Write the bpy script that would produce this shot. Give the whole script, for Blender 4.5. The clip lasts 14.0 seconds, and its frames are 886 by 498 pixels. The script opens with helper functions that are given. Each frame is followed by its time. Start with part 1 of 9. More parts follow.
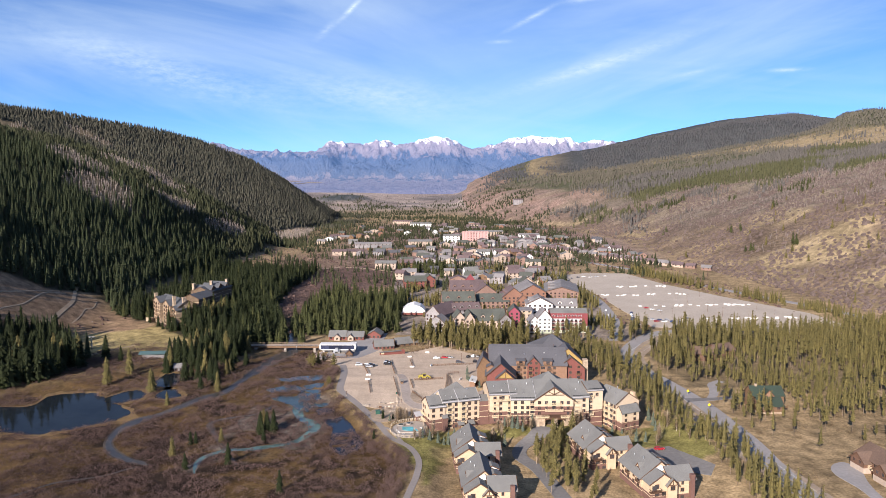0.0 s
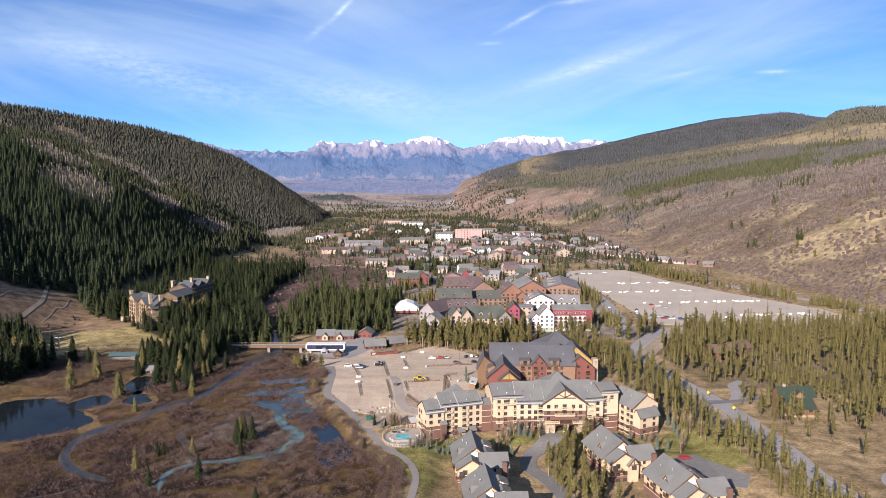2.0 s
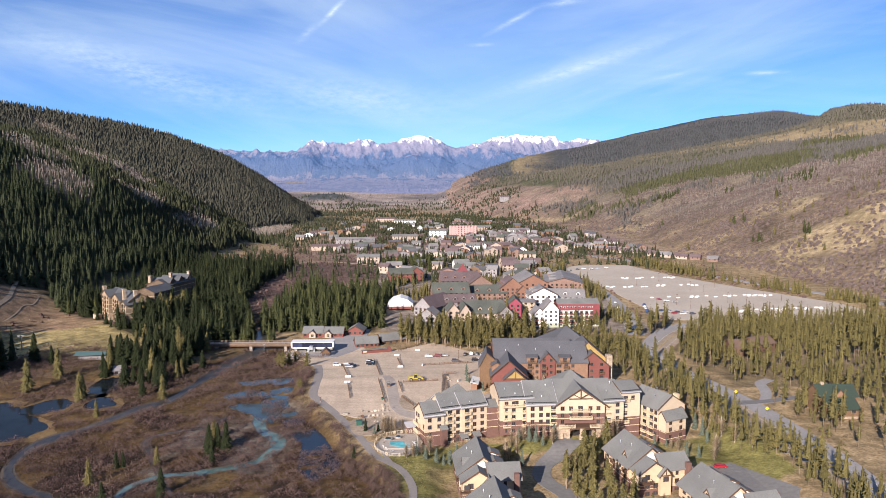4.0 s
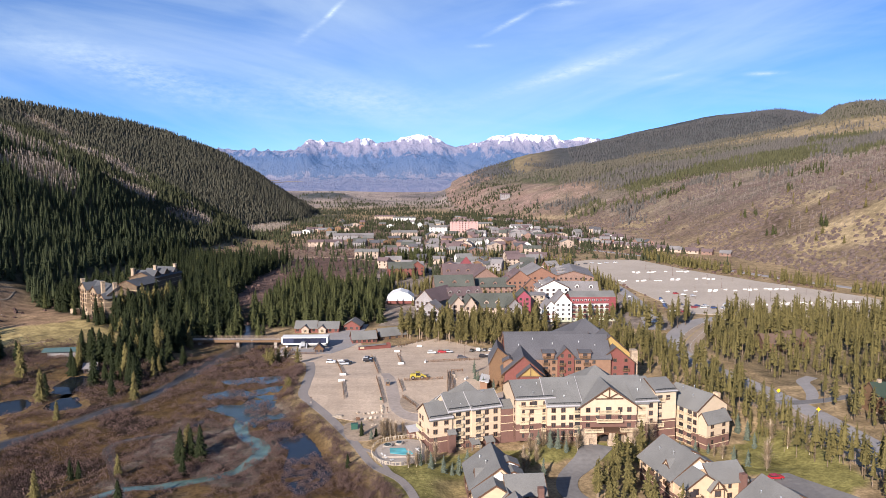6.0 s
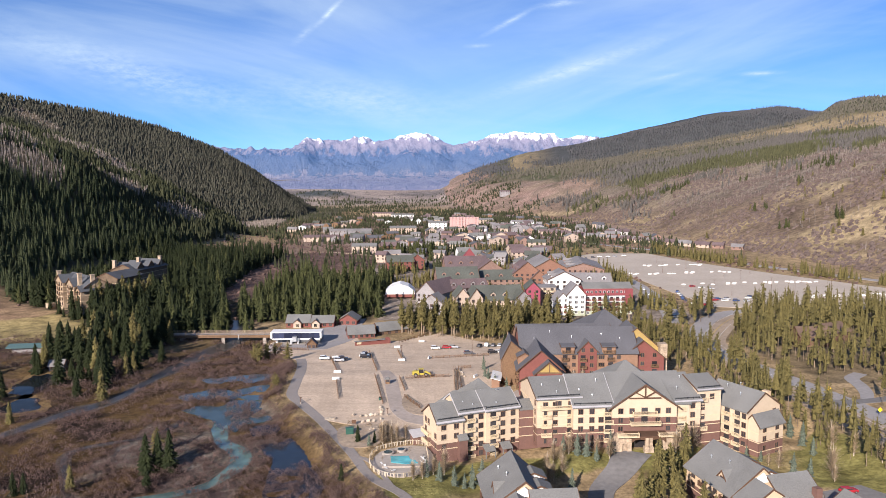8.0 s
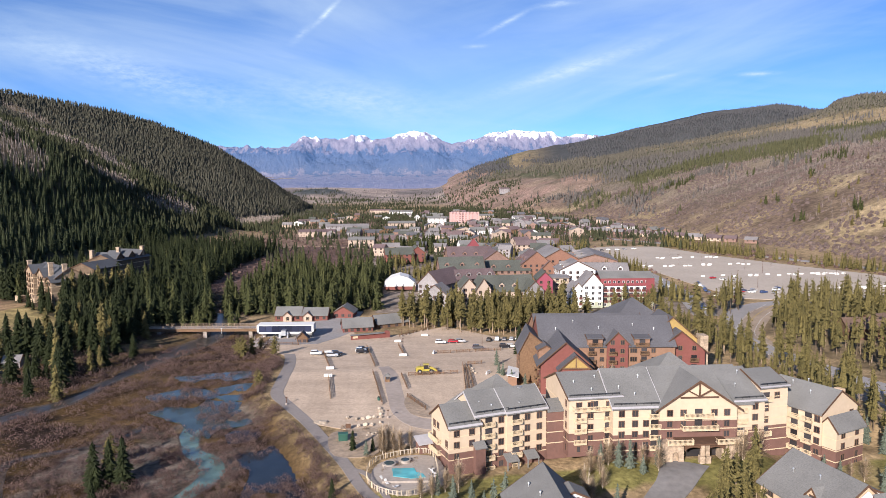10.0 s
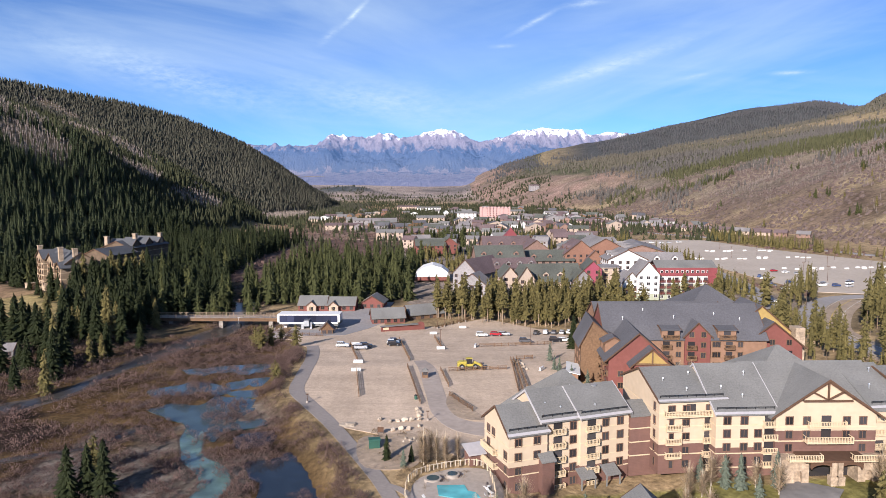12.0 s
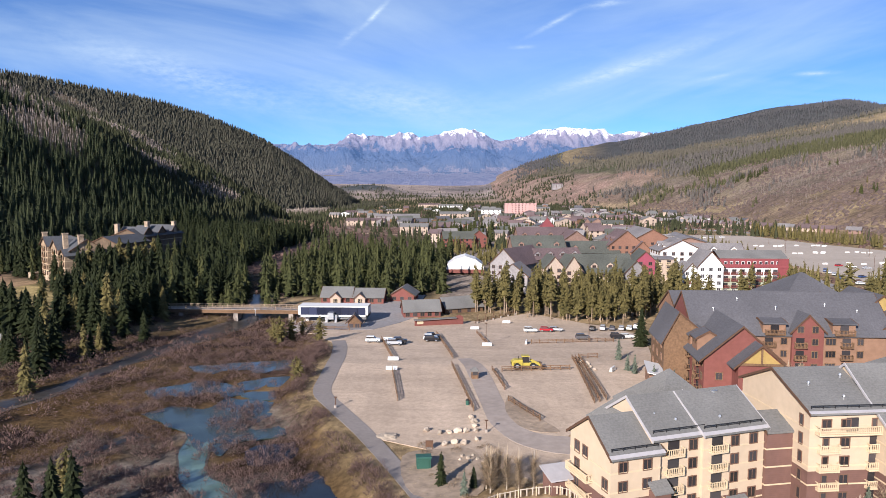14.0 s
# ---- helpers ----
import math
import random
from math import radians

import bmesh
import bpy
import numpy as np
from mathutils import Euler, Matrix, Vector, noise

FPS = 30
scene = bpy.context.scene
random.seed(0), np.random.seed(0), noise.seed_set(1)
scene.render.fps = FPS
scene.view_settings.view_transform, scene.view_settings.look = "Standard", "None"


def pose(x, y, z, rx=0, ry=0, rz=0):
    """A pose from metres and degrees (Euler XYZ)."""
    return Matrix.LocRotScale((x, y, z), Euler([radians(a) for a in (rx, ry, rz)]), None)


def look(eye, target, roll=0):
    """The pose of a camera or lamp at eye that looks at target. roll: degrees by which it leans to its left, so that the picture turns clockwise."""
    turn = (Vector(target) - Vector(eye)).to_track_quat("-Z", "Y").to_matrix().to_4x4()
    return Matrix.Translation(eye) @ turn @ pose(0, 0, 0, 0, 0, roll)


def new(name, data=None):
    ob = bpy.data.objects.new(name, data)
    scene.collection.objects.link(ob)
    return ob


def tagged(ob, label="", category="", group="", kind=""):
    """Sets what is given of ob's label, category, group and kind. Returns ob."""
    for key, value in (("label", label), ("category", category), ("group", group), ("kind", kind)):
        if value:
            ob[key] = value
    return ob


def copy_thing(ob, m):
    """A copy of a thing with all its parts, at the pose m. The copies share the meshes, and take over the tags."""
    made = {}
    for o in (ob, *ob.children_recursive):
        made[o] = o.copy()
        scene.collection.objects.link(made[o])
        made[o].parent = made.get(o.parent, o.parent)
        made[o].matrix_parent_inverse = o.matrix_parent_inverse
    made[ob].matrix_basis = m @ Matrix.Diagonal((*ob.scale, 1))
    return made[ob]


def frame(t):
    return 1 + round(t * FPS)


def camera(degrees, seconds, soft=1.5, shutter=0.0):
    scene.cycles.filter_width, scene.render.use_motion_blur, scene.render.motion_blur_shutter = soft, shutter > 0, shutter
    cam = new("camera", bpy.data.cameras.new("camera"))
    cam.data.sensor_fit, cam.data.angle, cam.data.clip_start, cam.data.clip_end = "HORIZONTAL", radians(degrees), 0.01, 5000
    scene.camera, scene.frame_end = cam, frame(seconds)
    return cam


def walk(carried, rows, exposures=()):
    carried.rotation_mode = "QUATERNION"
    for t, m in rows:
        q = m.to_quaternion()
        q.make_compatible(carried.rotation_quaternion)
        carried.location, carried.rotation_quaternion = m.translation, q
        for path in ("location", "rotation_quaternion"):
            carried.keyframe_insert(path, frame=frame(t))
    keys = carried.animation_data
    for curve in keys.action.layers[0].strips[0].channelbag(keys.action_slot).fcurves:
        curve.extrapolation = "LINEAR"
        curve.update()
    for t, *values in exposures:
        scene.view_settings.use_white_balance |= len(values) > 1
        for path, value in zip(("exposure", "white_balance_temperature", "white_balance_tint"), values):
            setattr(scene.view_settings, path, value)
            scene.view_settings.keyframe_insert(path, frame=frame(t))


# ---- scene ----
cam = camera(64.91, 14.0, soft=0.5)
PATH = [
    (0, (0.00, -0.00, 120.70), (0.19, 99.52, 110.96), 0.21),
    (0.5, (-0.72, 8.65, 118.29), (-0.37, 108.19, 108.66), 0.19),
    (1, (-1.42, 17.29, 115.82), (-0.93, 116.83, 106.22), 0.16),
    (1.5, (-2.24, 25.95, 113.35), (-1.57, 125.49, 103.81), 0.14),
    (2, (-3.03, 34.57, 110.84), (-1.54, 134.10, 101.32), 0.10),
    (2.5, (-3.76, 43.17, 108.19), (-1.67, 142.70, 98.70), 0.10),
    (3, (-4.37, 51.79, 105.53), (-1.92, 151.31, 96.08), 0.07),
    (5.5, (-6.89, 97.35, 90.94), (-4.22, 196.88, 81.72), -0.08),
    (6, (-7.39, 105.53, 88.29), (-4.64, 205.07, 79.08), -0.08),
    (6.5, (-8.00, 113.72, 85.69), (-5.17, 213.26, 76.51), -0.12),
    (7, (-8.64, 121.88, 83.11), (-5.70, 221.42, 73.95), -0.16),
    (7.5, (-9.20, 130.01, 80.54), (-6.21, 229.55, 71.38), -0.16),
    (8, (-9.83, 138.25, 77.99), (-6.77, 237.78, 68.79), -0.16),
    (10.5, (-13.42, 181.65, 64.16), (-9.99, 281.18, 55.04), -0.19),
    (11, (-14.66, 189.89, 61.54), (-12.76, 289.45, 52.42), -0.14),
    (11.5, (-15.98, 198.32, 58.91), (-15.41, 297.90, 49.78), -0.10),
    (12, (-17.57, 206.82, 56.20), (-17.91, 306.41, 47.08), -0.04),
    (12.5, (-19.41, 215.35, 53.52), (-20.70, 314.92, 44.37), -0.00),
    (13, (-21.54, 223.68, 50.91), (-23.70, 323.24, 41.81), 0.04),
    (13.5, (-24.00, 231.90, 48.60), (-27.03, 331.44, 39.55), 0.08),
    (14, (-26.36, 239.42, 46.93), (-29.34, 338.97, 37.95), 0.14),
]
walk(cam, [(t, look(eye, target, roll)) for t, eye, target, roll in PATH],
     exposures=((0.0, 0.91, 6560, 8), (8.0, 0.87, 6500, 8), (14.0, 0.80, 6320, 8)))
# ---- world and sun ----
SUN = Vector((-0.44, -0.81, 0.395)).normalized()
world = bpy.data.worlds.new("sky")
scene.world = world
world.use_nodes = True


def sky_nodes():
    nt = world.node_tree
    nt.nodes.clear()
    n, l = nt.nodes.new, nt.links.new
    sky = n("ShaderNodeTexSky")
    sky.sky_type, sky.sun_disc = "NISHITA", False
    sky.sun_elevation, sky.sun_rotation = math.asin(SUN.z), math.atan2(SUN.x, SUN.y)
    sky.altitude, sky.air_density, sky.dust_density, sky.ozone_density = 2900, 0.8, 0.35, 3.0
    tc, sep = n("ShaderNodeTexCoord"), n("ShaderNodeSeparateXYZ")
    l(tc.outputs["Generated"], sep.inputs[0])
    amount = None

    def lay(value):
        nonlocal amount
        if amount is None:
            amount = value
        else:
            add = n("ShaderNodeMath")
            add.operation, add.use_clamp = "ADD", True
            l(amount, add.inputs[0]), l(value, add.inputs[1])
            amount = add.outputs[0]

    # streaks of high cloud: turn in the plane of the view, size along and across, where along x
    for turn, along, across, low, high, weight, x0, x1 in ((-14, 1.5, 7.0, 0.46, 0.78, 0.50, 0.15, -0.20), (16, 1.3, 8.0, 0.48, 0.80, 0.42, -0.10, 0.20), (-4, 2.6, 20.0, 0.50, 0.80, 0.16, -2, -1), (6, 0.8, 2.6, 0.38, 0.75, 0.24, -2, -1)):
        mp, no, ramp, side_of, mul = n("ShaderNodeMapping"), n("ShaderNodeTexNoise"), n("ShaderNodeMapRange"), n("ShaderNodeMapRange"), n("ShaderNodeMath")
        mp.inputs["Rotation"].default_value = (0, radians(-turn), 0)
        mp.vector_type = "TEXTURE"
        mp.inputs["Scale"].default_value = (1 / along, 1 / along, 1 / across)
        no.inputs["Scale"].default_value, no.inputs["Detail"].default_value, no.inputs["Roughness"].default_value, no.inputs["Distortion"].default_value = 1.0, 7, 0.55, 0.5
        ramp.inputs[1].default_value, ramp.inputs[2].default_value, ramp.inputs[4].default_value = low, high, weight
        side_of.inputs[1].default_value, side_of.inputs[2].default_value = x0, x1
        mul.operation = "MULTIPLY"
        l(tc.outputs["Generated"], mp.inputs[0]), l(mp.outputs[0], no.inputs["Vector"]), l(no.outputs[0], ramp.inputs[0])
        l(sep.outputs[0], side_of.inputs[0]), l(ramp.outputs[0], mul.inputs[0]), l(side_of.outputs[0], mul.inputs[1])
        lay(mul.outputs[0])
    # vapour trails and one small bright wisp
    flat = n("ShaderNodeCombineXYZ")
    l(sep.outputs[0], flat.inputs[0]), l(sep.outputs[2], flat.inputs[1])
    fray, fray_map, fray_noise = n("ShaderNodeMapRange"), n("ShaderNodeMapping"), n("ShaderNodeTexNoise")
    fray_map.inputs["Scale"].default_value = (14, 14, 40)
    fray_noise.inputs["Detail"].default_value, fray_noise.inputs["Roughness"].default_value = 6, 0.6
    fray.inputs[1].default_value, fray.inputs[2].default_value, fray.inputs[3].default_value, fray.inputs[4].default_value = 0.30, 0.68, 0.25, 1.25
    l(tc.outputs["Generated"], fray_map.inputs[0]), l(fray_map.outputs[0], fray_noise.inputs["Vector"]), l(fray_noise.outputs[0], fray.inputs[0])
    for x, z, turn, long, wide, weight in ((-0.122, 0.231, 44, 0.040, 0.0060, 0.62), (-0.156, 0.203, 40, 0.032, 0.0085, 0.26), (0.187, 0.241, 6, 0.050, 0.0085, 0.42), (0.120, 0.220, 26, 0.062, 0.0062, 0.45), (0.080, 0.190, 2, 0.030, 0.0050, 0.28), (0.433, 0.140, -1, 0.036, 0.0050, 0.55),
                                           (0.210, 0.157, 16, 0.21, 0.016, 0.36), (0.325, 0.142, 10, 0.050, 0.0050, 0.25), (-0.36, 0.140, -15, 0.24, 0.042, 0.42), (-0.10, 0.118, -4, 0.26, 0.050, 0.30)):
        mp, gr, mul, thin = n("ShaderNodeMapping"), n("ShaderNodeTexGradient"), n("ShaderNodeMath"), n("ShaderNodeMath")
        mp.vector_type, gr.gradient_type = "TEXTURE", "QUADRATIC_SPHERE"
        mp.inputs["Location"].default_value, mp.inputs["Rotation"].default_value, mp.inputs["Scale"].default_value = (x, z, 0), (0, 0, radians(turn)), (long, wide, 1)
        mul.operation = thin.operation = "MULTIPLY"
        mul.inputs[1].default_value = weight
        l(flat.outputs[0], mp.inputs[0]), l(mp.outputs[0], gr.inputs[0]), l(gr.outputs[1], mul.inputs[0])
        l(mul.outputs[0], thin.inputs[0]), l(fray.outputs[0], thin.inputs[1])
        lay(thin.outputs[0])
    tint = n("ShaderNodeMix")
    tint.data_type, tint.blend_type = "RGBA", "MULTIPLY"
    tint.inputs[0].default_value, tint.inputs[7].default_value = 1.0, SKY_TINT
    l(sky.outputs[0], tint.inputs[6])
    mix = n("ShaderNodeMix")
    mix.data_type = "RGBA"
    mix.inputs[7].default_value = CLOUD
    l(amount, mix.inputs[0]), l(tint.outputs[2], mix.inputs[6])
    bg, out = n("ShaderNodeBackground"), n("ShaderNodeOutputWorld")
    bg.inputs[1].default_value = SKY_STRENGTH
    l(mix.outputs[2], bg.inputs[0]), l(bg.outputs[0], out.inputs[0])


SKY_STRENGTH, SKY_TINT, CLOUD = 0.065, (0.56, 0.94, 1.38, 1), (6.8, 8.1, 9.6, 1)
sky_nodes()
sun_data = bpy.data.lights.new("sun", "SUN")
sun_data.energy, sun_data.angle, sun_data.color = 5.0, radians(0.53), (1.0, 0.895, 0.825)
sun = new("sun", sun_data)
sun.matrix_world = look(SUN * 900, (0, 0, 0))


# ---- materials ----
def surface(name, color, rough=0.85, grain=1.2, amount=0.22, stain=0.08, bump=0.3, metal=0.0, vary=0.0, stripe=0.0, stripe_axis=2, gloss=0.3):
    """A weathered surface: base colour with fine grain, wide stains, relief, and a little change from object to object."""
    m = bpy.data.materials.new(name)
    m.use_nodes = True
    nt = m.node_tree
    n, l = nt.nodes.new, nt.links.new
    p = nt.nodes["Principled BSDF"]
    p.inputs["Roughness"].default_value, p.inputs["Metallic"].default_value = rough, metal
    p.inputs["Specular IOR Level"].default_value = gloss
    geo = n("ShaderNodeNewGeometry")
    where = geo.outputs["Position"]
    value = None
    for size, strength, detail in ((grain, amount, 3), (stain, amount * 0.9, 4)):
        no, mr = n("ShaderNodeTexNoise"), n("ShaderNodeMapRange")
        no.inputs["Scale"].default_value, no.inputs["Detail"].default_value = size, detail
        mr.inputs[1].default_value, mr.inputs[2].default_value = 0.25, 0.75
        mr.inputs[3].default_value, mr.inputs[4].default_value = 1 - strength, 1 + strength
        l(where, no.inputs["Vector"]), l(no.outputs[0], mr.inputs[0])
        if value is None:
            fine, value = no, mr.outputs[0]
        else:
            mul = n("ShaderNodeMath")
            mul.operation = "MULTIPLY"
            l(value, mul.inputs[0]), l(mr.outputs[0], mul.inputs[1])
            value = mul.outputs[0]
    if vary:
        info, mr, mul = n("ShaderNodeObjectInfo"), n("ShaderNodeMapRange"), n("ShaderNodeMath")
        mr.inputs[3].default_value, mr.inputs[4].default_value = 1 - vary, 1 + vary
        mul.operation = "MULTIPLY"
        l(info.outputs["Random"], mr.inputs[0]), l(mr.outputs[0], mul.inputs[0]), l(value, mul.inputs[1])
        value = mul.outputs[0]
    if stripe:
        sep, mul, sn, mr, mm = n("ShaderNodeSeparateXYZ"), n("ShaderNodeMath"), n("ShaderNodeMath"), n("ShaderNodeMapRange"), n("ShaderNodeMath")
        l(where, sep.inputs[0])
        mul.operation, sn.operation, mm.operation = "MULTIPLY", "FRACT", "MULTIPLY"
        mul.inputs[1].default_value = 1 / stripe
        l(sep.outputs[stripe_axis], mul.inputs[0]), l(mul.outputs[0], sn.inputs[0])
        mr.inputs[1].default_value, mr.inputs[2].default_value, mr.inputs[3].default_value, mr.inputs[4].default_value = 0.0, 0.12, 0.8, 1.0
        l(sn.outputs[0], mr.inputs[0]), l(mr.outputs[0], mm.inputs[0]), l(value, mm.inputs[1])
        value = mm.outputs[0]
    hue = n("ShaderNodeMix")
    hue.data_type, hue.blend_type = "RGBA", "MULTIPLY"
    hue.inputs[0].default_value, hue.inputs[6].default_value = 1.0, (*color, 1)
    l(value, hue.inputs[7]), l(hue.outputs[2], p.inputs["Base Color"])
    if bump:
        b = n("ShaderNodeBump")
        b.inputs["Strength"].default_value, b.inputs["Distance"].default_value = bump, 0.3 / max(grain, 0.2)
        l(fine.outputs[0], b.inputs["Height"]), l(b.outputs[0], p.inputs["Normal"])
    return m


def island(name, color, second, rough=0.8, through_light=0.0):
    """Foliage, twigs and other joined pieces: two colours mixed at random from piece to piece."""
    m = bpy.data.materials.new(name)
    m.use_nodes = True
    nt = m.node_tree
    n, l = nt.nodes.new, nt.links.new
    p = nt.nodes["Principled BSDF"]
    p.inputs["Roughness"].default_value, p.inputs["Specular IOR Level"].default_value = rough, 0.15
    geo, info, add, fr = n("ShaderNodeNewGeometry"), n("ShaderNodeObjectInfo"), n("ShaderNodeMath"), n("ShaderNodeMath")
    fr.operation = "FRACT"
    no, wide = n("ShaderNodeTexNoise"), n("ShaderNodeMath")
    no.inputs["Scale"].default_value = 0.19
    l(geo.outputs["Position"], no.inputs["Vector"])
    l(geo.outputs["Random Per Island"], add.inputs[0]), l(info.outputs["Random"], add.inputs[1]), l(add.outputs[0], fr.inputs[0])
    wide.operation = "MULTIPLY_ADD"
    wide.inputs[1].default_value = 0.36
    l(fr.outputs[0], wide.inputs[0])
    half = n("ShaderNodeMath")
    half.operation = "MULTIPLY"
    half.inputs[1].default_value = 0.64
    l(no.outputs[0], half.inputs[0]), l(half.outputs[0], wide.inputs[2])
    mix = n("ShaderNodeMix")
    mix.data_type = "RGBA"
    mix.inputs[6].default_value, mix.inputs[7].default_value = (*color, 1), (*second, 1)
    fine, spread, dapple = n("ShaderNodeTexNoise"), n("ShaderNodeMapRange"), n("ShaderNodeMix")
    fine.inputs["Scale"].default_value, fine.inputs["Detail"].default_value = 3.2, 4
    spread.inputs[1].default_value, spread.inputs[2].default_value, spread.inputs[3].default_value, spread.inputs[4].default_value = 0.32, 0.68, 0.55, 1.45
    dapple.data_type, dapple.blend_type = "RGBA", "MULTIPLY"
    dapple.inputs[0].default_value = 1.0
    l(geo.outputs["Position"], fine.inputs["Vector"]), l(fine.outputs[0], spread.inputs[0])
    l(wide.outputs[0], mix.inputs[0]), l(mix.outputs[2], dapple.inputs[6]), l(spread.outputs[0], dapple.inputs[7])
    l(dapple.outputs[2], p.inputs["Base Color"])
    return m


def cover_material():
    """Land: the kind of ground cover at each place, broken up by grain, tufts and patches."""
    m = bpy.data.materials.new("land")
    m.use_nodes = True
    nt = m.node_tree
    n, l = nt.nodes.new, nt.links.new
    p = nt.nodes["Principled BSDF"]
    p.inputs["Roughness"].default_value, p.inputs["Specular IOR Level"].default_value = 0.95, 0.1
    at, geo = n("ShaderNodeAttribute"), n("ShaderNodeNewGeometry")
    at.attribute_name = "cover"
    value = None
    for size, strength in ((0.9, 0.40), (0.16, 0.48), (0.020, 0.34)):
        no, mr = n("ShaderNodeTexNoise"), n("ShaderNodeMapRange")
        no.inputs["Scale"].default_value, no.inputs["Detail"].default_value = size, 5
        mr.inputs[1].default_value, mr.inputs[2].default_value = 0.25, 0.75
        mr.inputs[3].default_value, mr.inputs[4].default_value = 1 - strength, 1 + strength
        l(geo.outputs["Position"], no.inputs["Vector"]), l(no.outputs[0], mr.inputs[0])
        if value is None:
            fine, value = no, mr.outputs[0]
        else:
            mul = n("ShaderNodeMath")
            mul.operation = "MULTIPLY"
            l(value, mul.inputs[0]), l(mr.outputs[0], mul.inputs[1])
            value = mul.outputs[0]
    mix = n("ShaderNodeMix")
    mix.data_type, mix.blend_type = "RGBA", "MULTIPLY"
    mix.inputs[0].default_value = 1.0
    l(at.outputs["Color"], mix.inputs[6]), l(value, mix.inputs[7]), l(mix.outputs[2], p.inputs["Base Color"])
    b = n("ShaderNodeBump")
    b.inputs["Strength"].default_value, b.inputs["Distance"].default_value = 0.6, 0.5
    l(fine.outputs[0], b.inputs["Height"]), l(b.outputs[0], p.inputs["Normal"])
    return m


def gravel_material():
    """Worn gravel: fine stones, wheel streaks and wide damp or dusty patches."""
    m = bpy.data.materials.new("pale_gravel")
    m.use_nodes = True
    nt = m.node_tree
    n, l = nt.nodes.new, nt.links.new
    p = nt.nodes["Principled BSDF"]
    p.inputs["Roughness"].default_value, p.inputs["Specular IOR Level"].default_value = 0.95, 0.15
    geo, value = n("ShaderNodeNewGeometry"), None
    for scale, turn, amount in (((6, 6, 6), 0, 0.16), ((0.05, 0.30, 1), 12, 0.07), ((0.30, 0.05, 1), 24, 0.06), ((0.05, 0.05, 1), 40, 0.12), ((0.9, 0.9, 1), 0, 0.12)):
        mp, no, mr = n("ShaderNodeMapping"), n("ShaderNodeTexNoise"), n("ShaderNodeMapRange")
        mp.inputs["Scale"].default_value, mp.inputs["Rotation"].default_value = scale, (0, 0, radians(turn))
        no.inputs["Scale"].default_value, no.inputs["Detail"].default_value, no.inputs["Distortion"].default_value = 1.0, 4, 0.6
        mr.inputs[1].default_value, mr.inputs[2].default_value, mr.inputs[3].default_value, mr.inputs[4].default_value = 0.3, 0.7, 1 - amount, 1 + amount
        l(geo.outputs["Position"], mp.inputs[0]), l(mp.outputs[0], no.inputs["Vector"]), l(no.outputs[0], mr.inputs[0])
        if value is None:
            value = mr.outputs[0]
        else:
            mul = n("ShaderNodeMath")
            mul.operation = "MULTIPLY"
            l(value, mul.inputs[0]), l(mr.outputs[0], mul.inputs[1])
            value = mul.outputs[0]
    mix = n("ShaderNodeMix")
    mix.data_type, mix.blend_type = "RGBA", "MULTIPLY"
    mix.inputs[0].default_value, mix.inputs[6].default_value = 1.0, (0.46, 0.357, 0.272, 1)
    l(value, mix.inputs[7]), l(mix.outputs[2], p.inputs["Base Color"])
    return m


def water_material(name, deep, rough=0.06):
    m = surface(name, deep, rough=rough, grain=0.25, amount=0.35, stain=0.05, bump=0.05, gloss=0.5)
    return m


def glass_material(name, color):
    m = bpy.data.materials.new(name)
    m.use_nodes = True
    p = m.node_tree.nodes["Principled BSDF"]
    n, l = m.node_tree.nodes.new, m.node_tree.links.new
    info, mix = n("ShaderNodeObjectInfo"), n("ShaderNodeMix")
    mix.data_type = "RGBA"
    mix.inputs[6].default_value, mix.inputs[7].default_value = (*color, 1), (*[c * 2.6 + 0.01 for c in color], 1)
    l(info.outputs["Random"], mix.inputs[0]), l(mix.outputs[2], p.inputs["Base Color"])
    p.inputs["Roughness"].default_value, p.inputs["Specular IOR Level"].default_value = 0.08, 0.6
    return m


CREAM = surface("cream_siding", (0.52, 0.408, 0.296), grain=0.8, amount=0.06, stain=0.15, bump=0.1)
CREAM2 = surface("tan_siding", (0.54, 0.395, 0.268), grain=0.8, amount=0.07, stain=0.15, bump=0.1)
BROWN = surface("brown_siding", (0.155, 0.085, 0.07), grain=0.8, amount=0.10, stain=0.15, bump=0.15, stripe=0.32)
TRIM = surface("pale_trim", (0.57, 0.45, 0.305), amount=0.06, bump=0.0)
BRONZE = surface("bronze_frame", (0.15, 0.085, 0.06), amount=0.06, bump=0.0)
DARK_TRIM = surface("dark_timber", (0.10, 0.055, 0.035), amount=0.15, bump=0.1)
SHINGLE = surface("grey_shingles", (0.166, 0.162, 0.156), rough=0.9, grain=3.0, amount=0.18, stain=0.12, bump=0.35, stripe=0.22)
SHINGLE_DARK = surface("charcoal_shingles", (0.094, 0.092, 0.102), rough=0.9, grain=2.2, amount=0.18, stain=0.1, bump=0.35, stripe=0.22)
RUST = surface("rust_red_siding", (0.178, 0.064, 0.054), grain=1.0, amount=0.1, stain=0.15, bump=0.1, stripe=0.3)
OCHRE = surface("ochre_siding", (0.235, 0.138, 0.092), grain=1.0, amount=0.12, stain=0.15, bump=0.1, stripe=0.3)
OLIVE = surface("mustard_siding", (0.34, 0.235, 0.085), amount=0.1, stain=0.15, bump=0.1)
TIMBER = surface("weathered_timber", (0.16, 0.095, 0.055), amount=0.25, grain=2.0, bump=0.3)
STONE = surface("buff_stone", (0.36, 0.275, 0.20), grain=1.6, amount=0.35, stain=0.5, bump=0.8)
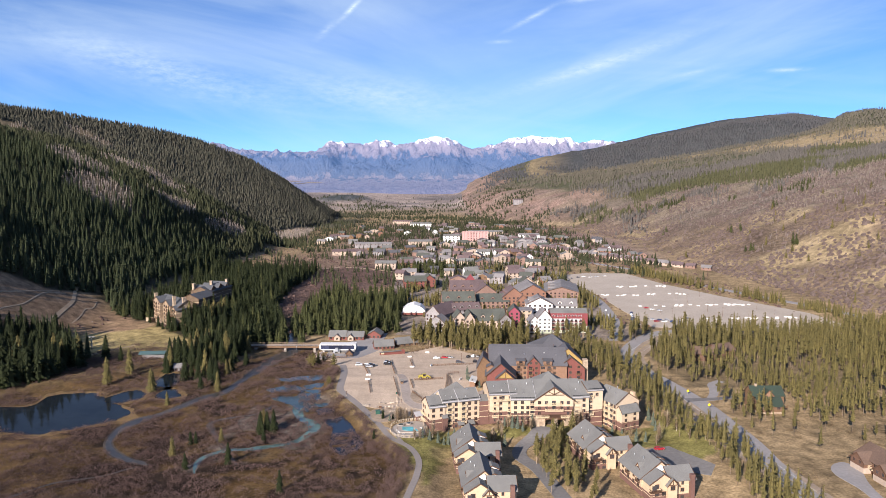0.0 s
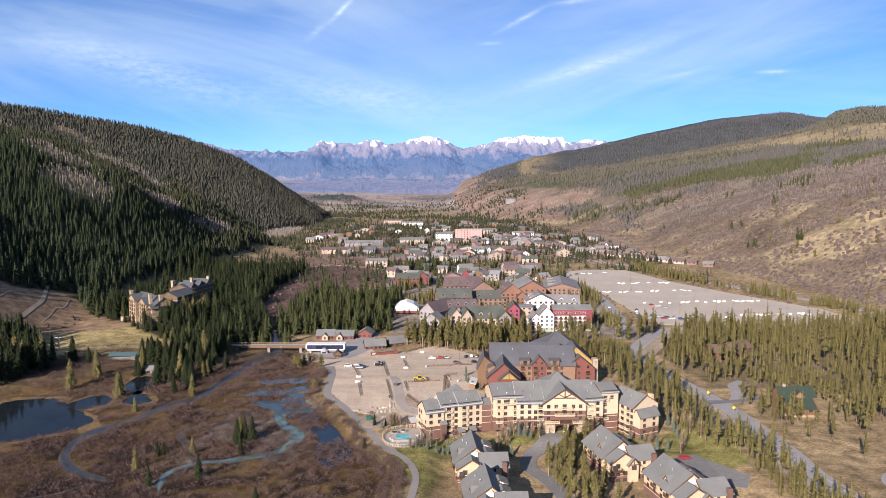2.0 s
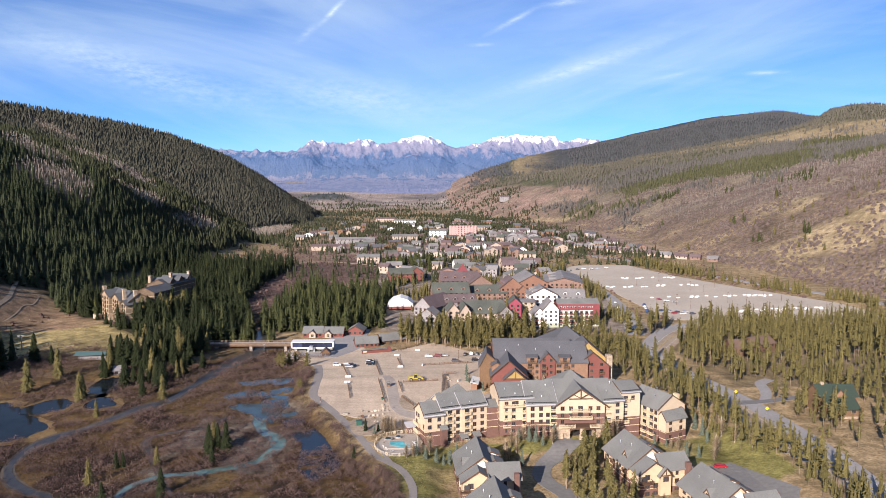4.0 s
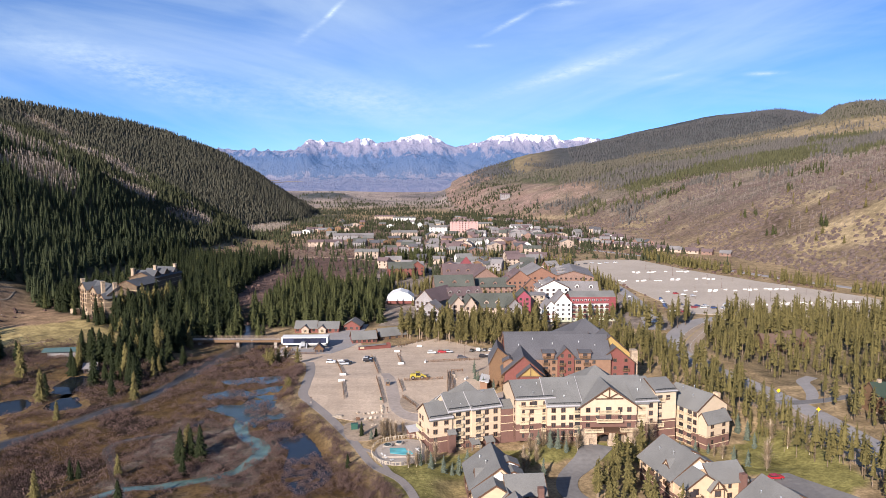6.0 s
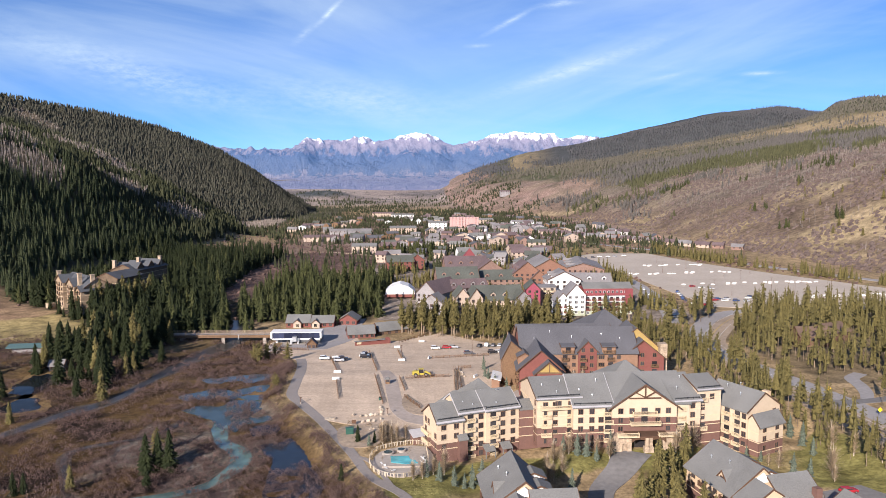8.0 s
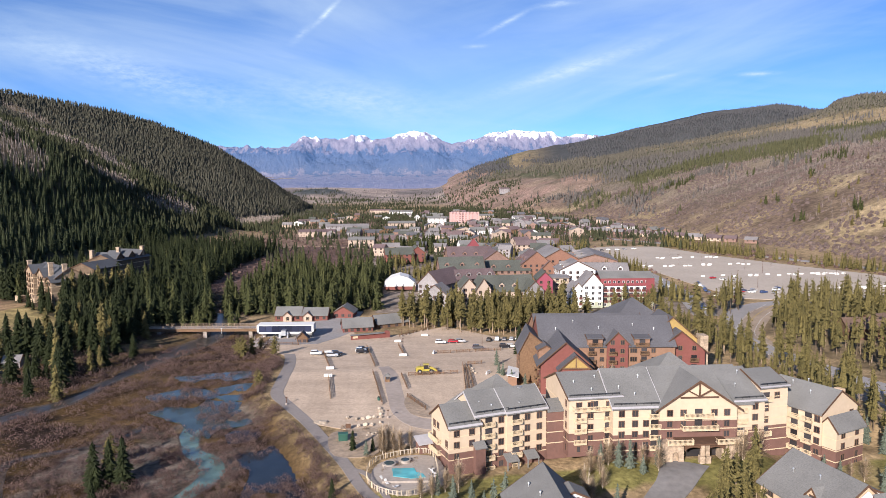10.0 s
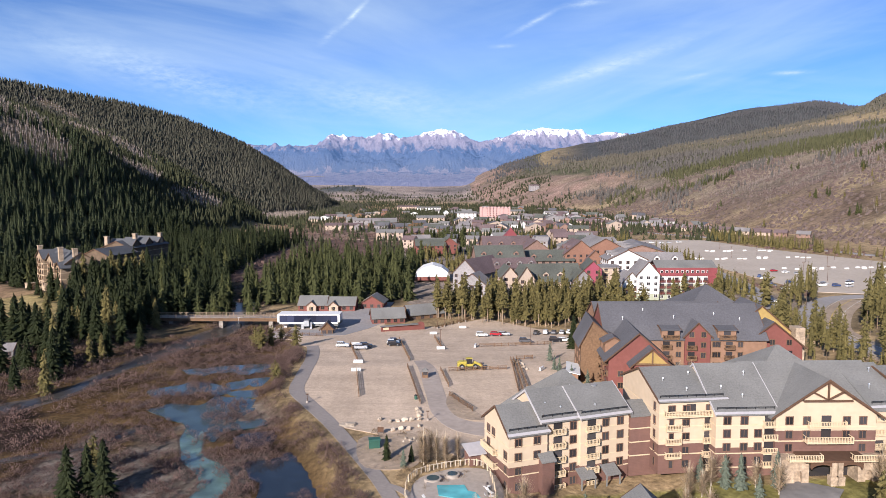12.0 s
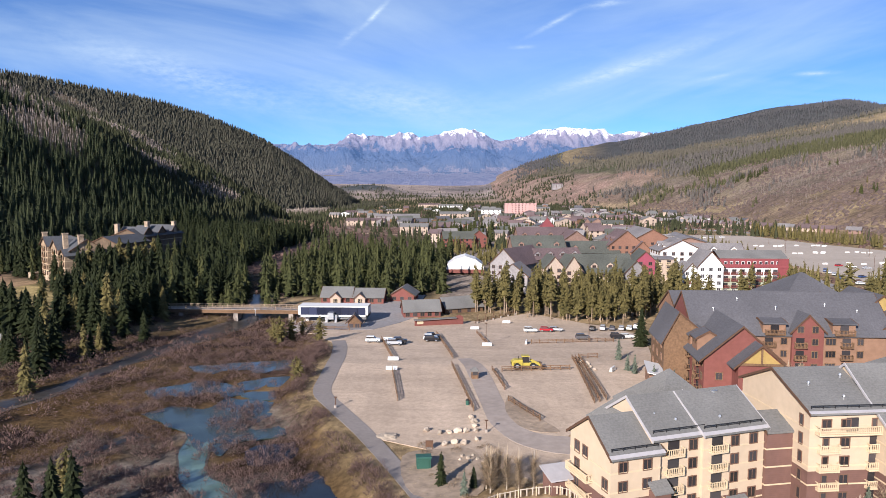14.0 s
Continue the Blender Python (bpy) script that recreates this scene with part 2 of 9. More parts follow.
BOULDER = surface("pale_boulder", (0.41, 0.34, 0.27), grain=1.4, amount=0.25, stain=0.4, bump=0.6, vary=0.2)
PANE = glass_material("window_glass", (0.022, 0.020, 0.022))
GRAVEL = gravel_material()
ASPHALT = surface("worn_asphalt", (0.27, 0.25, 0.245), rough=0.9, grain=0.7, amount=0.12, stain=0.06, bump=0.15)
# Dark asphalt, lowered further for the shade on drive and court.
DRIVE = surface("dark_drive_asphalt", (0.165, 0.155, 0.152), rough=0.9, grain=0.7, amount=0.16, stain=0.08, bump=0.15)
SHOULDER = surface("dirt_shoulder", (0.30, 0.23, 0.17), grain=0.8, amount=0.25, stain=0.1, bump=0.3)
LOT = surface("pale_asphalt", (0.41, 0.345, 0.285), rough=0.92, grain=0.5, amount=0.10, stain=0.03, bump=0.15)
LANE = surface("dusty_lane", (0.33, 0.275, 0.24), rough=0.92, grain=0.6, amount=0.14, stain=0.06, bump=0.15)
PATHWAY = surface("grey_path", (0.235, 0.205, 0.19), rough=0.92, amount=0.1, bump=0.1)
CONCRETE = surface("concrete", (0.33, 0.285, 0.25), amount=0.12, bump=0.15)
WHITE = surface("white_paint", (0.63, 0.62, 0.61), amount=0.05, bump=0.0, rough=0.6)
METAL = surface("dull_metal", (0.55, 0.56, 0.58), rough=0.4, metal=0.8, amount=0.1, bump=0.0)
BLACK = surface("black_rubber", (0.02, 0.02, 0.022), amount=0.2, bump=0.0, rough=0.7)
BARK = surface("bark", (0.17, 0.12, 0.085), grain=2.0, amount=0.3, bump=0.4)
PINE_BARK = surface("pine_bark_pale", (0.26, 0.195, 0.14), grain=2.0, amount=0.3, bump=0.4)
PALE_BARK = surface("pale_bark", (0.42, 0.36, 0.29), grain=2.0, amount=0.25, bump=0.2)
# Dark needles, lowered further for the shaded wood by the hotel.
SPRUCE = island("spruce_needles", (0.007, 0.011, 0.005), (0.027, 0.033, 0.011))
HILL_WOOD = island("hillside_needles", (0.011, 0.018, 0.010), (0.052, 0.060, 0.027))
BLUE_SPRUCE = island("blue_spruce_needles", (0.058, 0.073, 0.055), (0.125, 0.142, 0.108))
PINE = island("pine_needles", (0.030, 0.029, 0.012), (0.172, 0.140, 0.052))
MIXED_WOOD = island("mixed_wood_needles", (0.010, 0.016, 0.006), (0.080, 0.082, 0.030))
SLOPE_PINE = island("slope_pine_needles", (0.036, 0.039, 0.020), (0.092, 0.087, 0.042))
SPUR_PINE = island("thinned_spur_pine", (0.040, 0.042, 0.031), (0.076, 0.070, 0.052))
# Pine needles greyed towards blue, the haze of distance in their colour.
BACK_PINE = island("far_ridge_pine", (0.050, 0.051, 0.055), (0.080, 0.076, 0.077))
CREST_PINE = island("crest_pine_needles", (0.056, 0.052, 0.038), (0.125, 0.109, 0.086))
GREY_PINE = island("beetle_killed_pine", (0.052, 0.048, 0.044), (0.125, 0.112, 0.102))
BANK = surface("golden_sedge", (0.165, 0.105, 0.046), grain=0.8, amount=0.35, stain=0.2, bump=0.6)
WOODS = island("far_woods", (0.014, 0.019, 0.010), (0.056, 0.057, 0.028))
DARK_WILLOW = island("dark_willow", (0.022, 0.015, 0.014), (0.088, 0.056, 0.052))
WILLOW = island("bare_willow", (0.038, 0.024, 0.021), (0.180, 0.118, 0.104))
BRUSH = island("bare_brush", (0.080, 0.058, 0.052), (0.170, 0.128, 0.112))
RUSSET = island("russet_shrub", (0.085, 0.036, 0.017), (0.205, 0.115, 0.042))
SLOPE_ASPEN = island("slope_aspen", (0.125, 0.100, 0.090), (0.275, 0.230, 0.205))
BED_BRUSH = island("dry_bed_brush", (0.085, 0.058, 0.034), (0.23, 0.165, 0.098))
TAN_TWIG = island("tan_aspen_twigs", (0.24, 0.175, 0.115), (0.40, 0.31, 0.215))
ASPEN = island("bare_aspen", (0.19, 0.155, 0.135), (0.40, 0.34, 0.30))
STRAW = island("dry_grass", (0.33, 0.24, 0.12), (0.42, 0.33, 0.18))
LAND = cover_material()
POND = surface("dark_pond_water", (0.012, 0.016, 0.020), rough=0.08, grain=0.25, amount=0.35, stain=0.05, bump=0.04, gloss=0.06)
TURQUOISE = water_material("silty_turquoise_water", (0.085, 0.135, 0.125), rough=0.22)
CREEK = surface("creek_water", (0.044, 0.040, 0.036), rough=0.30, grain=0.6, amount=0.45, stain=0.12, bump=0.12, gloss=0.22)
SILT = surface("grey_silt", (0.078, 0.062, 0.052), grain=0.9, amount=0.35, stain=0.15, bump=0.4)
BLUE_WATER = water_material("blue_grey_water", (0.040, 0.062, 0.066), rough=0.2)
POOL = water_material("pool_water", (0.10, 0.36, 0.38), rough=0.05)


# ---- building helpers ----
def empty(name, m, label, category, group=""):
    ob = new(name)
    ob.matrix_world = m
    return tagged(ob, label, category, group)


def part(name, bm, material, parent, label=""):
    """Links a bmesh as one mesh object under a thing or a part."""
    me = bpy.data.meshes.new(name)
    bm.to_mesh(me)
    bm.free()
    me.materials.append(material)
    ob = new(name, me)
    ob.parent = parent
    return tagged(ob, label)


def shared(name, me, parent, m=None, label=""):
    """A piece of a thing that uses a mesh made before."""
    ob = new(name, me)
    ob.parent = parent
    if m is not None:
        ob.matrix_basis = m
    return tagged(ob, label)


def mesh_of(name, bm, material):
    me = bpy.data.meshes.new(name)
    bm.to_mesh(me)
    bm.free()
    me.materials.append(material)
    return me


def box(bm, x0, x1, y0, y1, z0, z1, m=None):
    vs = [bm.verts.new((x, y, z)) for z in (z0, z1) for x, y in ((x0, y0), (x1, y0), (x1, y1), (x0, y1))]
    if m is not None:
        for v in vs:
            v.co = m @ v.co
    for f in ((3, 2, 1, 0), (4, 5, 6, 7), (0, 1, 5, 4), (1, 2, 6, 5), (2, 3, 7, 6), (3, 0, 4, 7)):
        bm.faces.new([vs[i] for i in f])
    return bm


def slab(bm, corners, thick):
    """A flat roof plane of that thickness under the given corners."""
    top = [bm.verts.new(c) for c in corners]
    low = [bm.verts.new(Vector(c) - Vector((0, 0, thick))) for c in corners]
    bm.faces.new(top)
    bm.faces.new(low[::-1])
    k = len(top)
    for i in range(k):
        bm.faces.new((top[i], low[i], low[(i + 1) % k], top[(i + 1) % k]))
    bmesh.ops.recalc_face_normals(bm, faces=bm.faces)
    return bm


def outline(bm, pts, y0, y1):
    """A wall of outline pts (x, z) from y0 to y1."""
    a = [bm.verts.new((x, y0, z)) for x, z in pts]
    b = [bm.verts.new((x, y1, z)) for x, z in pts]
    bm.faces.new(a)
    bm.faces.new(b[::-1])
    k = len(a)
    for i in range(k):
        bm.faces.new((a[i], b[i], b[(i + 1) % k], a[(i + 1) % k]))
    bmesh.ops.recalc_face_normals(bm, faces=bm.faces)
    return bm


def joined(name, verts, faces, material, label="", category="", kind="stuff"):
    """A big mesh from arrays: verts (n, 3), faces (m, 3 or 4)."""
    me = bpy.data.meshes.new(name)
    verts, faces = np.asarray(verts, np.float32), np.asarray(faces, np.int32)
    k = faces.shape[1]
    me.vertices.add(len(verts))
    me.vertices.foreach_set("co", verts.ravel())
    me.loops.add(faces.size)
    me.loops.foreach_set("vertex_index", faces.ravel())
    me.polygons.add(len(faces))
    me.polygons.foreach_set("loop_start", np.arange(0, faces.size, k, dtype=np.int32))
    me.polygons.foreach_set("loop_total", np.full(len(faces), k, np.int32))
    me.polygons.foreach_set("use_smooth", np.zeros(len(faces), bool))
    me.update(calc_edges=True)
    me.materials.append(material)
    return tagged(new(name, me), label, category, "", kind)


# ---- the lie of the land ----
def ease(a, b, v):
    s = np.clip((np.asarray(v, float) - a) / (b - a), 0, 1)
    return s * s * (3 - 2 * s)


_rng = np.random.RandomState(7)
_LAT = _rng.rand(64, 64)


def vnoise(x, y, size):
    """Smooth value noise in 0..1 with the given feature size in metres."""
    u, v = np.asarray(x, float) / size, np.asarray(y, float) / size
    i, j = np.floor(u).astype(int), np.floor(v).astype(int)
    a, b = u - i, v - j
    a, b = a * a * (3 - 2 * a), b * b * (3 - 2 * b)
    g = lambda p, q: _LAT[p % 64, q % 64]
    return (g(i, j) * (1 - a) + g(i + 1, j) * a) * (1 - b) + (g(i, j + 1) * (1 - a) + g(i + 1, j + 1) * a) * b


def fbm(x, y, size):
    return (vnoise(x, y, size) + 0.5 * vnoise(x + 91, y + 37, size / 2.1) + 0.25 * vnoise(x + 17, y + 71, size / 4.3)) / 1.75


def wet_edge(y):
    """Where the river flats end, beside the footpath."""
    return np.interp(y, [150, 240, 270, 295, 310, 321, 338, 355, 370, 383, 394, 408, 430, 445, 470, 520], [-24, -20, -15, -14, -20, -29, -36, -43.5, -51, -58.5, -63.5, -64.5, -65.5, -69, -76, -92])


def hummocks(x, y):
    """Small mounds and hollows among the shallow pools."""
    k = ease(-106, -98, x) * ease(-34, -42, x) * ease(302, 314, y) * ease(440, 428, y)
    return k * 1.7 * (fbm(np.asarray(x) + 40, y, 12) - 0.5)


def wetness(x, y):
    """1 on the river flats left of the car park, 0 elsewhere."""
    x, y = np.asarray(x, float), np.asarray(y, float)
    edge = wet_edge(y)
    west = np.interp(y, [150, 300, 400, 470, 520], [-400, -330, -250, -150, -125])
    return ease(0, 8, edge - x) * ease(0, 25, x - west) * ease(530, 500, y)


def sedge_gaps(x, y):
    """Open tussocky gaps of golden sedge between the willows."""
    return ease(0.53, 0.60, fbm(np.asarray(x) * 0.8 + 7, np.asarray(y) * 1.3 + 3, 11))


def hills(x, y):
    """How far the wooded side and the sunny side rise over the valley floor."""
    x, y = np.asarray(x, float), np.asarray(y, float)
    # the near wooded hill and the long spur behind it
    foot = -285 - 0.3 * np.maximum(0, y - 1300)
    u = np.maximum(0, foot - x + 30 * (fbm(x, y, 240) - 0.5))
    near = np.interp(u, [0, 20, 150, 300, 470, 700, 1100, 2500], [0, 4, 63, 131, 182, 231, 276, 305])
    # ribs with a steep far side, and the deep gully in front of the spur
    for y0, y1, y2, rise in ((420, 640, 740, 22), (760, 1080, 1170, 40), (1220, 1560, 1640, 26)):
        near = near + rise * ease(30, 190, u) * np.clip((y - y0) / (y1 - y0), 0, 1) * ease(y2, y1, y)
    near = near * ease(1850, 1610, y)
    s = (-428 - x) * 0.602 + (2600 - y) * 0.798
    across = (x + 428) * 0.798 - (y - 2600) * 0.602
    crest = np.interp(s, [-300, -60, 0, 320, 540, 740, 1000, 1600, 2400], [-60, 0, 34, 184, 254, 287, 303, 335, 360])
    spur = crest - 0.52 * np.abs(across + 40 * (fbm(x + 500, y, 260) - 0.5))
    spur = np.maximum(spur, 0)
    left = np.maximum(near, spur)
    # the open slopes on the sunny side
    rfoot = np.interp(y, [0, 600, 900, 1250, 1500, 2000, 2400, 2900, 3600, 5000], [420, 400, 365, 365, 385, 300, 140, 40, 40, 240])
    w = np.maximum(0, x - rfoot + 50 * (fbm(x + 900, y, 300) - 0.5))
    right = np.interp(w, [0, 30, 100, 200, 350, 500, 800, 1200, 1600, 2000, 3500], [0, 4, 34, 80, 126, 165, 218, 308, 410, 462, 610])
    right = right * np.interp(y, [-500, 400, 800, 1000, 2900, 3500, 4300, 5000], [0.8, 0.8, 0.9, 1, 0.88, 0.885, 0.915, 0.92])
    # a hollow behind the open crest, the higher shoulder beside it, and the far ridge beyond
    far, bearing = np.hypot(x, y - 180), x / np.maximum(y - 150, 50)
    right = right * (1 - 0.34 * ease(2950, 3350, far) * ease(4150, 3600, far) * ease(0.60, 0.53, bearing) * ease(0.10, 0.22, bearing))
    right = right + 32 * np.exp(-(((bearing - 0.63) / 0.07) ** 2)) * ease(2300, 3050, far) * ease(4000, 3300, far)
    right = right - 70 * ease(3700, 4200, far) * ease(0.50, 0.60, bearing)
    return left, right


def lodge_dip(x, y):
    """The lower ground in front of the lodge and round the townhouses."""
    a = 2.0 * ease(-9, -3, x) * ease(32, 26, x) * ease(320, 328, y) * ease(352, 344, y)
    b = 2.6 * ease(-6, 2, x) * ease(120, 106, x) * ease(225, 245, y) * ease(332, 318, y)
    c = 3.6 * ease(72, 80, x) * ease(120, 108, x) * ease(306, 320, y) * ease(364, 350, y)
    return np.maximum(np.maximum(a, b), c)


def height(x, y):
    x, y = np.asarray(x, float), np.asarray(y, float)
    floor = np.interp(y, [-500, 330, 400, 420, 500, 600, 1400, 2600, 3400, 4300, 5000], [2, -1, 0, 0, -4.6, -3, -8, -14, 22, 112, 150])
    east = ease(20, 110, x)
    floor = floor * (1 - east) + east * np.interp(y, [-500, 300, 500, 900, 1500, 2600, 3400, 4300, 5000], [4, 1, -0.5, 1, -4, -12, 22, 112, 150])
    wet = wetness(x, y)
    floor = floor - 3.2 * wet + hummocks(x, y) * (wet > 0.9)
    floor = floor + 30 * ease(2700, 3500, y) * (fbm(x * 0.6, y, 420) - 0.5) + 34 * np.exp(-(((x + 470) / 150) ** 2 + ((y - 3350) / 170) ** 2))
    floor = floor - lodge_dip(x, y)
    left, right = hills(x, y)
    rough = (left + right > 3) * np.minimum(1, (left + right) / 60) * (16 * (fbm(x, y, 110) - 0.5) + 12 * (fbm(x + 55, y * 0.8, 260) - 0.5))
    return floor + left + right + rough


# ---- ground ----
def lines(stops):
    out = [stops[0][0]]
    for (a, _), (b, step) in zip(stops, stops[1:]):
        k = max(1, round((b - a) / step))
        out += [a + (b - a) * (i + 1) / k for i in range(k)]
    return np.array(out)


def inside(x, y, poly):
    x, y = np.asarray(x, float), np.asarray(y, float)
    hit = np.zeros(x.shape, bool)
    for (ax, ay), (bx, by) in zip(poly, poly[1:] + poly[:1]):
        cross = ((ay > y) != (by > y)) & (x < (bx - ax) * (y - ay) / ((by - ay) or 1e-9) + ax)
        hit ^= cross
    return hit


LAWN = [(-2, 333), (26, 338), (46, 336), (84, 338), (104, 340), (116, 352), (128, 330), (124, 300), (110, 292), (96, 312), (60, 322), (40, 326), (20, 322), (2, 300), (-6, 270), (-12, 290), (-22, 322)]
MEADOW = [(-305, 546), (-279, 585), (-250, 592), (-222, 562), (-192, 533), (-177, 495), (-186, 480), (-230, 480), (-262, 480), (-276, 515)]
POND_SIDE = [(-345, 300), (-250, 300), (-175, 410), (-150, 465), (-178, 492), (-226, 476), (-262, 466), (-300, 462), (-345, 450)]
SKI_RUN = [(-384, 480), (-330, 500), (-303, 546), (-252, 570), (-241, 590), (-276, 612), (-308, 642), (-337, 672), (-346, 646), (-358, 622), (-372, 612), (-384, 590)]
SPRUCE_MASS = [(-340, 505), (-318, 532), (-298, 532), (-284, 520), (-274, 500), (-254, 478), (-233, 446), (-241, 408), (-262, 382), (-340, 380)]


ASPEN_Y, ASPEN_LOW = (700, 1000, 1130, 1360, 1700, 2030), (330, 260, 180, 113, 88, 72)
PINE_Y, PINE_LOW = (700, 1000, 1450, 1540, 1850, 2030, 2330, 2500, 2800, 3000), (800, 640, 480, 360, 283, 210, 200, 290, 290, 150)


def aspen_patch(x, y):
    """Groves and clearings on the wooded hill."""
    n = 0.9 * (fbm(x, y, 60) - 0.5)
    k = 0
    for cx, cy, rx, ry in ((-485, 990, 50, 60), (-545, 1060, 50, 40), (-650, 1510, 95, 60), (-560, 1440, 50, 40), (-490, 1255, 55, 34), (-455, 1225, 25, 40), (-910, 1797, 62, 26), (-425, 1400, 15, 130), (-385, 1240, 32, 70), (-352, 1640, 36, 170), (-1000, 1620, 60, 60), (-640, 1120, 40, 25)):
        k = np.maximum(k, ease(1.15, 0.8, np.hypot((x - cx) / rx, (y - cy) / ry) + n))
    return k


def clearing(x, y):
    """Open strip across the wooded slope."""
    u = x - np.interp(y, [0, 600, 900, 1250, 1500, 2000, 2400, 2900, 3600, 5000], [420, 400, 365, 365, 385, 300, 140, 40, 40, 240])
    middle = np.interp(y, [1500, 2000, 2480, 2700, 2830, 2900, 3000, 3300], [930, 1150, 1245, 1225, 1090, 885, 700, 600]) + 50 * (fbm(x, y, 190) - 0.5)
    return ease(180, 130, np.abs(u - middle + 50)) * ease(1500, 1800, y) * (0.6 + 0.4 * ease(0.38, 0.48, fbm(x + 30, y + 8, 160)))


def cover(x, y, z):
    """Ground cover colour at each place, with far haze and some shade mixed in."""
    c = np.empty(x.shape + (3,))
    c[:] = (0.265, 0.19, 0.108)
    n1, n2 = fbm(x, y, 60), fbm(x + 300, y + 200, 22)

    def lay(mask, color):
        c[:] = c * (1 - mask[..., None]) + np.array(color) * mask[..., None]

    foot = -285 - 0.3 * np.maximum(0, y - 1300)
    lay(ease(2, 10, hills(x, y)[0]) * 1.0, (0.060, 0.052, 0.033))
    lay(ease(2, 10, hills(x, y)[0]) * ease(1600, 1750, y), (0.080, 0.071, 0.055))
    lay(aspen_patch(x, y) * 0.8, (0.155, 0.120, 0.080))
    rfoot = np.interp(y, [0, 600, 900, 1250, 1500, 2000, 2400, 2900, 3600, 5000], [420, 400, 365, 365, 385, 300, 140, 40, 40, 240])
    slope = ease(-20, 60, x - rfoot)
    u = x - rfoot
    lay(slope, (0.180, 0.130, 0.092))
    lay(slope * ease(0.42, 0.56, n1), (0.275, 0.210, 0.125))
    lay(slope * ease(0.52, 0.62, fbm(x + 70, y, 90)) * 0.8, (0.120, 0.085, 0.065))
    lay(ease(-60, 60, u - np.interp(y, ASPEN_Y, ASPEN_LOW)) * 0.7, (0.165, 0.135, 0.110))
    lay(ease(-50, 60, u - np.interp(y, PINE_Y, PINE_LOW) + 120 * (fbm(x, y, 170) - 0.5)) * slope, (0.080, 0.080, 0.046))
    lay(clearing(x, y), (0.250, 0.190, 0.110))
    lay(slope * ease(1900, 2300, y) * ease(0, 80, 330 - (x - rfoot)) * (0.35 + 0.5 * ease(0.40, 0.55, fbm(x + 5, y, 80))), (0.250, 0.165, 0.135))
    # Ground of the far ridge gets the same haze-grey tint as its pines.
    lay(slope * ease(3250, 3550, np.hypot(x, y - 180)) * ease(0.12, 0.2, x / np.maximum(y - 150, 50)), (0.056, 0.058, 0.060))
    lay(ease(560, 620, y) * ease(-60, -100, x) * ease(-290, -240, x) * ease(1500, 900, y) * 0.8, (0.16, 0.105, 0.085))
    # The far plain turns paler and greyer: haze put into its colour.
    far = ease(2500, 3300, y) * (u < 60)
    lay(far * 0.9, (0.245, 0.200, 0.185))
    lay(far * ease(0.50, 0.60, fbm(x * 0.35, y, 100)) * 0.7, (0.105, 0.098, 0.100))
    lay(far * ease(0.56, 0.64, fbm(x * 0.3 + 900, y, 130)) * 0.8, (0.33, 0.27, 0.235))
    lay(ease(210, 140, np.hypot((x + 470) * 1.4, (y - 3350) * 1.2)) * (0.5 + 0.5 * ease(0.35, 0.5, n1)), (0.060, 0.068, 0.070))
    # Floor of the valley wood, with the tree shade mixed into its colour.
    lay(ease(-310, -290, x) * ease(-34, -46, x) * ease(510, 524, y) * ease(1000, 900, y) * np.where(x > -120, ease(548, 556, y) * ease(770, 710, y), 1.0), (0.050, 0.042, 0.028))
    lay(inside(x, y, [(150, 555), (220, 545), (420, 560), (470, 470), (440, 380), (200, 400), (150, 400), (140, 500)]) * 0.8, (0.165, 0.125, 0.076))
    lay(inside(x, y, [(-170, 985), (-125, 1020), (-94, 1026), (-44, 962), (-24, 872), (-48, 826), (-76, 812), (-107, 770), (-128, 716), (-132, 640), (-160, 640), (-168, 739), (-172, 821)]) * 0.9, (0.125, 0.080, 0.068))
    town = inside(x, y, [(-36, 556), (26, 552), (150, 520), (160, 900), (130, 1150), (-40, 1150), (-60, 830)])
    lay(town * 0.85, (0.225, 0.185, 0.160))
    lay(ease(1000, 1200, y) * ease(2300, 2000, y) * ease(-240, -140, x) * ease(20, -30, u) * 0.8, (0.245, 0.172, 0.150))
    lay(inside(x, y, POND_SIDE) * (0.65 + 0.35 * n2), (0.064, 0.039, 0.021))
    lay(inside(x, y, POND_SIDE) * sedge_gaps(x, y) * 0.8, (0.130, 0.084, 0.038))
    wet = wetness(x, y)
    lay(ease(-4, 1, wet_edge(y) - x) * ease(150, 170, y) * ease(530, 500, y) * (x > -330) * 0.8, (0.140, 0.100, 0.052))
    # Wet soil darkened to hold the shade between the willows.
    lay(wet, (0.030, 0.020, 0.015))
    lay(wet * ease(0.46, 0.56, n2), (0.088, 0.053, 0.023))
    lay(wet * ease(0.54, 0.62, n1) * (0.4 + 0.6 * ease(0.4, 0.5, n2)), (0.108, 0.068, 0.032))
    lay(wet * sedge_gaps(x, y) * 0.9, (0.108, 0.068, 0.031))
    silt = inside(x, y, [(-112, 286), (-108, 330), (-100, 400), (-72, 404), (-58, 396), (-56, 345), (-62, 312), (-80, 300)]) * ease(0.40, 0.55, fbm(x + 12, y + 4, 16))
    lay(wet * silt * 0.85, (0.165, 0.140, 0.120))
    lay(inside(x, y, MEADOW) * 1.0, (0.29, 0.225, 0.105))
    run = inside(x, y, SKI_RUN) * 1.0
    lay(run, (0.215, 0.142, 0.090))
    lay(run * ease(0.45, 0.6, fbm(x * 0.4, y, 30)) * 0.7, (0.29, 0.205, 0.120))
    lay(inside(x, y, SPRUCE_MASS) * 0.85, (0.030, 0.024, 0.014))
    lay(inside(x, y, LAWN) * 1.0, (0.175, 0.155, 0.055))
    lay(inside(x, y, LAWN) * ease(0.5, 0.62, n2), (0.23, 0.18, 0.085))
    return c


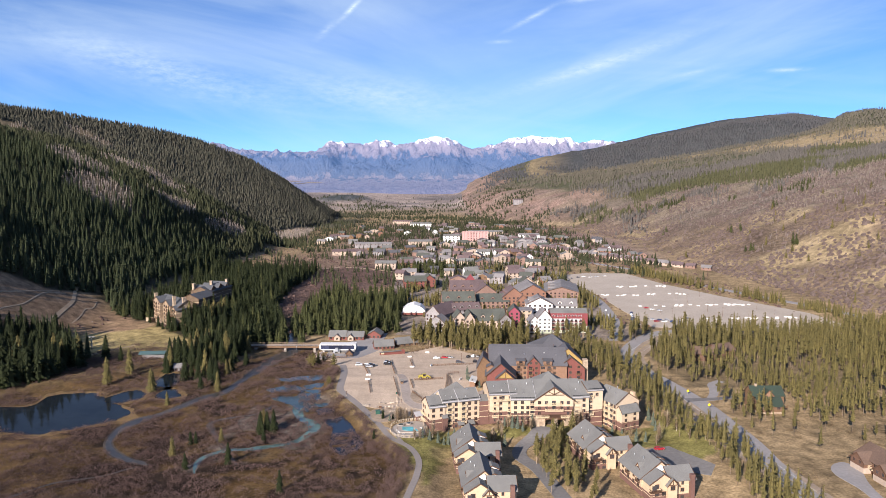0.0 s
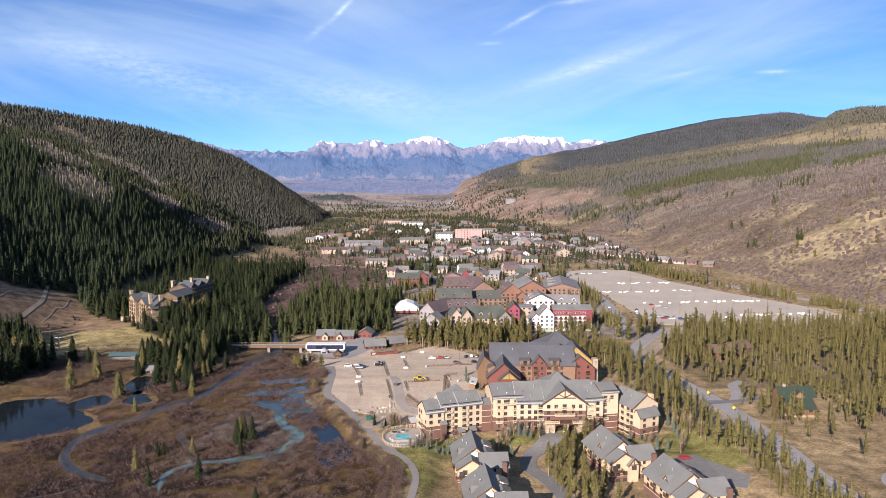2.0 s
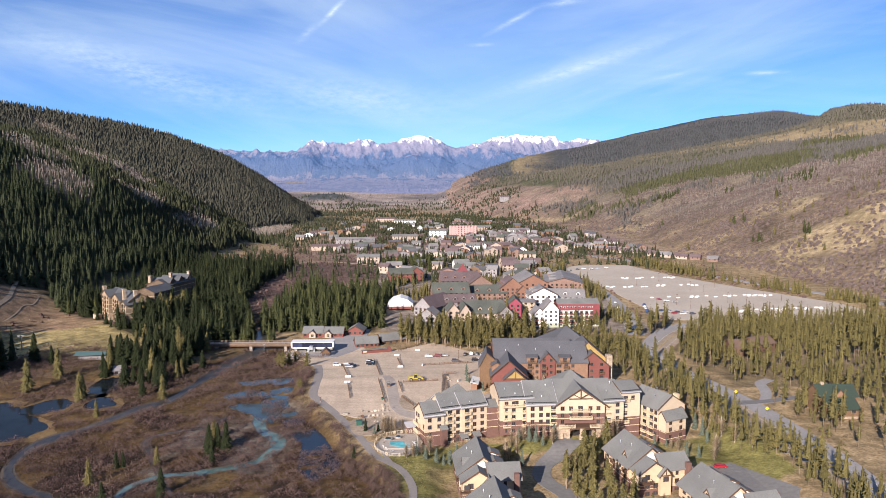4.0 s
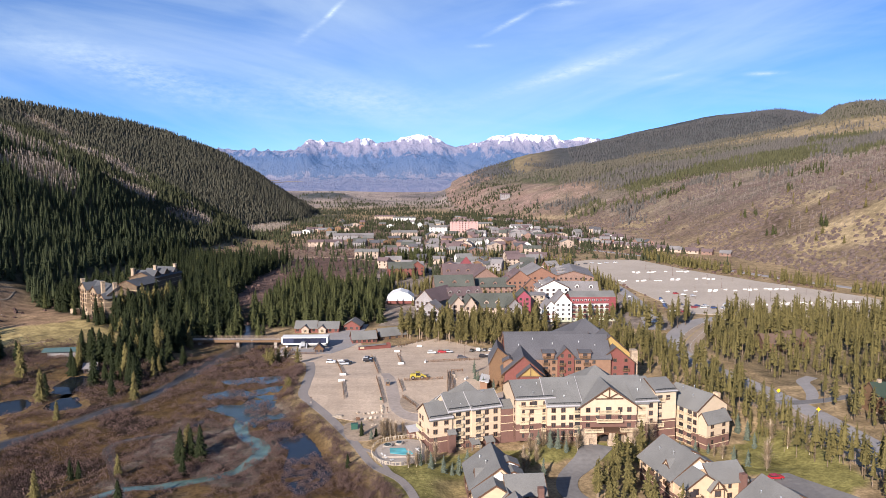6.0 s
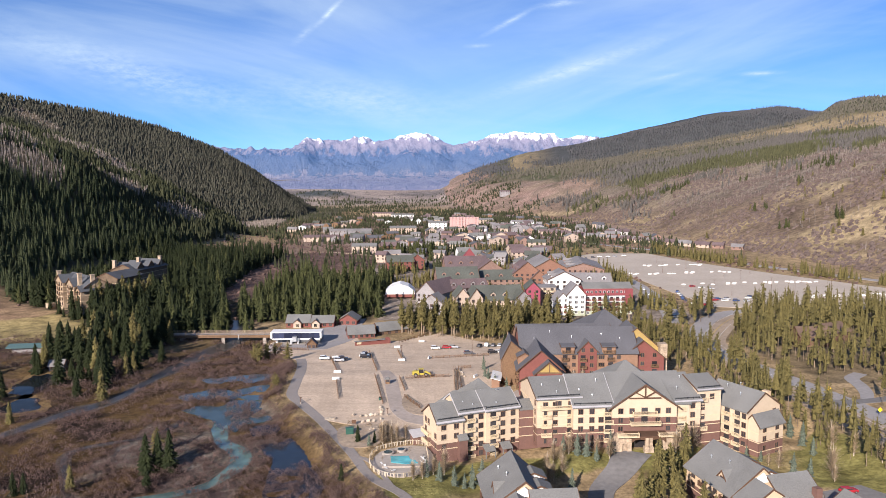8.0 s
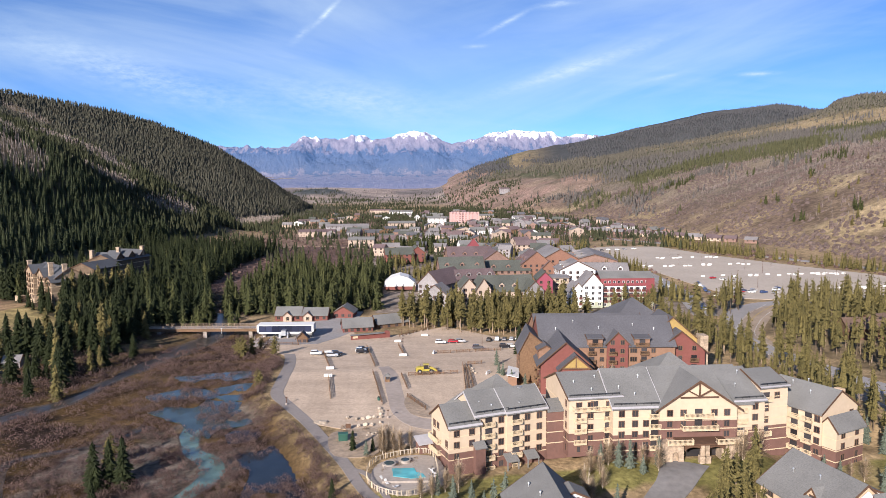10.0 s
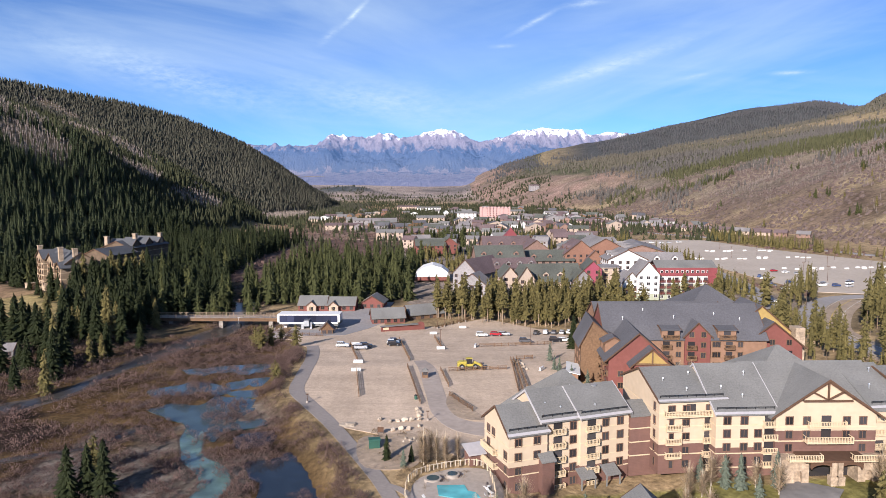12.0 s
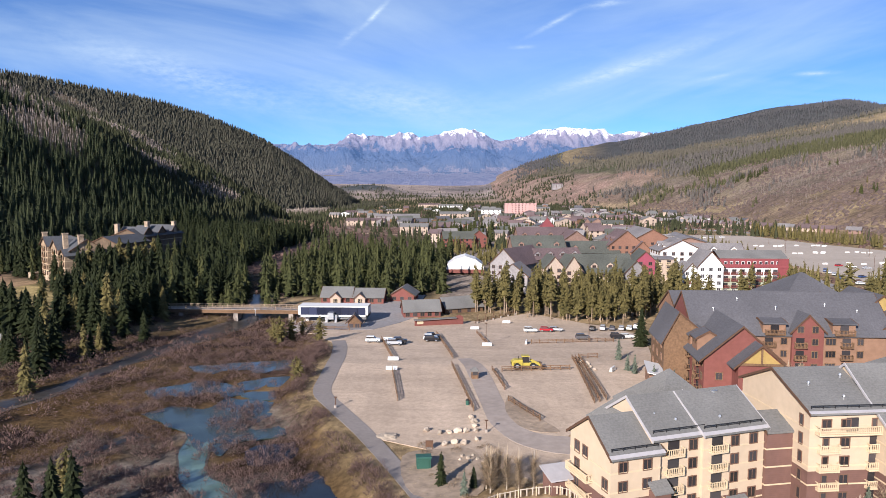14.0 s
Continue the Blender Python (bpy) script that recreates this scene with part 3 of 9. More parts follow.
def ground_sheet():
    xs = lines([(-2600, 0), (-1100, 50), (-420, 16), (-250, 6), (-110, 3), (-36, 1.8), (150, 3), (460, 7), (1300, 20), (2900, 60)])
    ys = lines([(-400, 0), (150, 30), (240, 6), (304, 3), (440, 1.8), (560, 3), (760, 8), (1500, 16), (2700, 24), (4300, 60), (4980, 90)])
    gx, gy = np.meshgrid(xs, ys)
    gz = height(gx, gy)
    nx, ny = len(xs), len(ys)
    idx = np.arange(nx * ny).reshape(ny, nx)
    faces = np.stack([idx[:-1, :-1], idx[:-1, 1:], idx[1:, 1:], idx[1:, :-1]], -1).reshape(-1, 4)
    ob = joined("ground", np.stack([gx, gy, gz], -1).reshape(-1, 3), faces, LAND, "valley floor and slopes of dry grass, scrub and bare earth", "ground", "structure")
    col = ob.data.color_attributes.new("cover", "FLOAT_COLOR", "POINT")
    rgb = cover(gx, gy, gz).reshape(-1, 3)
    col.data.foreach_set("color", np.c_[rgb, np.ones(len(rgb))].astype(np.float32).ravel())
    ob.data.polygons.foreach_set("use_smooth", np.ones(len(faces), bool))
    return ob


ground_sheet()


def rounded(poly, k=4):
    """Catmull-Rom through the corners of a closed outline."""
    out, n = [], len(poly)
    for i in range(n):
        p0, p1, p2, p3 = (np.array(poly[(i + j - 1) % n], float) for j in range(4))
        for s in np.arange(k) / k:
            out.append(tuple(0.5 * (2 * p1 + (p2 - p0) * s + (2 * p0 - 5 * p1 + 4 * p2 - p3) * s**2 + (3 * p1 - p0 - 3 * p2 + p3) * s**3)))
    return out


def ragged(poly, k=7, size=7.0, amount=6.0):
    """A smooth outline with an uneven shore."""
    q = np.array(rounded(poly, k))
    c = q.mean(0)
    out = (q - c) / np.linalg.norm(q - c, axis=1)[:, None]
    return [tuple(p) for p in q + out * (amount * (fbm(q[:, 0] * 1.7, q[:, 1] * 1.7, size) - 0.25))[:, None]]


def curve(pts, k=6):
    pts = [np.array(p, float) for p in pts]
    pts = [2 * pts[0] - pts[1], *pts, 2 * pts[-1] - pts[-2]]
    out = []
    for i in range(1, len(pts) - 2):
        p0, p1, p2, p3 = pts[i - 1 : i + 3]
        for s in np.arange(k) / k:
            out.append(0.5 * (2 * p1 + (p2 - p0) * s + (2 * p0 - 5 * p1 + 4 * p2 - p3) * s**2 + (3 * p1 - p0 - 3 * p2 + p3) * s**3))
    return np.array(out + [pts[-2]])


def drape(name, poly, material, lift, label, category="", step=6.0, thick=0.25, kind="structure"):
    """A sheet of that outline which follows the ground, with a small edge all round."""
    bm = bmesh.new()
    bm.faces.new([bm.verts.new((x, y, 0)) for x, y in poly])
    bmesh.ops.triangulate(bm, faces=bm.faces)
    xs, ys = [p[0] for p in poly], [p[1] for p in poly]
    for axis, (a, b) in enumerate(((min(xs), max(xs)), (min(ys), max(ys)))):
        for v in np.arange(a + step, b, step):
            no = (1, 0, 0) if axis == 0 else (0, 1, 0)
            co = (v, 0, 0) if axis == 0 else (0, v, 0)
            bmesh.ops.bisect_plane(bm, geom=bm.verts[:] + bm.edges[:] + bm.faces[:], plane_co=co, plane_no=no)
    edge = [e for e in bm.edges if e.is_boundary]
    skirt = bmesh.ops.extrude_edge_only(bm, edges=edge)
    low = {v for v in skirt["geom"] if isinstance(v, bmesh.types.BMVert)}
    zs = height([v.co.x for v in bm.verts], [v.co.y for v in bm.verts])
    if material in (BLUE_WATER, DARK_POOL):
        zs = np.interp([v.co.y for v in bm.verts], [330, 400, 420, 500], [-1, 0, 0, -4.6]) - 3.2
    for v, z in zip(bm.verts, zs):
        v.co.z = z + lift - (thick if v in low else 0)
    bmesh.ops.recalc_face_normals(bm, faces=bm.faces)
    if sum(f.normal.z for f in bm.faces) < 0:
        bmesh.ops.reverse_faces(bm, faces=bm.faces)
    if name in ("pond",):
        WATERS.append(poly)
    me = mesh_of(name, bm, material)
    return tagged(new(name, me), label, category, "", kind)


FOOTPATH = [(-66, 456), (-63.5, 445), (-61, 427), (-59.8, 408), (-58.5, 394), (-53, 383), (-45.8, 370), (-38.5, 355), (-30.7, 338), (-23.8, 321), (-14.5, 309), (-9.8, 294), (-10.1, 278), (-12.7, 260), (-20, 210)]
WATERS, STREAMS = [], []
DARK_POOL = water_material("dark_pool_water", (0.014, 0.018, 0.022), rough=0.12)


def ribbon(name, pts, width, material, lift, label, category="road", kind="structure", k=6, thick=0.3):
    """A road, path or stream of that width along a smooth line."""
    if name in ("stream", "river"):
        STREAMS.append((pts, max(np.atleast_1d(width)) / 2))
    c = curve(pts, k)
    d = np.gradient(c, axis=0)
    d /= np.linalg.norm(d, axis=1)[:, None]
    w = np.interp(np.linspace(0, 1, len(c)), np.linspace(0, 1, len(np.atleast_1d(width))), np.atleast_1d(width)) / 2
    if name in ("stream", "river", "gravel_bar"):
        w = w * (0.55 + 0.9 * fbm(c[:, 0] * 1.3 + 5, c[:, 1] * 1.3, 14))
    side = np.c_[-d[:, 1], d[:, 0]] * w[:, None]
    cols = [c + side * s for s in (-1, -1, -0.5, 0, 0.5, 1, 1)]
    rows = []
    for i, q in enumerate(cols):
        z = height(q[:, 0], q[:, 1]) + lift - (thick if i in (0, 6) else 0)
        rows.append(np.c_[q, z])
    v = np.stack(rows, 1)
    idx = np.arange(v.shape[0] * 7).reshape(-1, 7)
    f = np.stack([idx[:-1, :-1], idx[:-1, 1:], idx[1:, 1:], idx[1:, :-1]], -1).reshape(-1, 4)[:, ::-1]
    return joined(name, v.reshape(-1, 3), f, material, label, category, kind)


LINE_WHITE = surface("road_paint_white", (0.62, 0.60, 0.57), amount=0.2, bump=0.0)
LINE_YELLOW = surface("road_paint_yellow", (0.50, 0.36, 0.08), amount=0.2, bump=0.0)
CAR_PARK = [(-57, 390), (-60, 404), (-62, 430), (-66, 450), (-78, 472), (-92, 492), (-94, 512), (-76, 528), (-60, 540), (-52, 545), (-46, 530), (-44, 506), (-40, 498), (-20, 503), (0, 519), (14, 506), (26, 492), (34, 470), (26, 430), (23, 410), (18, 392), (6, 384), (-2, 376), (-8, 366), (-4, 352), (-14, 348), (-22, 356), (-34, 362), (-42, 366)]
BIG_LOT = [(152, 880), (190, 905), (240, 900), (262, 806), (294, 727), (340, 634), (344, 580), (318, 554), (230, 556), (176, 572), (170, 640), (166, 726), (158, 800)]
drape("parking_lot", CAR_PARK, GRAVEL, 0.10, "large pale gravel car park with worn tracks", "parking lot")
drape("parking_lot", BIG_LOT, LOT, 0.30, "vast pale asphalt car park with rows of barriers", "parking lot", step=12)
drape("verge", rounded([(-15.9, 393.2), (-17.4, 384), (-15.7, 375), (-12.5, 371), (-7.6, 371), (-10.2, 377.5), (-13.5, 386)]), SHOULDER, 0.17, "strip of dry weeds beside the fence", "verge", step=2)
drape("verge", rounded([(-37, 358), (-31, 361.5), (-24.5, 361.5), (-23, 352), (-24, 343.6), (-34, 343.3)]), SHOULDER, 0.17, "bed of dry grass and stones below the boulders", "verge", step=2)
drape("pavement", [(-78, 478), (-92, 492), (-94, 512), (-76, 528), (-60, 540), (-50, 560), (-44, 560), (-46, 530), (-46, 508), (-58, 480)], ASPHALT, 0.16, "grey paved plaza in front of the lift station", "pavement")
drape("road", [(97, 296), (90, 301), (92, 309), (106, 313), (110, 304), (117, 286), (112, 278), (105, 285)], DRIVE, 0.14, "small asphalt parking court beside the townhouses", "parking")
ribbon("road", [(-26, 428), (-23, 415), (-20.3, 391), (-18, 375), (-13, 366.5), (-4, 364), (6, 366), (16, 374), (22, 386), (30, 396)], (4, 5.5, 5.2, 5.5, 8.5, 9, 8, 7, 6), LANE, 0.15, "grey dusty lane bending past the car park", thick=0.08)
ribbon("road", [(210, 560), (178, 552), (154, 528), (134, 492), (128, 462), (130, 438), (135, 412), (139, 389), (142, 366), (143, 340), (143, 310), (141, 283), (140, 240), (142, 180), (150, 100)], 9.5, ASPHALT, 0.2, "grey two-lane asphalt road between pines", k=8)
def beside(pts, off):
    c = curve(pts, 4)
    d = np.gradient(c, axis=0)
    d /= np.linalg.norm(d, axis=1)[:, None]
    return [tuple(p) for p in c + np.c_[-d[:, 1], d[:, 0]] * off]


DRIVEN = [(184, 549), (162, 523), (146, 499), (134, 477), (130, 458), (128.5, 440), (128.5, 420), (129.2, 400), (130.5, 382), (131.6, 360), (133, 338), (134.8, 318), (137, 300), (140, 275), (143, 240), (145, 180), (150, 100)]
ribbon("verge", DRIVEN, 15, SHOULDER, 0.12, "bare dirt shoulders along the road", "verge", k=8)
for off in (-4.0, -0.12, 0.12, 4.0):
    ribbon("road_line", beside(DRIVEN, off), 0.16 if abs(off) > 1 else 0.13, LINE_WHITE if abs(off) > 1 else LINE_YELLOW, 0.215, "painted edge line on the road" if abs(off) > 1 else "painted yellow centre line on the road", "road marking", k=2, thick=0.01)
ribbon("road", [(134, 520), (150, 600), (158, 700), (152, 800), (140, 900), (110, 1000), (60, 1150), (20, 1400), (-10, 1700), (-60, 2100)], (12, 10, 9, 9, 9, 10, 10), ASPHALT, 0.35, "pale village road along the big car park", k=8)
ribbon("road", [(420, 440), (384, 540), (372, 640), (330, 735), (298, 815), (274, 915), (226, 1020), (165, 1200), (110, 1400)], 10, ASPHALT, 0.35, "pale highway along the foot of the slope", k=8)
ribbon("road", [(52, 335), (46, 326), (38, 316), (36, 304), (42, 290), (46, 272), (50, 250), (54, 215)], (11, 7.5, 6.5, 6.5, 6.5, 6.5, 6.5), DRIVE, 0.18, "grey asphalt drive leading to the lodge entrance, darkened for shade")
ribbon("pavement", FOOTPATH, (4.4, 4.3, 4.2, 4.0, 3.4, 2.9, 2.8, 2.8, 2.8), PATHWAY, 0.15, "narrow grey footpath along the wetland", "path", thick=0.1)
ribbon("pavement", [(-14, 309), (-18, 315), (-21, 323), (-25, 332), (-30, 336)], (1.6, 1.6, 1.6), PATHWAY, 0.16, "narrow side path towards the pool terrace", "path", thick=0.1)
ribbon("pavement", [(135, 375), (143, 375.5), (152, 377), (164, 381), (180, 388)], (7, 4.4, 4.2, 4), DRIVE, 0.21, "dark asphalt side road among pines", "driveway")
ribbon("pavement", [(150, 378), (155, 386), (159, 396), (162, 406), (170, 413)], (4, 5, 5.5, 5), ASPHALT, 0.19, "short curved asphalt driveway among pines", "driveway")
PALE_DIRT = surface("pale_dirt", (0.35, 0.26, 0.175), amount=0.25)
ribbon("path", [(-362, 690), (-343, 645), (-333, 621), (-326, 592), (-318, 556), (-312, 530)], (3.4, 2.8, 3.2, 3.6, 3.4), PALE_DIRT, 0.3, "pale dirt track across the ski run", "track")
for pts in ([(-366, 530), (-361, 565), (-355, 600), (-350, 632)], [(-344, 520), (-345, 540), (-344, 564), (-348, 590), (-351, 612), (-346, 634)], [(-326, 652), (-319, 630), (-320, 618), (-314, 598), (-308, 568)]):
    ribbon("path", pts, (0.8, 1.2, 0.9, 1.1), PALE_DIRT, 0.25, "thin pale trail across the ski run", "track")
ribbon("path", [(-262, 478), (-251, 486), (-244, 503), (-232, 519)], (2, 3, 2), PALE_DIRT, 0.25, "pale dirt path over the meadow", "track")

# ---- water of the river flats ----
def bank(poly, wide=1.14):
    c = np.mean(poly, 0)
    q = [tuple(c + (np.array(p) - c) * (wide + 0.05 * math.sin(i * 2.3))) for i, p in enumerate(poly)]
    drape("pond_bank", ragged(q, size=6.0, amount=7.0), BANK, 0.05, "golden dry sedge along the water", "bank")


bank([(-226, 372), (-224, 390), (-210, 395), (-200, 393), (-187, 379), (-171, 367), (-169, 354), (-181, 345), (-192, 337), (-205, 334), (-235, 340), (-260, 352), (-256, 372)])
bank([(-189, 387), (-181, 401), (-173, 394), (-173, 385), (-182, 379)], 1.35)
bank([(-172, 413), (-177, 435), (-169, 438), (-164, 424), (-163, 411)], 1.25)
bank([(-163, 391), (-161, 404), (-155, 399), (-151, 391), (-157, 388)], 1.4)
drape("pond", ragged([(-226, 372), (-224, 390), (-210, 395), (-200, 393), (-187, 379), (-171, 367), (-169, 354), (-181, 345), (-192, 337), (-205, 334), (-235, 340), (-260, 352), (-256, 372)]), POND, 0.10, "dark still beaver pond edged with dry grass", "pond")
drape("pond", ragged([(-189, 387), (-181, 401), (-173, 394), (-173, 385), (-182, 379)]), POND, 0.10, "small dark pond among russet scrub", "pond")
drape("pond", ragged([(-172, 413), (-177, 435), (-169, 438), (-164, 424), (-163, 411)]), POND, 0.10, "small dark pond beside spruces", "pond")
drape("pond", ragged([(-163, 391), (-161, 404), (-155, 399), (-151, 391), (-157, 388)]), POND, 0.10, "small dark pond among russet scrub", "pond")
drape("pond", ragged([(-96, 388), (-88, 393), (-80, 397), (-66, 392), (-60, 384), (-64, 377), (-71, 371), (-73, 366), (-83, 377)]), BLUE_WATER, 0.24, "shallow blue-grey pool among bare willows", "pond", step=40)
drape("pond", ragged([(-81, 411), (-71, 415), (-67, 403), (-76, 399)]), BLUE_WATER, 0.24, "shallow blue pool among bare willows", "pond", step=40)
drape("pond", ragged([(-102, 428), (-91, 432), (-78, 437), (-76, 427), (-91, 421)]), BLUE_WATER, 0.24, "shallow blue pool among bare willows", "pond", step=40)
drape("pond", ragged([(-101, 402), (-93, 411), (-81, 404), (-88, 396)]), BLUE_WATER, 0.24, "small shallow pool among bare willows", "pond", step=40)
drape("pond", ragged([(-66, 366), (-57, 371), (-50, 369), (-46, 358), (-45, 349), (-39, 336), (-37, 321), (-45, 309), (-52, 318), (-54, 341), (-60, 350)]), DARK_POOL, 0.34, "dark pool with floating dead stems", "pond", step=40)
STREAM = [(-105, 286), (-107, 292), (-108, 299), (-106, 306), (-98, 313), (-83, 317), (-70, 325), (-64, 337), (-66, 347), (-73, 355), (-78, 368), (-80, 378)]
RIVER = [(-129, 295), (-133, 298), (-140, 301), (-151, 310), (-159, 323), (-161, 339), (-157, 351), (-148, 364), (-138, 384), (-127, 400), (-124, 426), (-122, 455), (-118, 490), (-112, 520), (-120, 560)]
RIVER_ARM = [(-132, 293), (-137, 290), (-141, 285), (-149, 281), (-159, 277), (-165, 270), (-174, 258), (-190, 240)]
CHANNEL = [(-90, 296), (-110, 330), (-118, 350), (-100, 362), (-92, 376)]
ribbon("gravel_bar", STREAM, (1.5, 4, 3.4, 6, 5, 7, 6, 7), SILT, 0.06, "grey silt along the stream", "bank", k=9)
ribbon("gravel_bar", RIVER, (1.2, 4.4, 5.6, 4.2, 8.2, 5.0, 9.5, 5.6, 10, 14, 12), SILT, 0.06, "bare grey gravel bars along the river", "bank", k=9)
ribbon("gravel_bar", CHANNEL, (1.5, 4, 3, 5), SILT, 0.05, "pale silt beside a side channel", "bank", k=9)
ribbon("stream", STREAM, (0.5, 2.2, 2.6, 4.5, 4, 6, 5, 6), TURQUOISE, 0.10, "silty turquoise stream winding through willows", "stream", k=9)
ribbon("river", RIVER_ARM, (0.6, 1.2, 0.8, 1.8, 1.4, 2.6, 3), CREEK, 0.11, "narrow grey arm of the river", "river", k=9)
ribbon("river", RIVER, (0.7, 2.8, 3.4, 2.3, 5.2, 2.7, 5.6, 3.4, 7, 10, 9), CREEK, 0.12, "shallow grey river with gravel bars", "river", k=9)
ribbon("river", CHANNEL, (0.8, 1.6, 1.4, 2), CREEK, 0.11, "narrow silty side channel", "river", k=9)


# ---- distant mountains ----
def mountains():
    """The snowy range that closes the valley, far behind everything else."""
    xs, ys = lines([(-2600, 0), (-1700, 60), (1500, 9), (2600, 60)]), lines([(3650, 0), (4300, 40), (4600, 14), (4900, 9)])
    gx, gy = np.meshgrid(xs, ys)
    crest = np.interp(gx, [-2600, -1878, -1546, -1438, -1295, -1100, -866, -768, -632, -534, -437, -320, -262, -164, -67, 30, 108, 205, 264, 380, 497, 575, 692, 809, 886, 926, 1043, 1238, 2600],
                      [300, 339, 364, 329, 311, 292, 312, 359, 359, 344, 383, 353, 357, 384, 412, 408, 385, 332, 340, 363, 406, 403, 399, 400, 411, 373, 389, 378, 340])
    back = np.maximum(0, gy - 4300) / 600
    ridge = 1 - np.abs(2 * fbm(gx + 0.7 * gy, gy * 0.9 - 0.25 * gx, 210) - 1)
    small = 1 - np.abs(2 * fbm(gx + 77 - 0.5 * gy, gy * 1.1 + 0.3 * gx, 60) - 1)
    fore = 190 + 78 * ease(0.35, 0.6, fbm(gx * 0.8 + 350, gy * 0, 420)) - 60 * ease(0, 300, gx) * ease(500, 300, gx)
    plain = np.interp(gy, [3650, 3730, 4300], [20, 68, 124]) + 34 * (fbm(gx * 0.5 + 60, gy, 160) - 0.5) * (gy > 3700)
    gz = plain + (fore - 112) * ease(0.12, 0.5, back) + (crest - fore) * ease(0.5, 0.97, back)
    gully = 1 - np.abs(2 * fbm(gx * 1.0 + 0.35 * gy, gy * 0.28 + 0.1 * gx, 75) - 1)
    gz += (gully - 0.75) * 60 * ease(0.55, 0.8, back) * (1 - ease(0.84, 0.97, back))
    gz += (ridge - 0.8) * 75 * ease(0.12, 0.45, back) * (1 - 0.85 * ease(0.8, 0.97, back)) + (small - 0.75) * 34 * ease(0.15, 0.5, back) * (1 - 0.5 * ease(0.85, 1, back))
    gz += (fbm(gx + 31, gy, 40) - 0.5) * 26 * ease(0.8, 1, back)
    nx, ny = len(xs), len(ys)
    idx = np.arange(nx * ny).reshape(ny, nx)
    f = np.stack([idx[:-1, :-1], idx[:-1, 1:], idx[1:, 1:], idx[1:, :-1]], -1).reshape(-1, 4)
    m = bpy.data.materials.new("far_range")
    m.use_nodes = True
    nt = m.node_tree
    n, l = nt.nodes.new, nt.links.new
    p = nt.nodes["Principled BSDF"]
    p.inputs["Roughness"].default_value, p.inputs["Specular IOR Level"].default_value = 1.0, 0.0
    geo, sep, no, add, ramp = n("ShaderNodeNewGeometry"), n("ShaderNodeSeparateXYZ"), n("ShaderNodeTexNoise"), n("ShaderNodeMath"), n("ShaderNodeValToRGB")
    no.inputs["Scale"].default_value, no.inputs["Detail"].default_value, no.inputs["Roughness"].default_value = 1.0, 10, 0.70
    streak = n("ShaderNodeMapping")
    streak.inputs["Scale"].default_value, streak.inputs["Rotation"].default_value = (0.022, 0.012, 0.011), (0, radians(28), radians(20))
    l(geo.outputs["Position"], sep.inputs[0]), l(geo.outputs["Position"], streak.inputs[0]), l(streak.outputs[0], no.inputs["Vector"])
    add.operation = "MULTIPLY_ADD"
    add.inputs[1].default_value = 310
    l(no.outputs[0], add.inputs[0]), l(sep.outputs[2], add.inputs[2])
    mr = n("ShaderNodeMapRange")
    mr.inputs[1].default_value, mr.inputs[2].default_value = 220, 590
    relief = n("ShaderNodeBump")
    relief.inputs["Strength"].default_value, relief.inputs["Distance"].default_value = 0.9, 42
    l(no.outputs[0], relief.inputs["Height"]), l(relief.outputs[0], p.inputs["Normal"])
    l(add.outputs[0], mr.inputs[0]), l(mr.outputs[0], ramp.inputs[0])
    # Altitude colours, the forest belts tinted blue for distance haze.
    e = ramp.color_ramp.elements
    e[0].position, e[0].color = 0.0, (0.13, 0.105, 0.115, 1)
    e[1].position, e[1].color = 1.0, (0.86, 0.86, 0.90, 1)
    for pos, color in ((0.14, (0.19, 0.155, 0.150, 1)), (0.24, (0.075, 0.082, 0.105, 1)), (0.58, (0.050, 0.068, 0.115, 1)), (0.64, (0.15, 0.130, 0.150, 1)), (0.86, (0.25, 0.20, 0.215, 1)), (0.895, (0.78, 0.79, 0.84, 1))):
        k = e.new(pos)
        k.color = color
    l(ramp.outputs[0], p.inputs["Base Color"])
    # Faint blue glow stands in for the haze before range and plain.
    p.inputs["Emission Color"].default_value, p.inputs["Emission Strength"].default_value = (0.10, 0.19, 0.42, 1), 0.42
    ob = joined("backdrop", np.stack([gx, gy, gz], -1).reshape(-1, 3), f, m, "forested range tinted haze blue, with snowy peaks far behind the valley", "mountains", "structure")
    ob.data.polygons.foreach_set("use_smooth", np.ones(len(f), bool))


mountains()


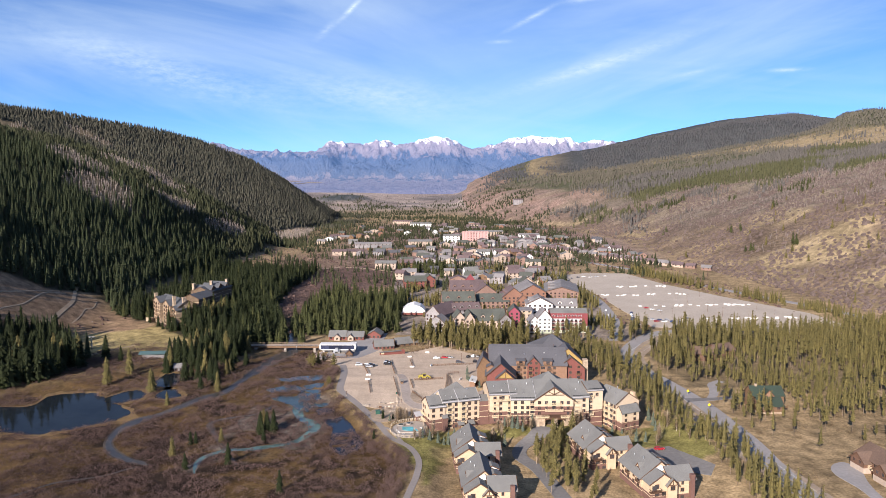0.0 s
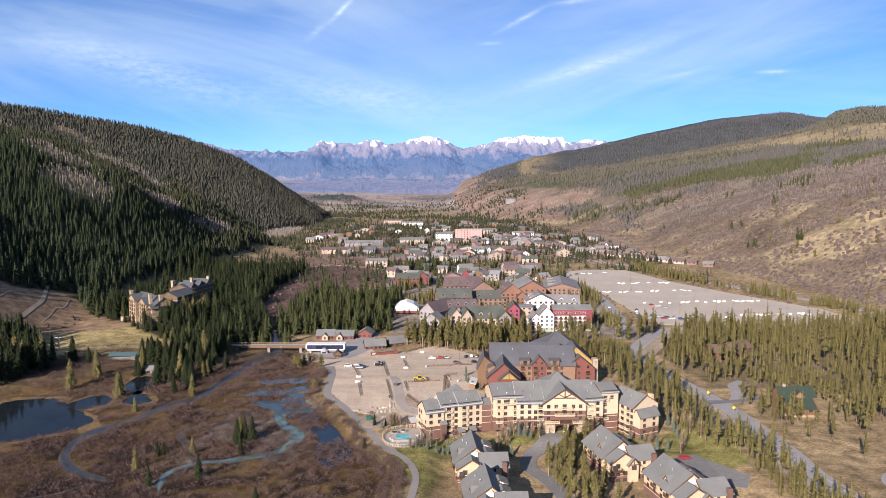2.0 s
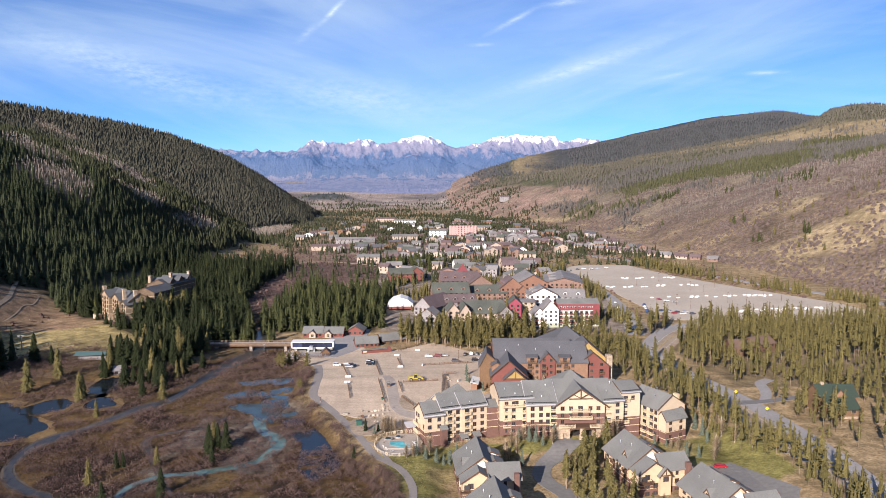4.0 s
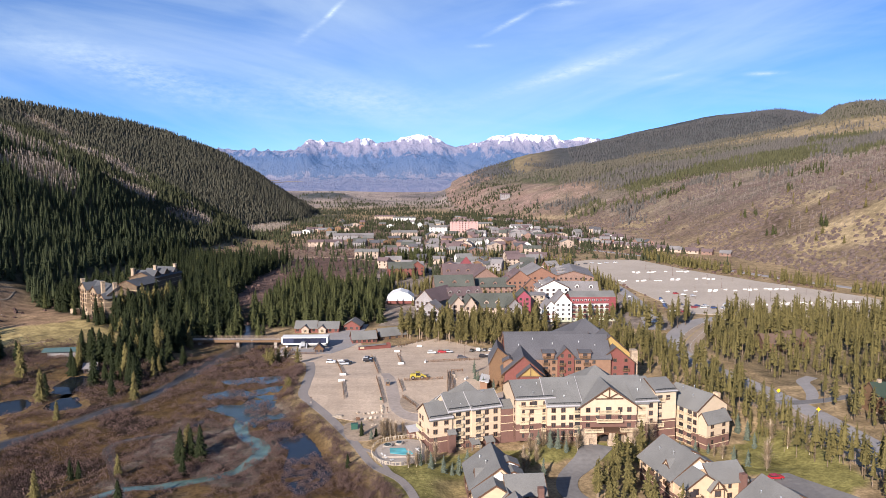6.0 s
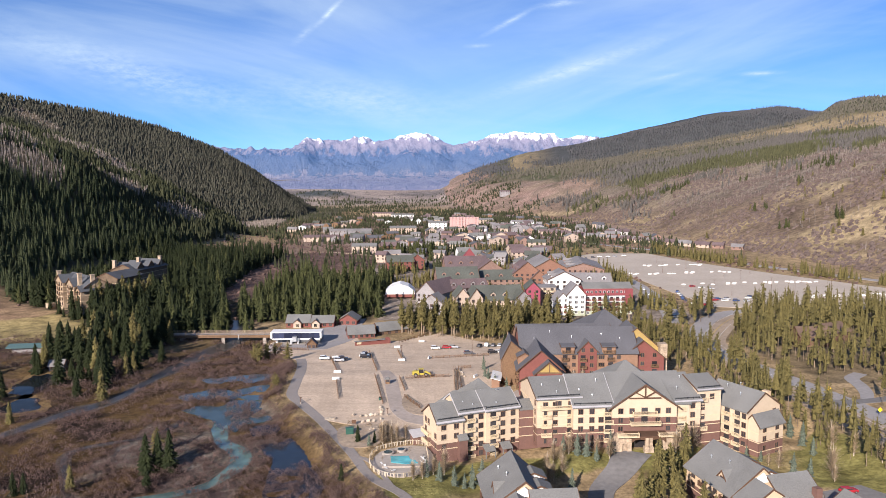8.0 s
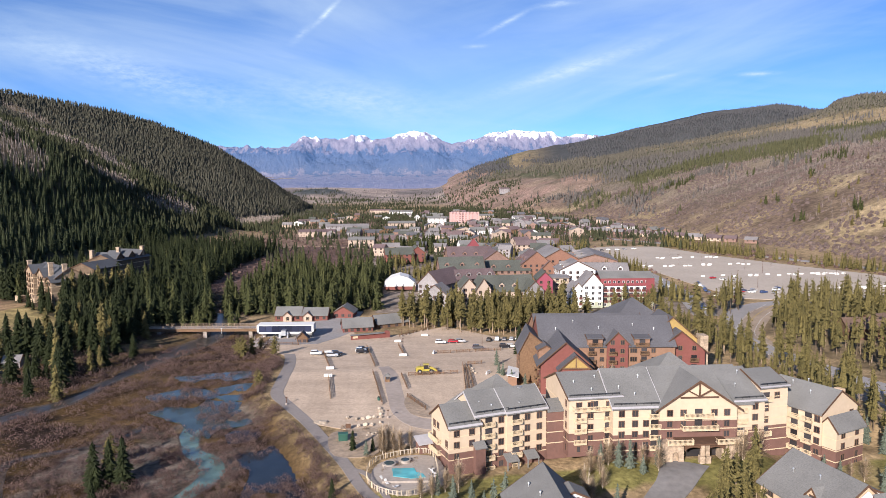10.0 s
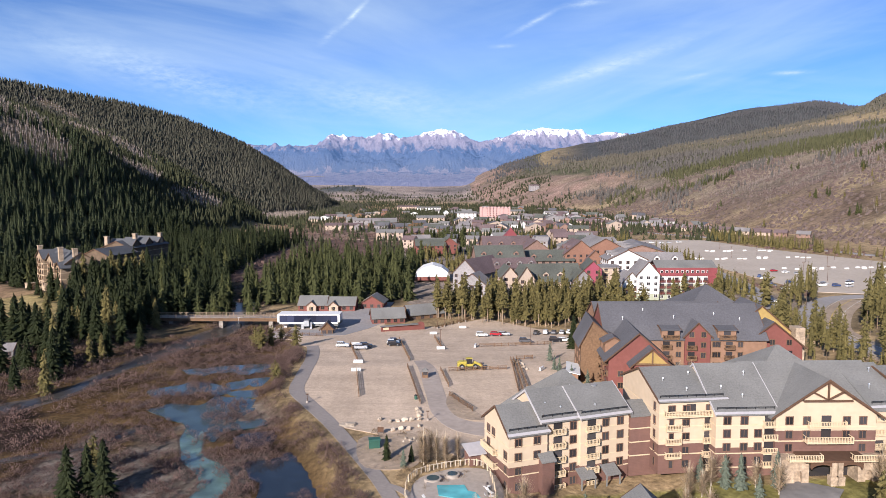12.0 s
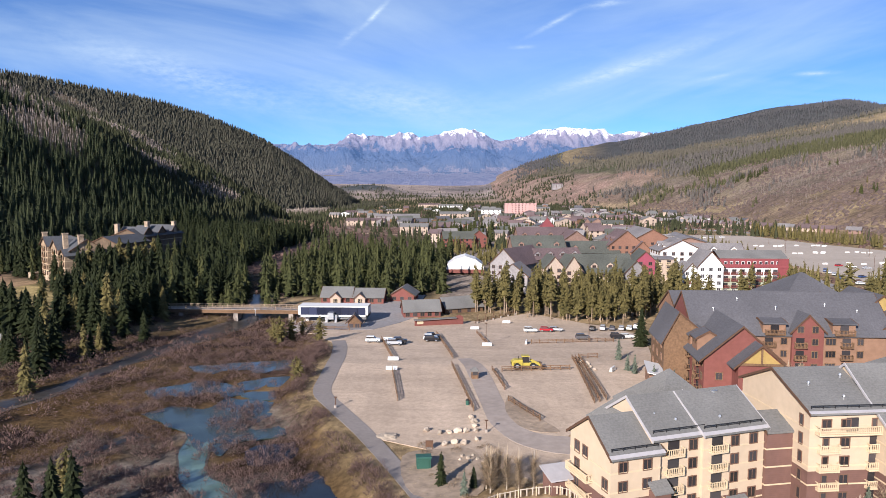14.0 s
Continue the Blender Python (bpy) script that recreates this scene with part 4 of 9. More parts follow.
# ---- trees: shapes ----
def conifer_arrays(seed, h, r, tiers, per, low=0.08, droop=0.35, taper=0.7, waist=1.0):
    """Crown of a conifer as arrays: tiers of drooping, uneven boughs round a thin dark core."""
    rng = np.random.RandomState(seed)
    v, f = [], []
    for k in range(tiers):
        s = k / (tiers - 1)
        level = h * (low + (1 - low) * (s ** 0.9) * 0.965)
        reach = r * ((1 - s) ** taper + 0.05) * min(1.0, waist + 1.6 * s) * rng.uniform(0.72, 1.15)
        n = max(4, int(per * (1 - 0.45 * s)))
        turn = rng.uniform(0, 6.28)
        sway = np.append(rng.normal(0, 0.20 * r * (1 - 0.6 * s), 2), 0) * (waist < 1)
        for j in range(n):
            if rng.rand() < (0.08 if waist == 1 else 0.2):
                continue
            a = turn + 6.283 * j / n + rng.uniform(-0.25, 0.25)
            q = reach * rng.uniform(0.55, 1.18)
            w = q * rng.uniform(0.20, 0.34) + 0.045 * h / 10
            d = np.array([math.cos(a), math.sin(a), 0])
            t = np.array([-d[1], d[0], 0])
            up = np.array([0, 0, 1.0])
            z = level + rng.uniform(-0.55, 0.55) * h / tiers
            base = d * q * 0.24 + up * (z - droop * q * 0.15 + h * 0.035)
            tip = d * q + up * (z - droop * q + rng.uniform(-0.02, 0.02) * h)
            mid = d * q * 0.62 + up * (z - droop * q * 0.6 - rng.uniform(0.004, 0.02) * h)
            i = len(v)
            v += [base + sway, mid + t * w + sway, tip + sway, mid - t * w + sway]
            f += [(i, i + 1, i + 2), (i, i + 2, i + 3)]
    i = len(v)
    for j in range(5):
        a = 6.283 * j / 5
        v.append(np.array([math.cos(a) * r * (0.36 + 0.16 * waist), math.sin(a) * r * (0.36 + 0.16 * waist), h * low]))
    v.append(np.array([0, 0, h]))
    f += [(i + j, i + (j + 1) % 5, i + 5) for j in range(5)]
    return np.array(v), np.array(f)


def simple_conifer(seed, h, r, tiers, sides, low=0.05):
    """A small far conifer: ragged stacked cones."""
    rng = np.random.RandomState(seed)
    v, f = [], []
    for k in range(tiers):
        s = k / tiers
        z0, z1 = h * (low + (1 - low) * s), h * min(1.0, low + (1 - low) * (s + 1.75 / tiers))
        i = len(v)
        for j in range(sides):
            a = 6.283 * (j + rng.uniform(-0.3, 0.3)) / sides + k
            q = r * (1 - s) ** 0.8 * rng.uniform(0.6, 1.2)
            v.append((math.cos(a) * q, math.sin(a) * q, z0 + rng.uniform(-0.05, 0.05) * h))
        v.append((0, 0, z1))
        f += [(i + j, i + (j + 1) % sides, i + sides) for j in range(sides)]
    return np.array(v), np.array(f)


def bare_tree(seed, h, r, twigs, stem=0.02, thin=1.0, body=0.0, rise=(0.2, 0.6)):
    """A leafless tree or shrub: fine twigs that fill a rounded head."""
    rng = np.random.RandomState(seed)
    v, f = [], []
    for k in range(twigs):
        a, s = rng.uniform(0, 6.28), rng.uniform(0.1, 0.75) if stem else 0.0
        d = np.array([math.cos(a), math.sin(a), 0])
        side = np.array([-d[1], d[0], 0])
        if stem:
            w = (0.018 * h + 0.02) * rng.uniform(0.7, 1.6) * thin
            base = np.array([0, 0, s * h * 0.8])
            tip = d * r * rng.uniform(0.25, 1.0) * (1 - 0.5 * s) + np.array([0, 0, h * min(1, s + rng.uniform(*rise))])
        else:
            lift = math.asin(rng.uniform(0.02, 1.0))
            shell = rng.uniform(0.35, 1.0) ** 0.6
            lump = 0.82 + 0.18 * math.sin(3 * a + seed) * math.cos(2 * lift + seed)
            base = (d * r * math.cos(lift) + np.array([0, 0, h * (0.1 + 0.9 * math.sin(lift))])) * shell * lump
            go = d * math.cos(lift) + np.array([0, 0, 0.35 + math.sin(lift)]) + rng.uniform(-0.6, 0.6, 3)
            tip = base + go / np.linalg.norm(go) * rng.uniform(0.13, 0.27) * h
            side = rng.uniform(-1, 1, 3)
            side /= np.linalg.norm(side)
            w = 0.04 * h * rng.uniform(0.6, 1.4) * thin
        i = len(v)
        v += [base - side * w * 0.6, tip, base + side * w * 0.6]
        f += [(i, i + 1, i + 2)]
    if not stem and body:
        n, rings = 5, 2
        i = len(v)
        for k in range(rings):
            lift = -0.35 + 1.15 * k
            for j in range(n):
                a = 6.283 * (j + 0.5 * (k % 2)) / n
                q = body * rng.uniform(0.72, 1.12)
                v.append(np.array([math.cos(a) * math.cos(lift) * r * q, math.sin(a) * math.cos(lift) * r * q, h * q * (0.02 + 0.95 * math.sin(lift))]))
        v.append(np.array([0, 0, h * body]))
        for k in range(rings - 1):
            for j in range(n):
                a, b, c, d = i + k * n + j, i + k * n + (j + 1) % n, i + (k + 1) * n + (j + 1) % n, i + (k + 1) * n + j
                f += [(a, b, c), (a, c, d)]
        f += [(i + (rings - 1) * n + j, i + (rings - 1) * n + (j + 1) % n, i + rings * n) for j in range(n)]
    if stem:
        i = len(v)
        w = stem * h
        v += [np.array([-w, 0, 0]), np.array([w, 0, 0]), np.array([0, 0, h * 0.95]), np.array([0, -w, 0]), np.array([0, w, 0])]
        f += [(i, i + 1, i + 2), (i + 3, i + 4, i + 2)]
    return np.array(v), np.array(f)


def scatter(name, places, shapes, material, label, category, seed=1, sizes=(0.75, 1.3)):
    """Many plants of the given shapes joined into one mesh."""
    if not len(places):
        return None
    rng = np.random.RandomState(seed)
    x, y = places[:, 0], places[:, 1]
    z = height(x, y) - 0.15
    pick = rng.randint(0, len(shapes), len(x))
    vs, fs, off = [], [], 0
    for s, (v, f) in enumerate(shapes):
        k = np.where(pick == s)[0]
        if not len(k):
            continue
        a, q = rng.uniform(0, 6.28, len(k)), sizes[0] + (sizes[1] - sizes[0]) * rng.uniform(0, 1, len(k)) ** 1.35
        wide = np.mean(sizes) * (q / np.mean(sizes)) ** 0.75 * rng.uniform(0.85, 1.25, len(k))
        ca, sa = np.cos(a)[:, None], np.sin(a)[:, None]
        px = (v[:, 0] * ca - v[:, 1] * sa) * wide[:, None] + x[k, None]
        py = (v[:, 0] * sa + v[:, 1] * ca) * wide[:, None] + y[k, None]
        pz = v[:, 2] * q[:, None] + z[k, None]
        vs.append(np.stack([px, py, pz], -1).reshape(-1, 3))
        fs.append((f[None] + (np.arange(len(k)) * len(v))[:, None, None] + off).reshape(-1, 3))
        off += len(k) * len(v)
    return joined(name, np.concatenate(vs), np.concatenate(fs), material, label, category, "stuff")


def grid_places(x0, x1, y0, y1, step, seed, keep):
    """Jittered places, kept with the chance that keep(x, y) gives."""
    rng = np.random.RandomState(seed)
    gx, gy = np.meshgrid(np.arange(x0, x1, step), np.arange(y0, y1, step))
    x = (gx + rng.uniform(-0.45, 0.45, gx.shape) * step).ravel()
    y = (gy + rng.uniform(-0.45, 0.45, gy.shape) * step).ravel()
    ok = rng.rand(len(x)) < keep(x, y)
    return np.stack([x[ok], y[ok]], -1)


# ---- woods ----
def in_view(x, y):
    return (np.abs(x + 5) < 0.72 * y + 30) & (y > 150)


def near_line(x, y, pts, width):
    c = curve(pts, 8)
    keep = np.zeros(np.shape(x), bool)
    for i in range(0, len(x), 4000):
        d = np.hypot(x[i : i + 4000, None] - c[None, :, 0], y[i : i + 4000, None] - c[None, :, 1]).min(1)
        keep[i : i + 4000] = d < width
    return keep


MAIN_ROAD = [(210, 560)] + DRIVEN
HIGHWAY = [(420, 440), (384, 540), (372, 640), (330, 735), (298, 815), (274, 915), (226, 1020), (165, 1200), (110, 1400)]
VILLAGE = [(-36, 540), (26, 538), (150, 520), (160, 900), (120, 1000), (10, 900), (-36, 830)]


def right_foot(x, y):
    return x - np.interp(y, [0, 600, 900, 1250, 1500, 2000, 2400, 2900, 3600, 5000], [420, 400, 365, 365, 385, 300, 140, 40, 40, 240])


FLOOD_PLAIN = [(-170, 985), (-125, 1020), (-94, 1026), (-44, 962), (-24, 872), (-48, 826), (-76, 812), (-107, 770), (-128, 716), (-132, 640), (-160, 640), (-168, 739), (-172, 821)]


def left_wood(x, y):
    k = ease(1.5, 9, hills(x, y)[0] + 14 * (vnoise(x, y, 60) - 0.5))
    open_run = inside(x, y, SKI_RUN) | inside(x, y, MEADOW)
    return k * (1 - 0.96 * aspen_patch(x, y)) * ~open_run * in_view(x, y)


def valley_wood(x, y):
    belt = ease(-310, -290, x) * ease(-100, -112, x) * ease(508, 520, y) * ease(1000, 900, y) * (0.45 + 0.55 * ease(0.36, 0.46, fbm(x, y, 60)))
    hotel = inside(x, y, [(-262, 612), (-238, 580), (-214, 598), (-211, 640), (-206, 700), (-236, 700), (-240, 640)])
    mid = ease(-124, -114, x) * ease(-14, -26, x) * ease(552, 557, y) * ease(770, 710, y) * (0.45 + 0.55 * ease(0.28, 0.36, fbm(x, y, 40)))
    far = ease(-430, -340, x + 0.35 * np.maximum(0, y - 2200)) * ease(360, 290, x) * ease(820, 900, y) * ease(3700, 2500, y) * (0.07 + 0.52 * ease(0.50, 0.58, fbm(x * 0.6, y, 90)))
    river = near_line(x, y, [(-112, 520), (-124, 560), (-138, 610)], 4) | near_line(x, y, [(-138, 610), (-146, 680), (-148, 740), (-134, 816), (-106, 950)], 13)
    return np.maximum(np.maximum(belt, mid), far) * ~hotel * ~inside(x, y, VILLAGE) * ~inside(x, y, MEADOW) * ~inside(x, y, SKI_RUN) * ~river * ~inside(x, y, FLOOD_PLAIN) * in_view(x, y)


def right_wood(x, y):
    u = right_foot(x, y)
    over = u - np.interp(y, PINE_Y, PINE_LOW) + 150 * (fbm(x, y, 170) - 0.5)
    belt = ease(0, 90, over) * (0.35 + 0.65 * ease(0.34, 0.48, fbm(x + 40, y + 11, 120)))
    top = ease(900, 1050, u) * 0.95
    low = ease(1300, 1600, y) * ease(2300, 2150, y) * ease(20, 120, u) * ease(0.46, 0.56, fbm(x, y, 70)) * 0.6
    bald = ease(0.55, 0.62, fbm(x + 800, y * 1.6, 150)) * ease(700, 560, u)
    return np.maximum(np.maximum(belt * (1 - 0.8 * bald), top), low) * (1 - 0.95 * clearing(x, y)) * in_view(x, y) * (u > 20)


def right_aspen(x, y):
    u = right_foot(x, y)
    grove = ease(-40, 60, u - np.interp(y, ASPEN_Y, ASPEN_LOW)) * ease(140, 0, u - np.interp(y, PINE_Y, PINE_LOW)) * (0.25 + 0.75 * ease(0.40, 0.52, fbm(x + 210, y + 90, 85)))
    thicket = ease(15, 60, u) * ease(0.47, 0.60, fbm(x + 33, y + 77, 55)) * 0.5 * ease(1600, 1300, y)
    return np.maximum(np.maximum(grove, thicket), 0.5 * clearing(x, y)) * in_view(x, y) * 0.9


distant_tree = [simple_conifer(s + 10, 14, 3.6, 2, 4) for s in range(6)]
far_tree = [simple_conifer(s, 15, 3.4, 3, 5) for s in range(6)]
mid_tree = [conifer_arrays(s + 20, 16, 3.6, 7, 8, taper=0.72) for s in range(8)]
near_tree = [conifer_arrays(s + 40, 14 + s % 3, 3.2 + 0.25 * (s % 4), 12, 8, taper=0.68) for s in range(8)]
tall_pine = [conifer_arrays(s + 60, 14 + s % 3, 2.15 + 0.15 * (s % 3), 10, 7, low=0.22 + 0.09 * (s % 3), droop=0.1, taper=0.5, waist=0.55) for s in range(10)]
left_far = grid_places(-1700, -250, 1050, 2750, 6.9, 3, left_wood)
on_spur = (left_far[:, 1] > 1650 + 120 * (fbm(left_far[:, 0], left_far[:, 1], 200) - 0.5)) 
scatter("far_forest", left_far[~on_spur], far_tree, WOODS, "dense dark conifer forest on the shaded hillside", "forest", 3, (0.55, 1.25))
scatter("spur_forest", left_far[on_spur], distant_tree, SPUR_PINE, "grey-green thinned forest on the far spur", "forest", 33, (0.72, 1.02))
scatter("hillside_forest", grid_places(-760, -240, 440, 1060, 6.5, 4, left_wood), mid_tree, HILL_WOOD, "dense dark spruce forest above the meadow", "forest", 4, (0.6, 1.35))
near_wood = grid_places(-330, 20, 500, 1000, 5.9, 5, valley_wood)
# West part is all dark spruce: its shade is put into the needle colour.
east_pick = (near_wood[:, 0] > -128) | (np.arange(len(near_wood)) % 9 == 0)
scatter("valley_forest", near_wood[~east_pick], near_tree, SPRUCE, "dark spruce wood on the valley floor", "forest", 5, (0.45, 1.6))
scatter("valley_forest", near_wood[east_pick], near_tree, MIXED_WOOD, "green pine and spruce wood on the valley floor", "forest", 55, (0.4, 1.4))
scatter("valley_forest", grid_places(-1100, 360, 1000, 4200, 9.5, 6, valley_wood), distant_tree, WOODS, "patches of dark conifers between far houses", "forest", 6, (0.5, 0.95))
slope = grid_places(200, 1500, 900, 2300, 8.6, 7, right_wood)
grey = fbm(slope[:, 0] + 60, slope[:, 1], 210) + 0.0002 * (slope[:, 1] - 1500) > 0.57
scatter("slope_forest", slope[~grey], far_tree, SLOPE_PINE, "olive pine forest in bands on the sunny slope", "forest", 7, (0.65, 1.25))
scatter("slope_forest", slope[grey], far_tree, GREY_PINE, "grey thinned pine forest on the sunny slope", "forest", 77, (0.65, 1.25))
back_slope = np.concatenate([grid_places(60, 1500, 2300, 4250, 14.5, 71, right_wood), grid_places(1500, 3000, 1500, 4250, 15.5, 72, right_wood)])
# Trees past 3200 m take the haze-tinted needles.
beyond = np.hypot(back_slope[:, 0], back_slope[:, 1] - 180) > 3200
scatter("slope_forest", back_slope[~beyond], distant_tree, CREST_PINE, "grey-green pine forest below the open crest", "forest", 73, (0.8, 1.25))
scatter("ridge_forest", back_slope[beyond], distant_tree, BACK_PINE, "dark forest over the far ridges, tinted blue-grey for haze", "forest", 72, (0.8, 1.35))
slope_aspen = [bare_tree(s + 15, 8, 2.0, 10, 0.010, 1.6) for s in range(6)]
far_aspen = [bare_tree(s + 5, 10, 1.7, 13, 0.013, 1.5) for s in range(6)]
scatter("bare_aspens", np.concatenate([grid_places(380, 1500, 700, 2300, 6.2, 8, right_aspen), grid_places(600, 1500, 2300, 3050, 11, 81, lambda x, y: 0.6 * clearing(x, y))]), slope_aspen, SLOPE_ASPEN, "grey leafless aspen groves on the sunny slope", "aspens", 8, (0.5, 1.15))
scatter("bare_aspens", grid_places(-1000, -250, 700, 1900, 4.8, 9, lambda x, y: aspen_patch(x, y) * in_view(x, y) * 0.85), far_aspen, ASPEN, "grey leafless aspens between dark conifers", "aspens", 9, (0.7, 1.2))


def pine_block(x, y):
    block = inside(x, y, [(150, 555), (166, 548), (220, 545), (320, 545), (420, 560), (470, 470), (440, 330), (330, 240), (150, 236), (150, 300), (151, 350), (150, 400), (142, 440), (140, 500)])
    open_part = np.maximum(0.45 * ease(0.55, 0.65, vnoise(x, y, 30)), 0.94 * inside(x, y, [(130, 230), (140, 345), (158, 332), (178, 338), (225, 347), (262, 300), (330, 240)]))
    open_part = np.maximum(open_part, 0.75 * ease(156, 148, x) * ease(440, 430, y))
    houses = inside(x, y, [(164, 352), (190, 352), (194, 380), (164, 384)]) | inside(x, y, [(168, 462), (204, 458), (206, 484), (168, 488)]) | inside(x, y, [(146, 372), (172, 376), (176, 416), (156, 412)]) | inside(x, y, [(154, 246), (196, 246), (198, 296), (158, 294)])
    return block * (1 - open_part) * ~houses * ~near_line(x, y, MAIN_ROAD, 10.5) * in_view(x, y)


def median_strip(x, y):
    strip = inside(x, y, [(100, 500), (128, 500), (121, 452), (122, 420), (125, 390), (127, 350), (130, 318), (134, 275), (137, 230), (114, 230), (118, 270), (121, 298), (116, 316), (110, 335), (108, 362), (104, 380), (98, 420), (94, 460)])
    return strip * np.where(y > 385, 0.72, 0.97) * ~near_line(x, y, MAIN_ROAD, 6.5)


def row_by_lot(x, y):
    edge = np.interp(y, [540, 580, 634, 727, 806, 900], [352, 350, 346, 300, 268, 246])
    return ease(4, 8, x - edge) * ease(32, 26, x - edge) * (y > 545) * (y < 930) * (0.3 + 0.7 * ease(0.30, 0.45, vnoise(x, y, 34)))


def village_trees(x, y):
    return inside(x, y, VILLAGE) * ease(0.48, 0.60, vnoise(x, y, 26)) * 0.7


stand = grid_places(140, 480, 236, 560, 4.6, 11, pine_block)
strip_pines = grid_places(88, 138, 226, 502, 3.9, 12, median_strip)
low_strip = strip_pines[:, 1] < 390
open_stand = stand[:, 1] < 445


def bare_stem(h):
    a = [(math.cos(k * 2.09) * 0.16, math.sin(k * 2.09) * 0.16, 0.0) for k in range(3)]
    return np.array(a + [(0, 0, h * 0.8)]), np.array([(0, 1, 3), (1, 2, 3), (2, 0, 3)])


stems = [bare_stem(14 + s % 3) for s in range(10)]
STEM = island("pine_bark", (0.12, 0.085, 0.06), (0.22, 0.165, 0.125))
for places, seed, sizes, where in ((stand[~open_stand], 11, (0.65, 1.4), "in a dense stand"), (stand[open_stand], 111, (0.45, 1.1), "in an open stand"), (strip_pines[~low_strip], 12, (0.38, 0.85), "beside the road"), (strip_pines[low_strip], 112, (0.5, 1.12), "between lawn and road")):
    scatter("pine_stems", places, stems, STEM, "slender grey-brown pine trunks " + where, "trunks", seed, sizes)
    scatter("pine_wood", places, tall_pine, PINE, "olive lodgepole pines " + where, "pines", seed, sizes)
scatter("pine_row", grid_places(240, 400, 545, 930, 4.8, 13, row_by_lot), mid_tree, PINE, "row of pines between car park and highway", "pines", 13, (0.45, 0.85))
scatter("scattered_pines", grid_places(380, 900, 600, 1200, 26, 14, lambda x, y: in_view(x, y) * 0.22 * (right_foot(x, y) > 15)), near_tree, PINE, "single dark pines dotted over the dry slope", "pines", 14, (0.6, 0.95))


clump_rng = np.random.RandomState(41)
clumps = np.concatenate([np.array([cx, cy]) + clump_rng.normal(0, 1, (n, 2)) * (w, 9) for cx, cy, n, w in ((555, 1650, 16, 12), (536, 1700, 8, 8), (680, 1343, 14, 14), (650, 1243, 7, 9), (474, 1120, 4, 5), (440, 975, 4, 6), (470, 930, 5, 8), (620, 1480, 5, 7), (560, 1180, 3, 4))])
scatter("pine_clump", clumps, near_tree, MIXED_WOOD, "clumps of dark pines on the open slope", "pines", 41, (0.7, 1.1))


def willows(x, y):
    w = wetness(x, y)
    edge = wet_edge(y)
    w = np.maximum(w, ease(-1, 1, edge - x) * ~near_line(x, y, FOOTPATH, 3.6) * ease(530, 500, y) * (x > -250))
    strip = ease(-115, -100, x) * ease(300, 330, y)
    return w * np.maximum(0.34 + 0.66 * ease(0.38, 0.46, fbm(x, y, 15)), 0.55 * strip + 0.3 * strip * ease(0.42, 0.5, fbm(x + 9, y, 12))) * (1 - 0.6 * sedge_gaps(x, y)) * in_view(x, y)


def off_water(places):
    x, y = places[:, 0], places[:, 1]
    bad = np.zeros(len(places), bool)
    for poly in WATERS:
        bad |= inside(x, y, poly)
    for pts, half in STREAMS:
        bad |= near_line(x, y, pts, half * 0.62)
    return places[~bad]


shrub = [bare_tree(s + 90, 2.2, 2.1, 250, 0, 0.86) for s in range(8)]
thin_shrub = [bare_tree(s + 190, 2.0, 2.1, 78, 0, 1.7) for s in range(6)]
tuft = [bare_tree(s + 120, 0.8, 0.95, 20, 0, 2.2) for s in range(5)]
wet = grid_places(-310, -8, 200, 530, 2.45, 15, willows)
shore = off_water(wet)
in_pool = np.any([inside(wet[:, 0], wet[:, 1], w) for w in WATERS[4:]], axis=0)
islets = wet[in_pool & (hummocks(wet[:, 0], wet[:, 1]) > 0.02)]
bushes = np.concatenate([shore, islets])
close = (bushes[:, 0] > -108) & (bushes[:, 1] > 295) & (bushes[:, 1] < 470)
scatter("willow_scrub", bushes[close], shrub, WILLOW, "leafless purple-brown willow scrub on the river flats", "shrubs", 15, (0.45, 1.5))
scatter("willow_scrub", bushes[~close], thin_shrub, WILLOW, "leafless purple-brown willow scrub round the ponds", "shrubs", 151, (0.6, 1.75))
big = off_water(grid_places(-330, -100, 190, 345, 4.6, 152, lambda x, y: wetness(x, y) * ease(0.40, 0.5, fbm(x + 60, y + 20, 26)) * ease(-96, -116, x) * in_view(x, y)))
scatter("willow_scrub", big, thin_shrub, DARK_WILLOW, "tall dark leafless willow clumps below the pond", "shrubs", 152, (1.1, 2.1))
russet = off_water(grid_places(-330, -8, 180, 500, 2.6, 16, lambda x, y: willows(x, y) * ease(0.46, 0.55, fbm(x + 40, y, 30)) * 0.8))
scatter("russet_scrub", russet, tuft, RUSSET, "low russet and ochre shrubs and sedge", "shrubs", 16, (0.7, 1.5))
verge = np.concatenate([grid_places(-80, -5, 240, 462, 1.2, 17, lambda x, y: 0.8 * near_line(x, y, FOOTPATH, 7.5) * ~near_line(x, y, FOOTPATH, 2.6) * ~inside(x, y, CAR_PARK)),
                        off_water(grid_places(-275, -145, 325, 445, 1.6, 18, lambda x, y: 0.5 * wetness(x, y)))])
tall = grid_places(-82, -12, 250, 445, 2.3, 181, lambda x, y: near_line(x, y, FOOTPATH, 13) * ~near_line(x, y, FOOTPATH, 4.0) * (wetness(x - 4, y) > 0.02) * (0.35 + 0.65 * ease(0.32, 0.44, fbm(x, y, 12))))
scatter("tall_willows", off_water(tall), [bare_tree(s + 170, 3.4, 2.1, 300, 0, 0.6) for s in range(5)], WILLOW, "tall reddish willows beside the footpath", "shrubs", 181, (0.6, 1.15))
scatter("dry_grass", verge, tuft, STRAW, "straw-coloured dry grass along path and ponds", "grass", 18, (0.35, 0.8))
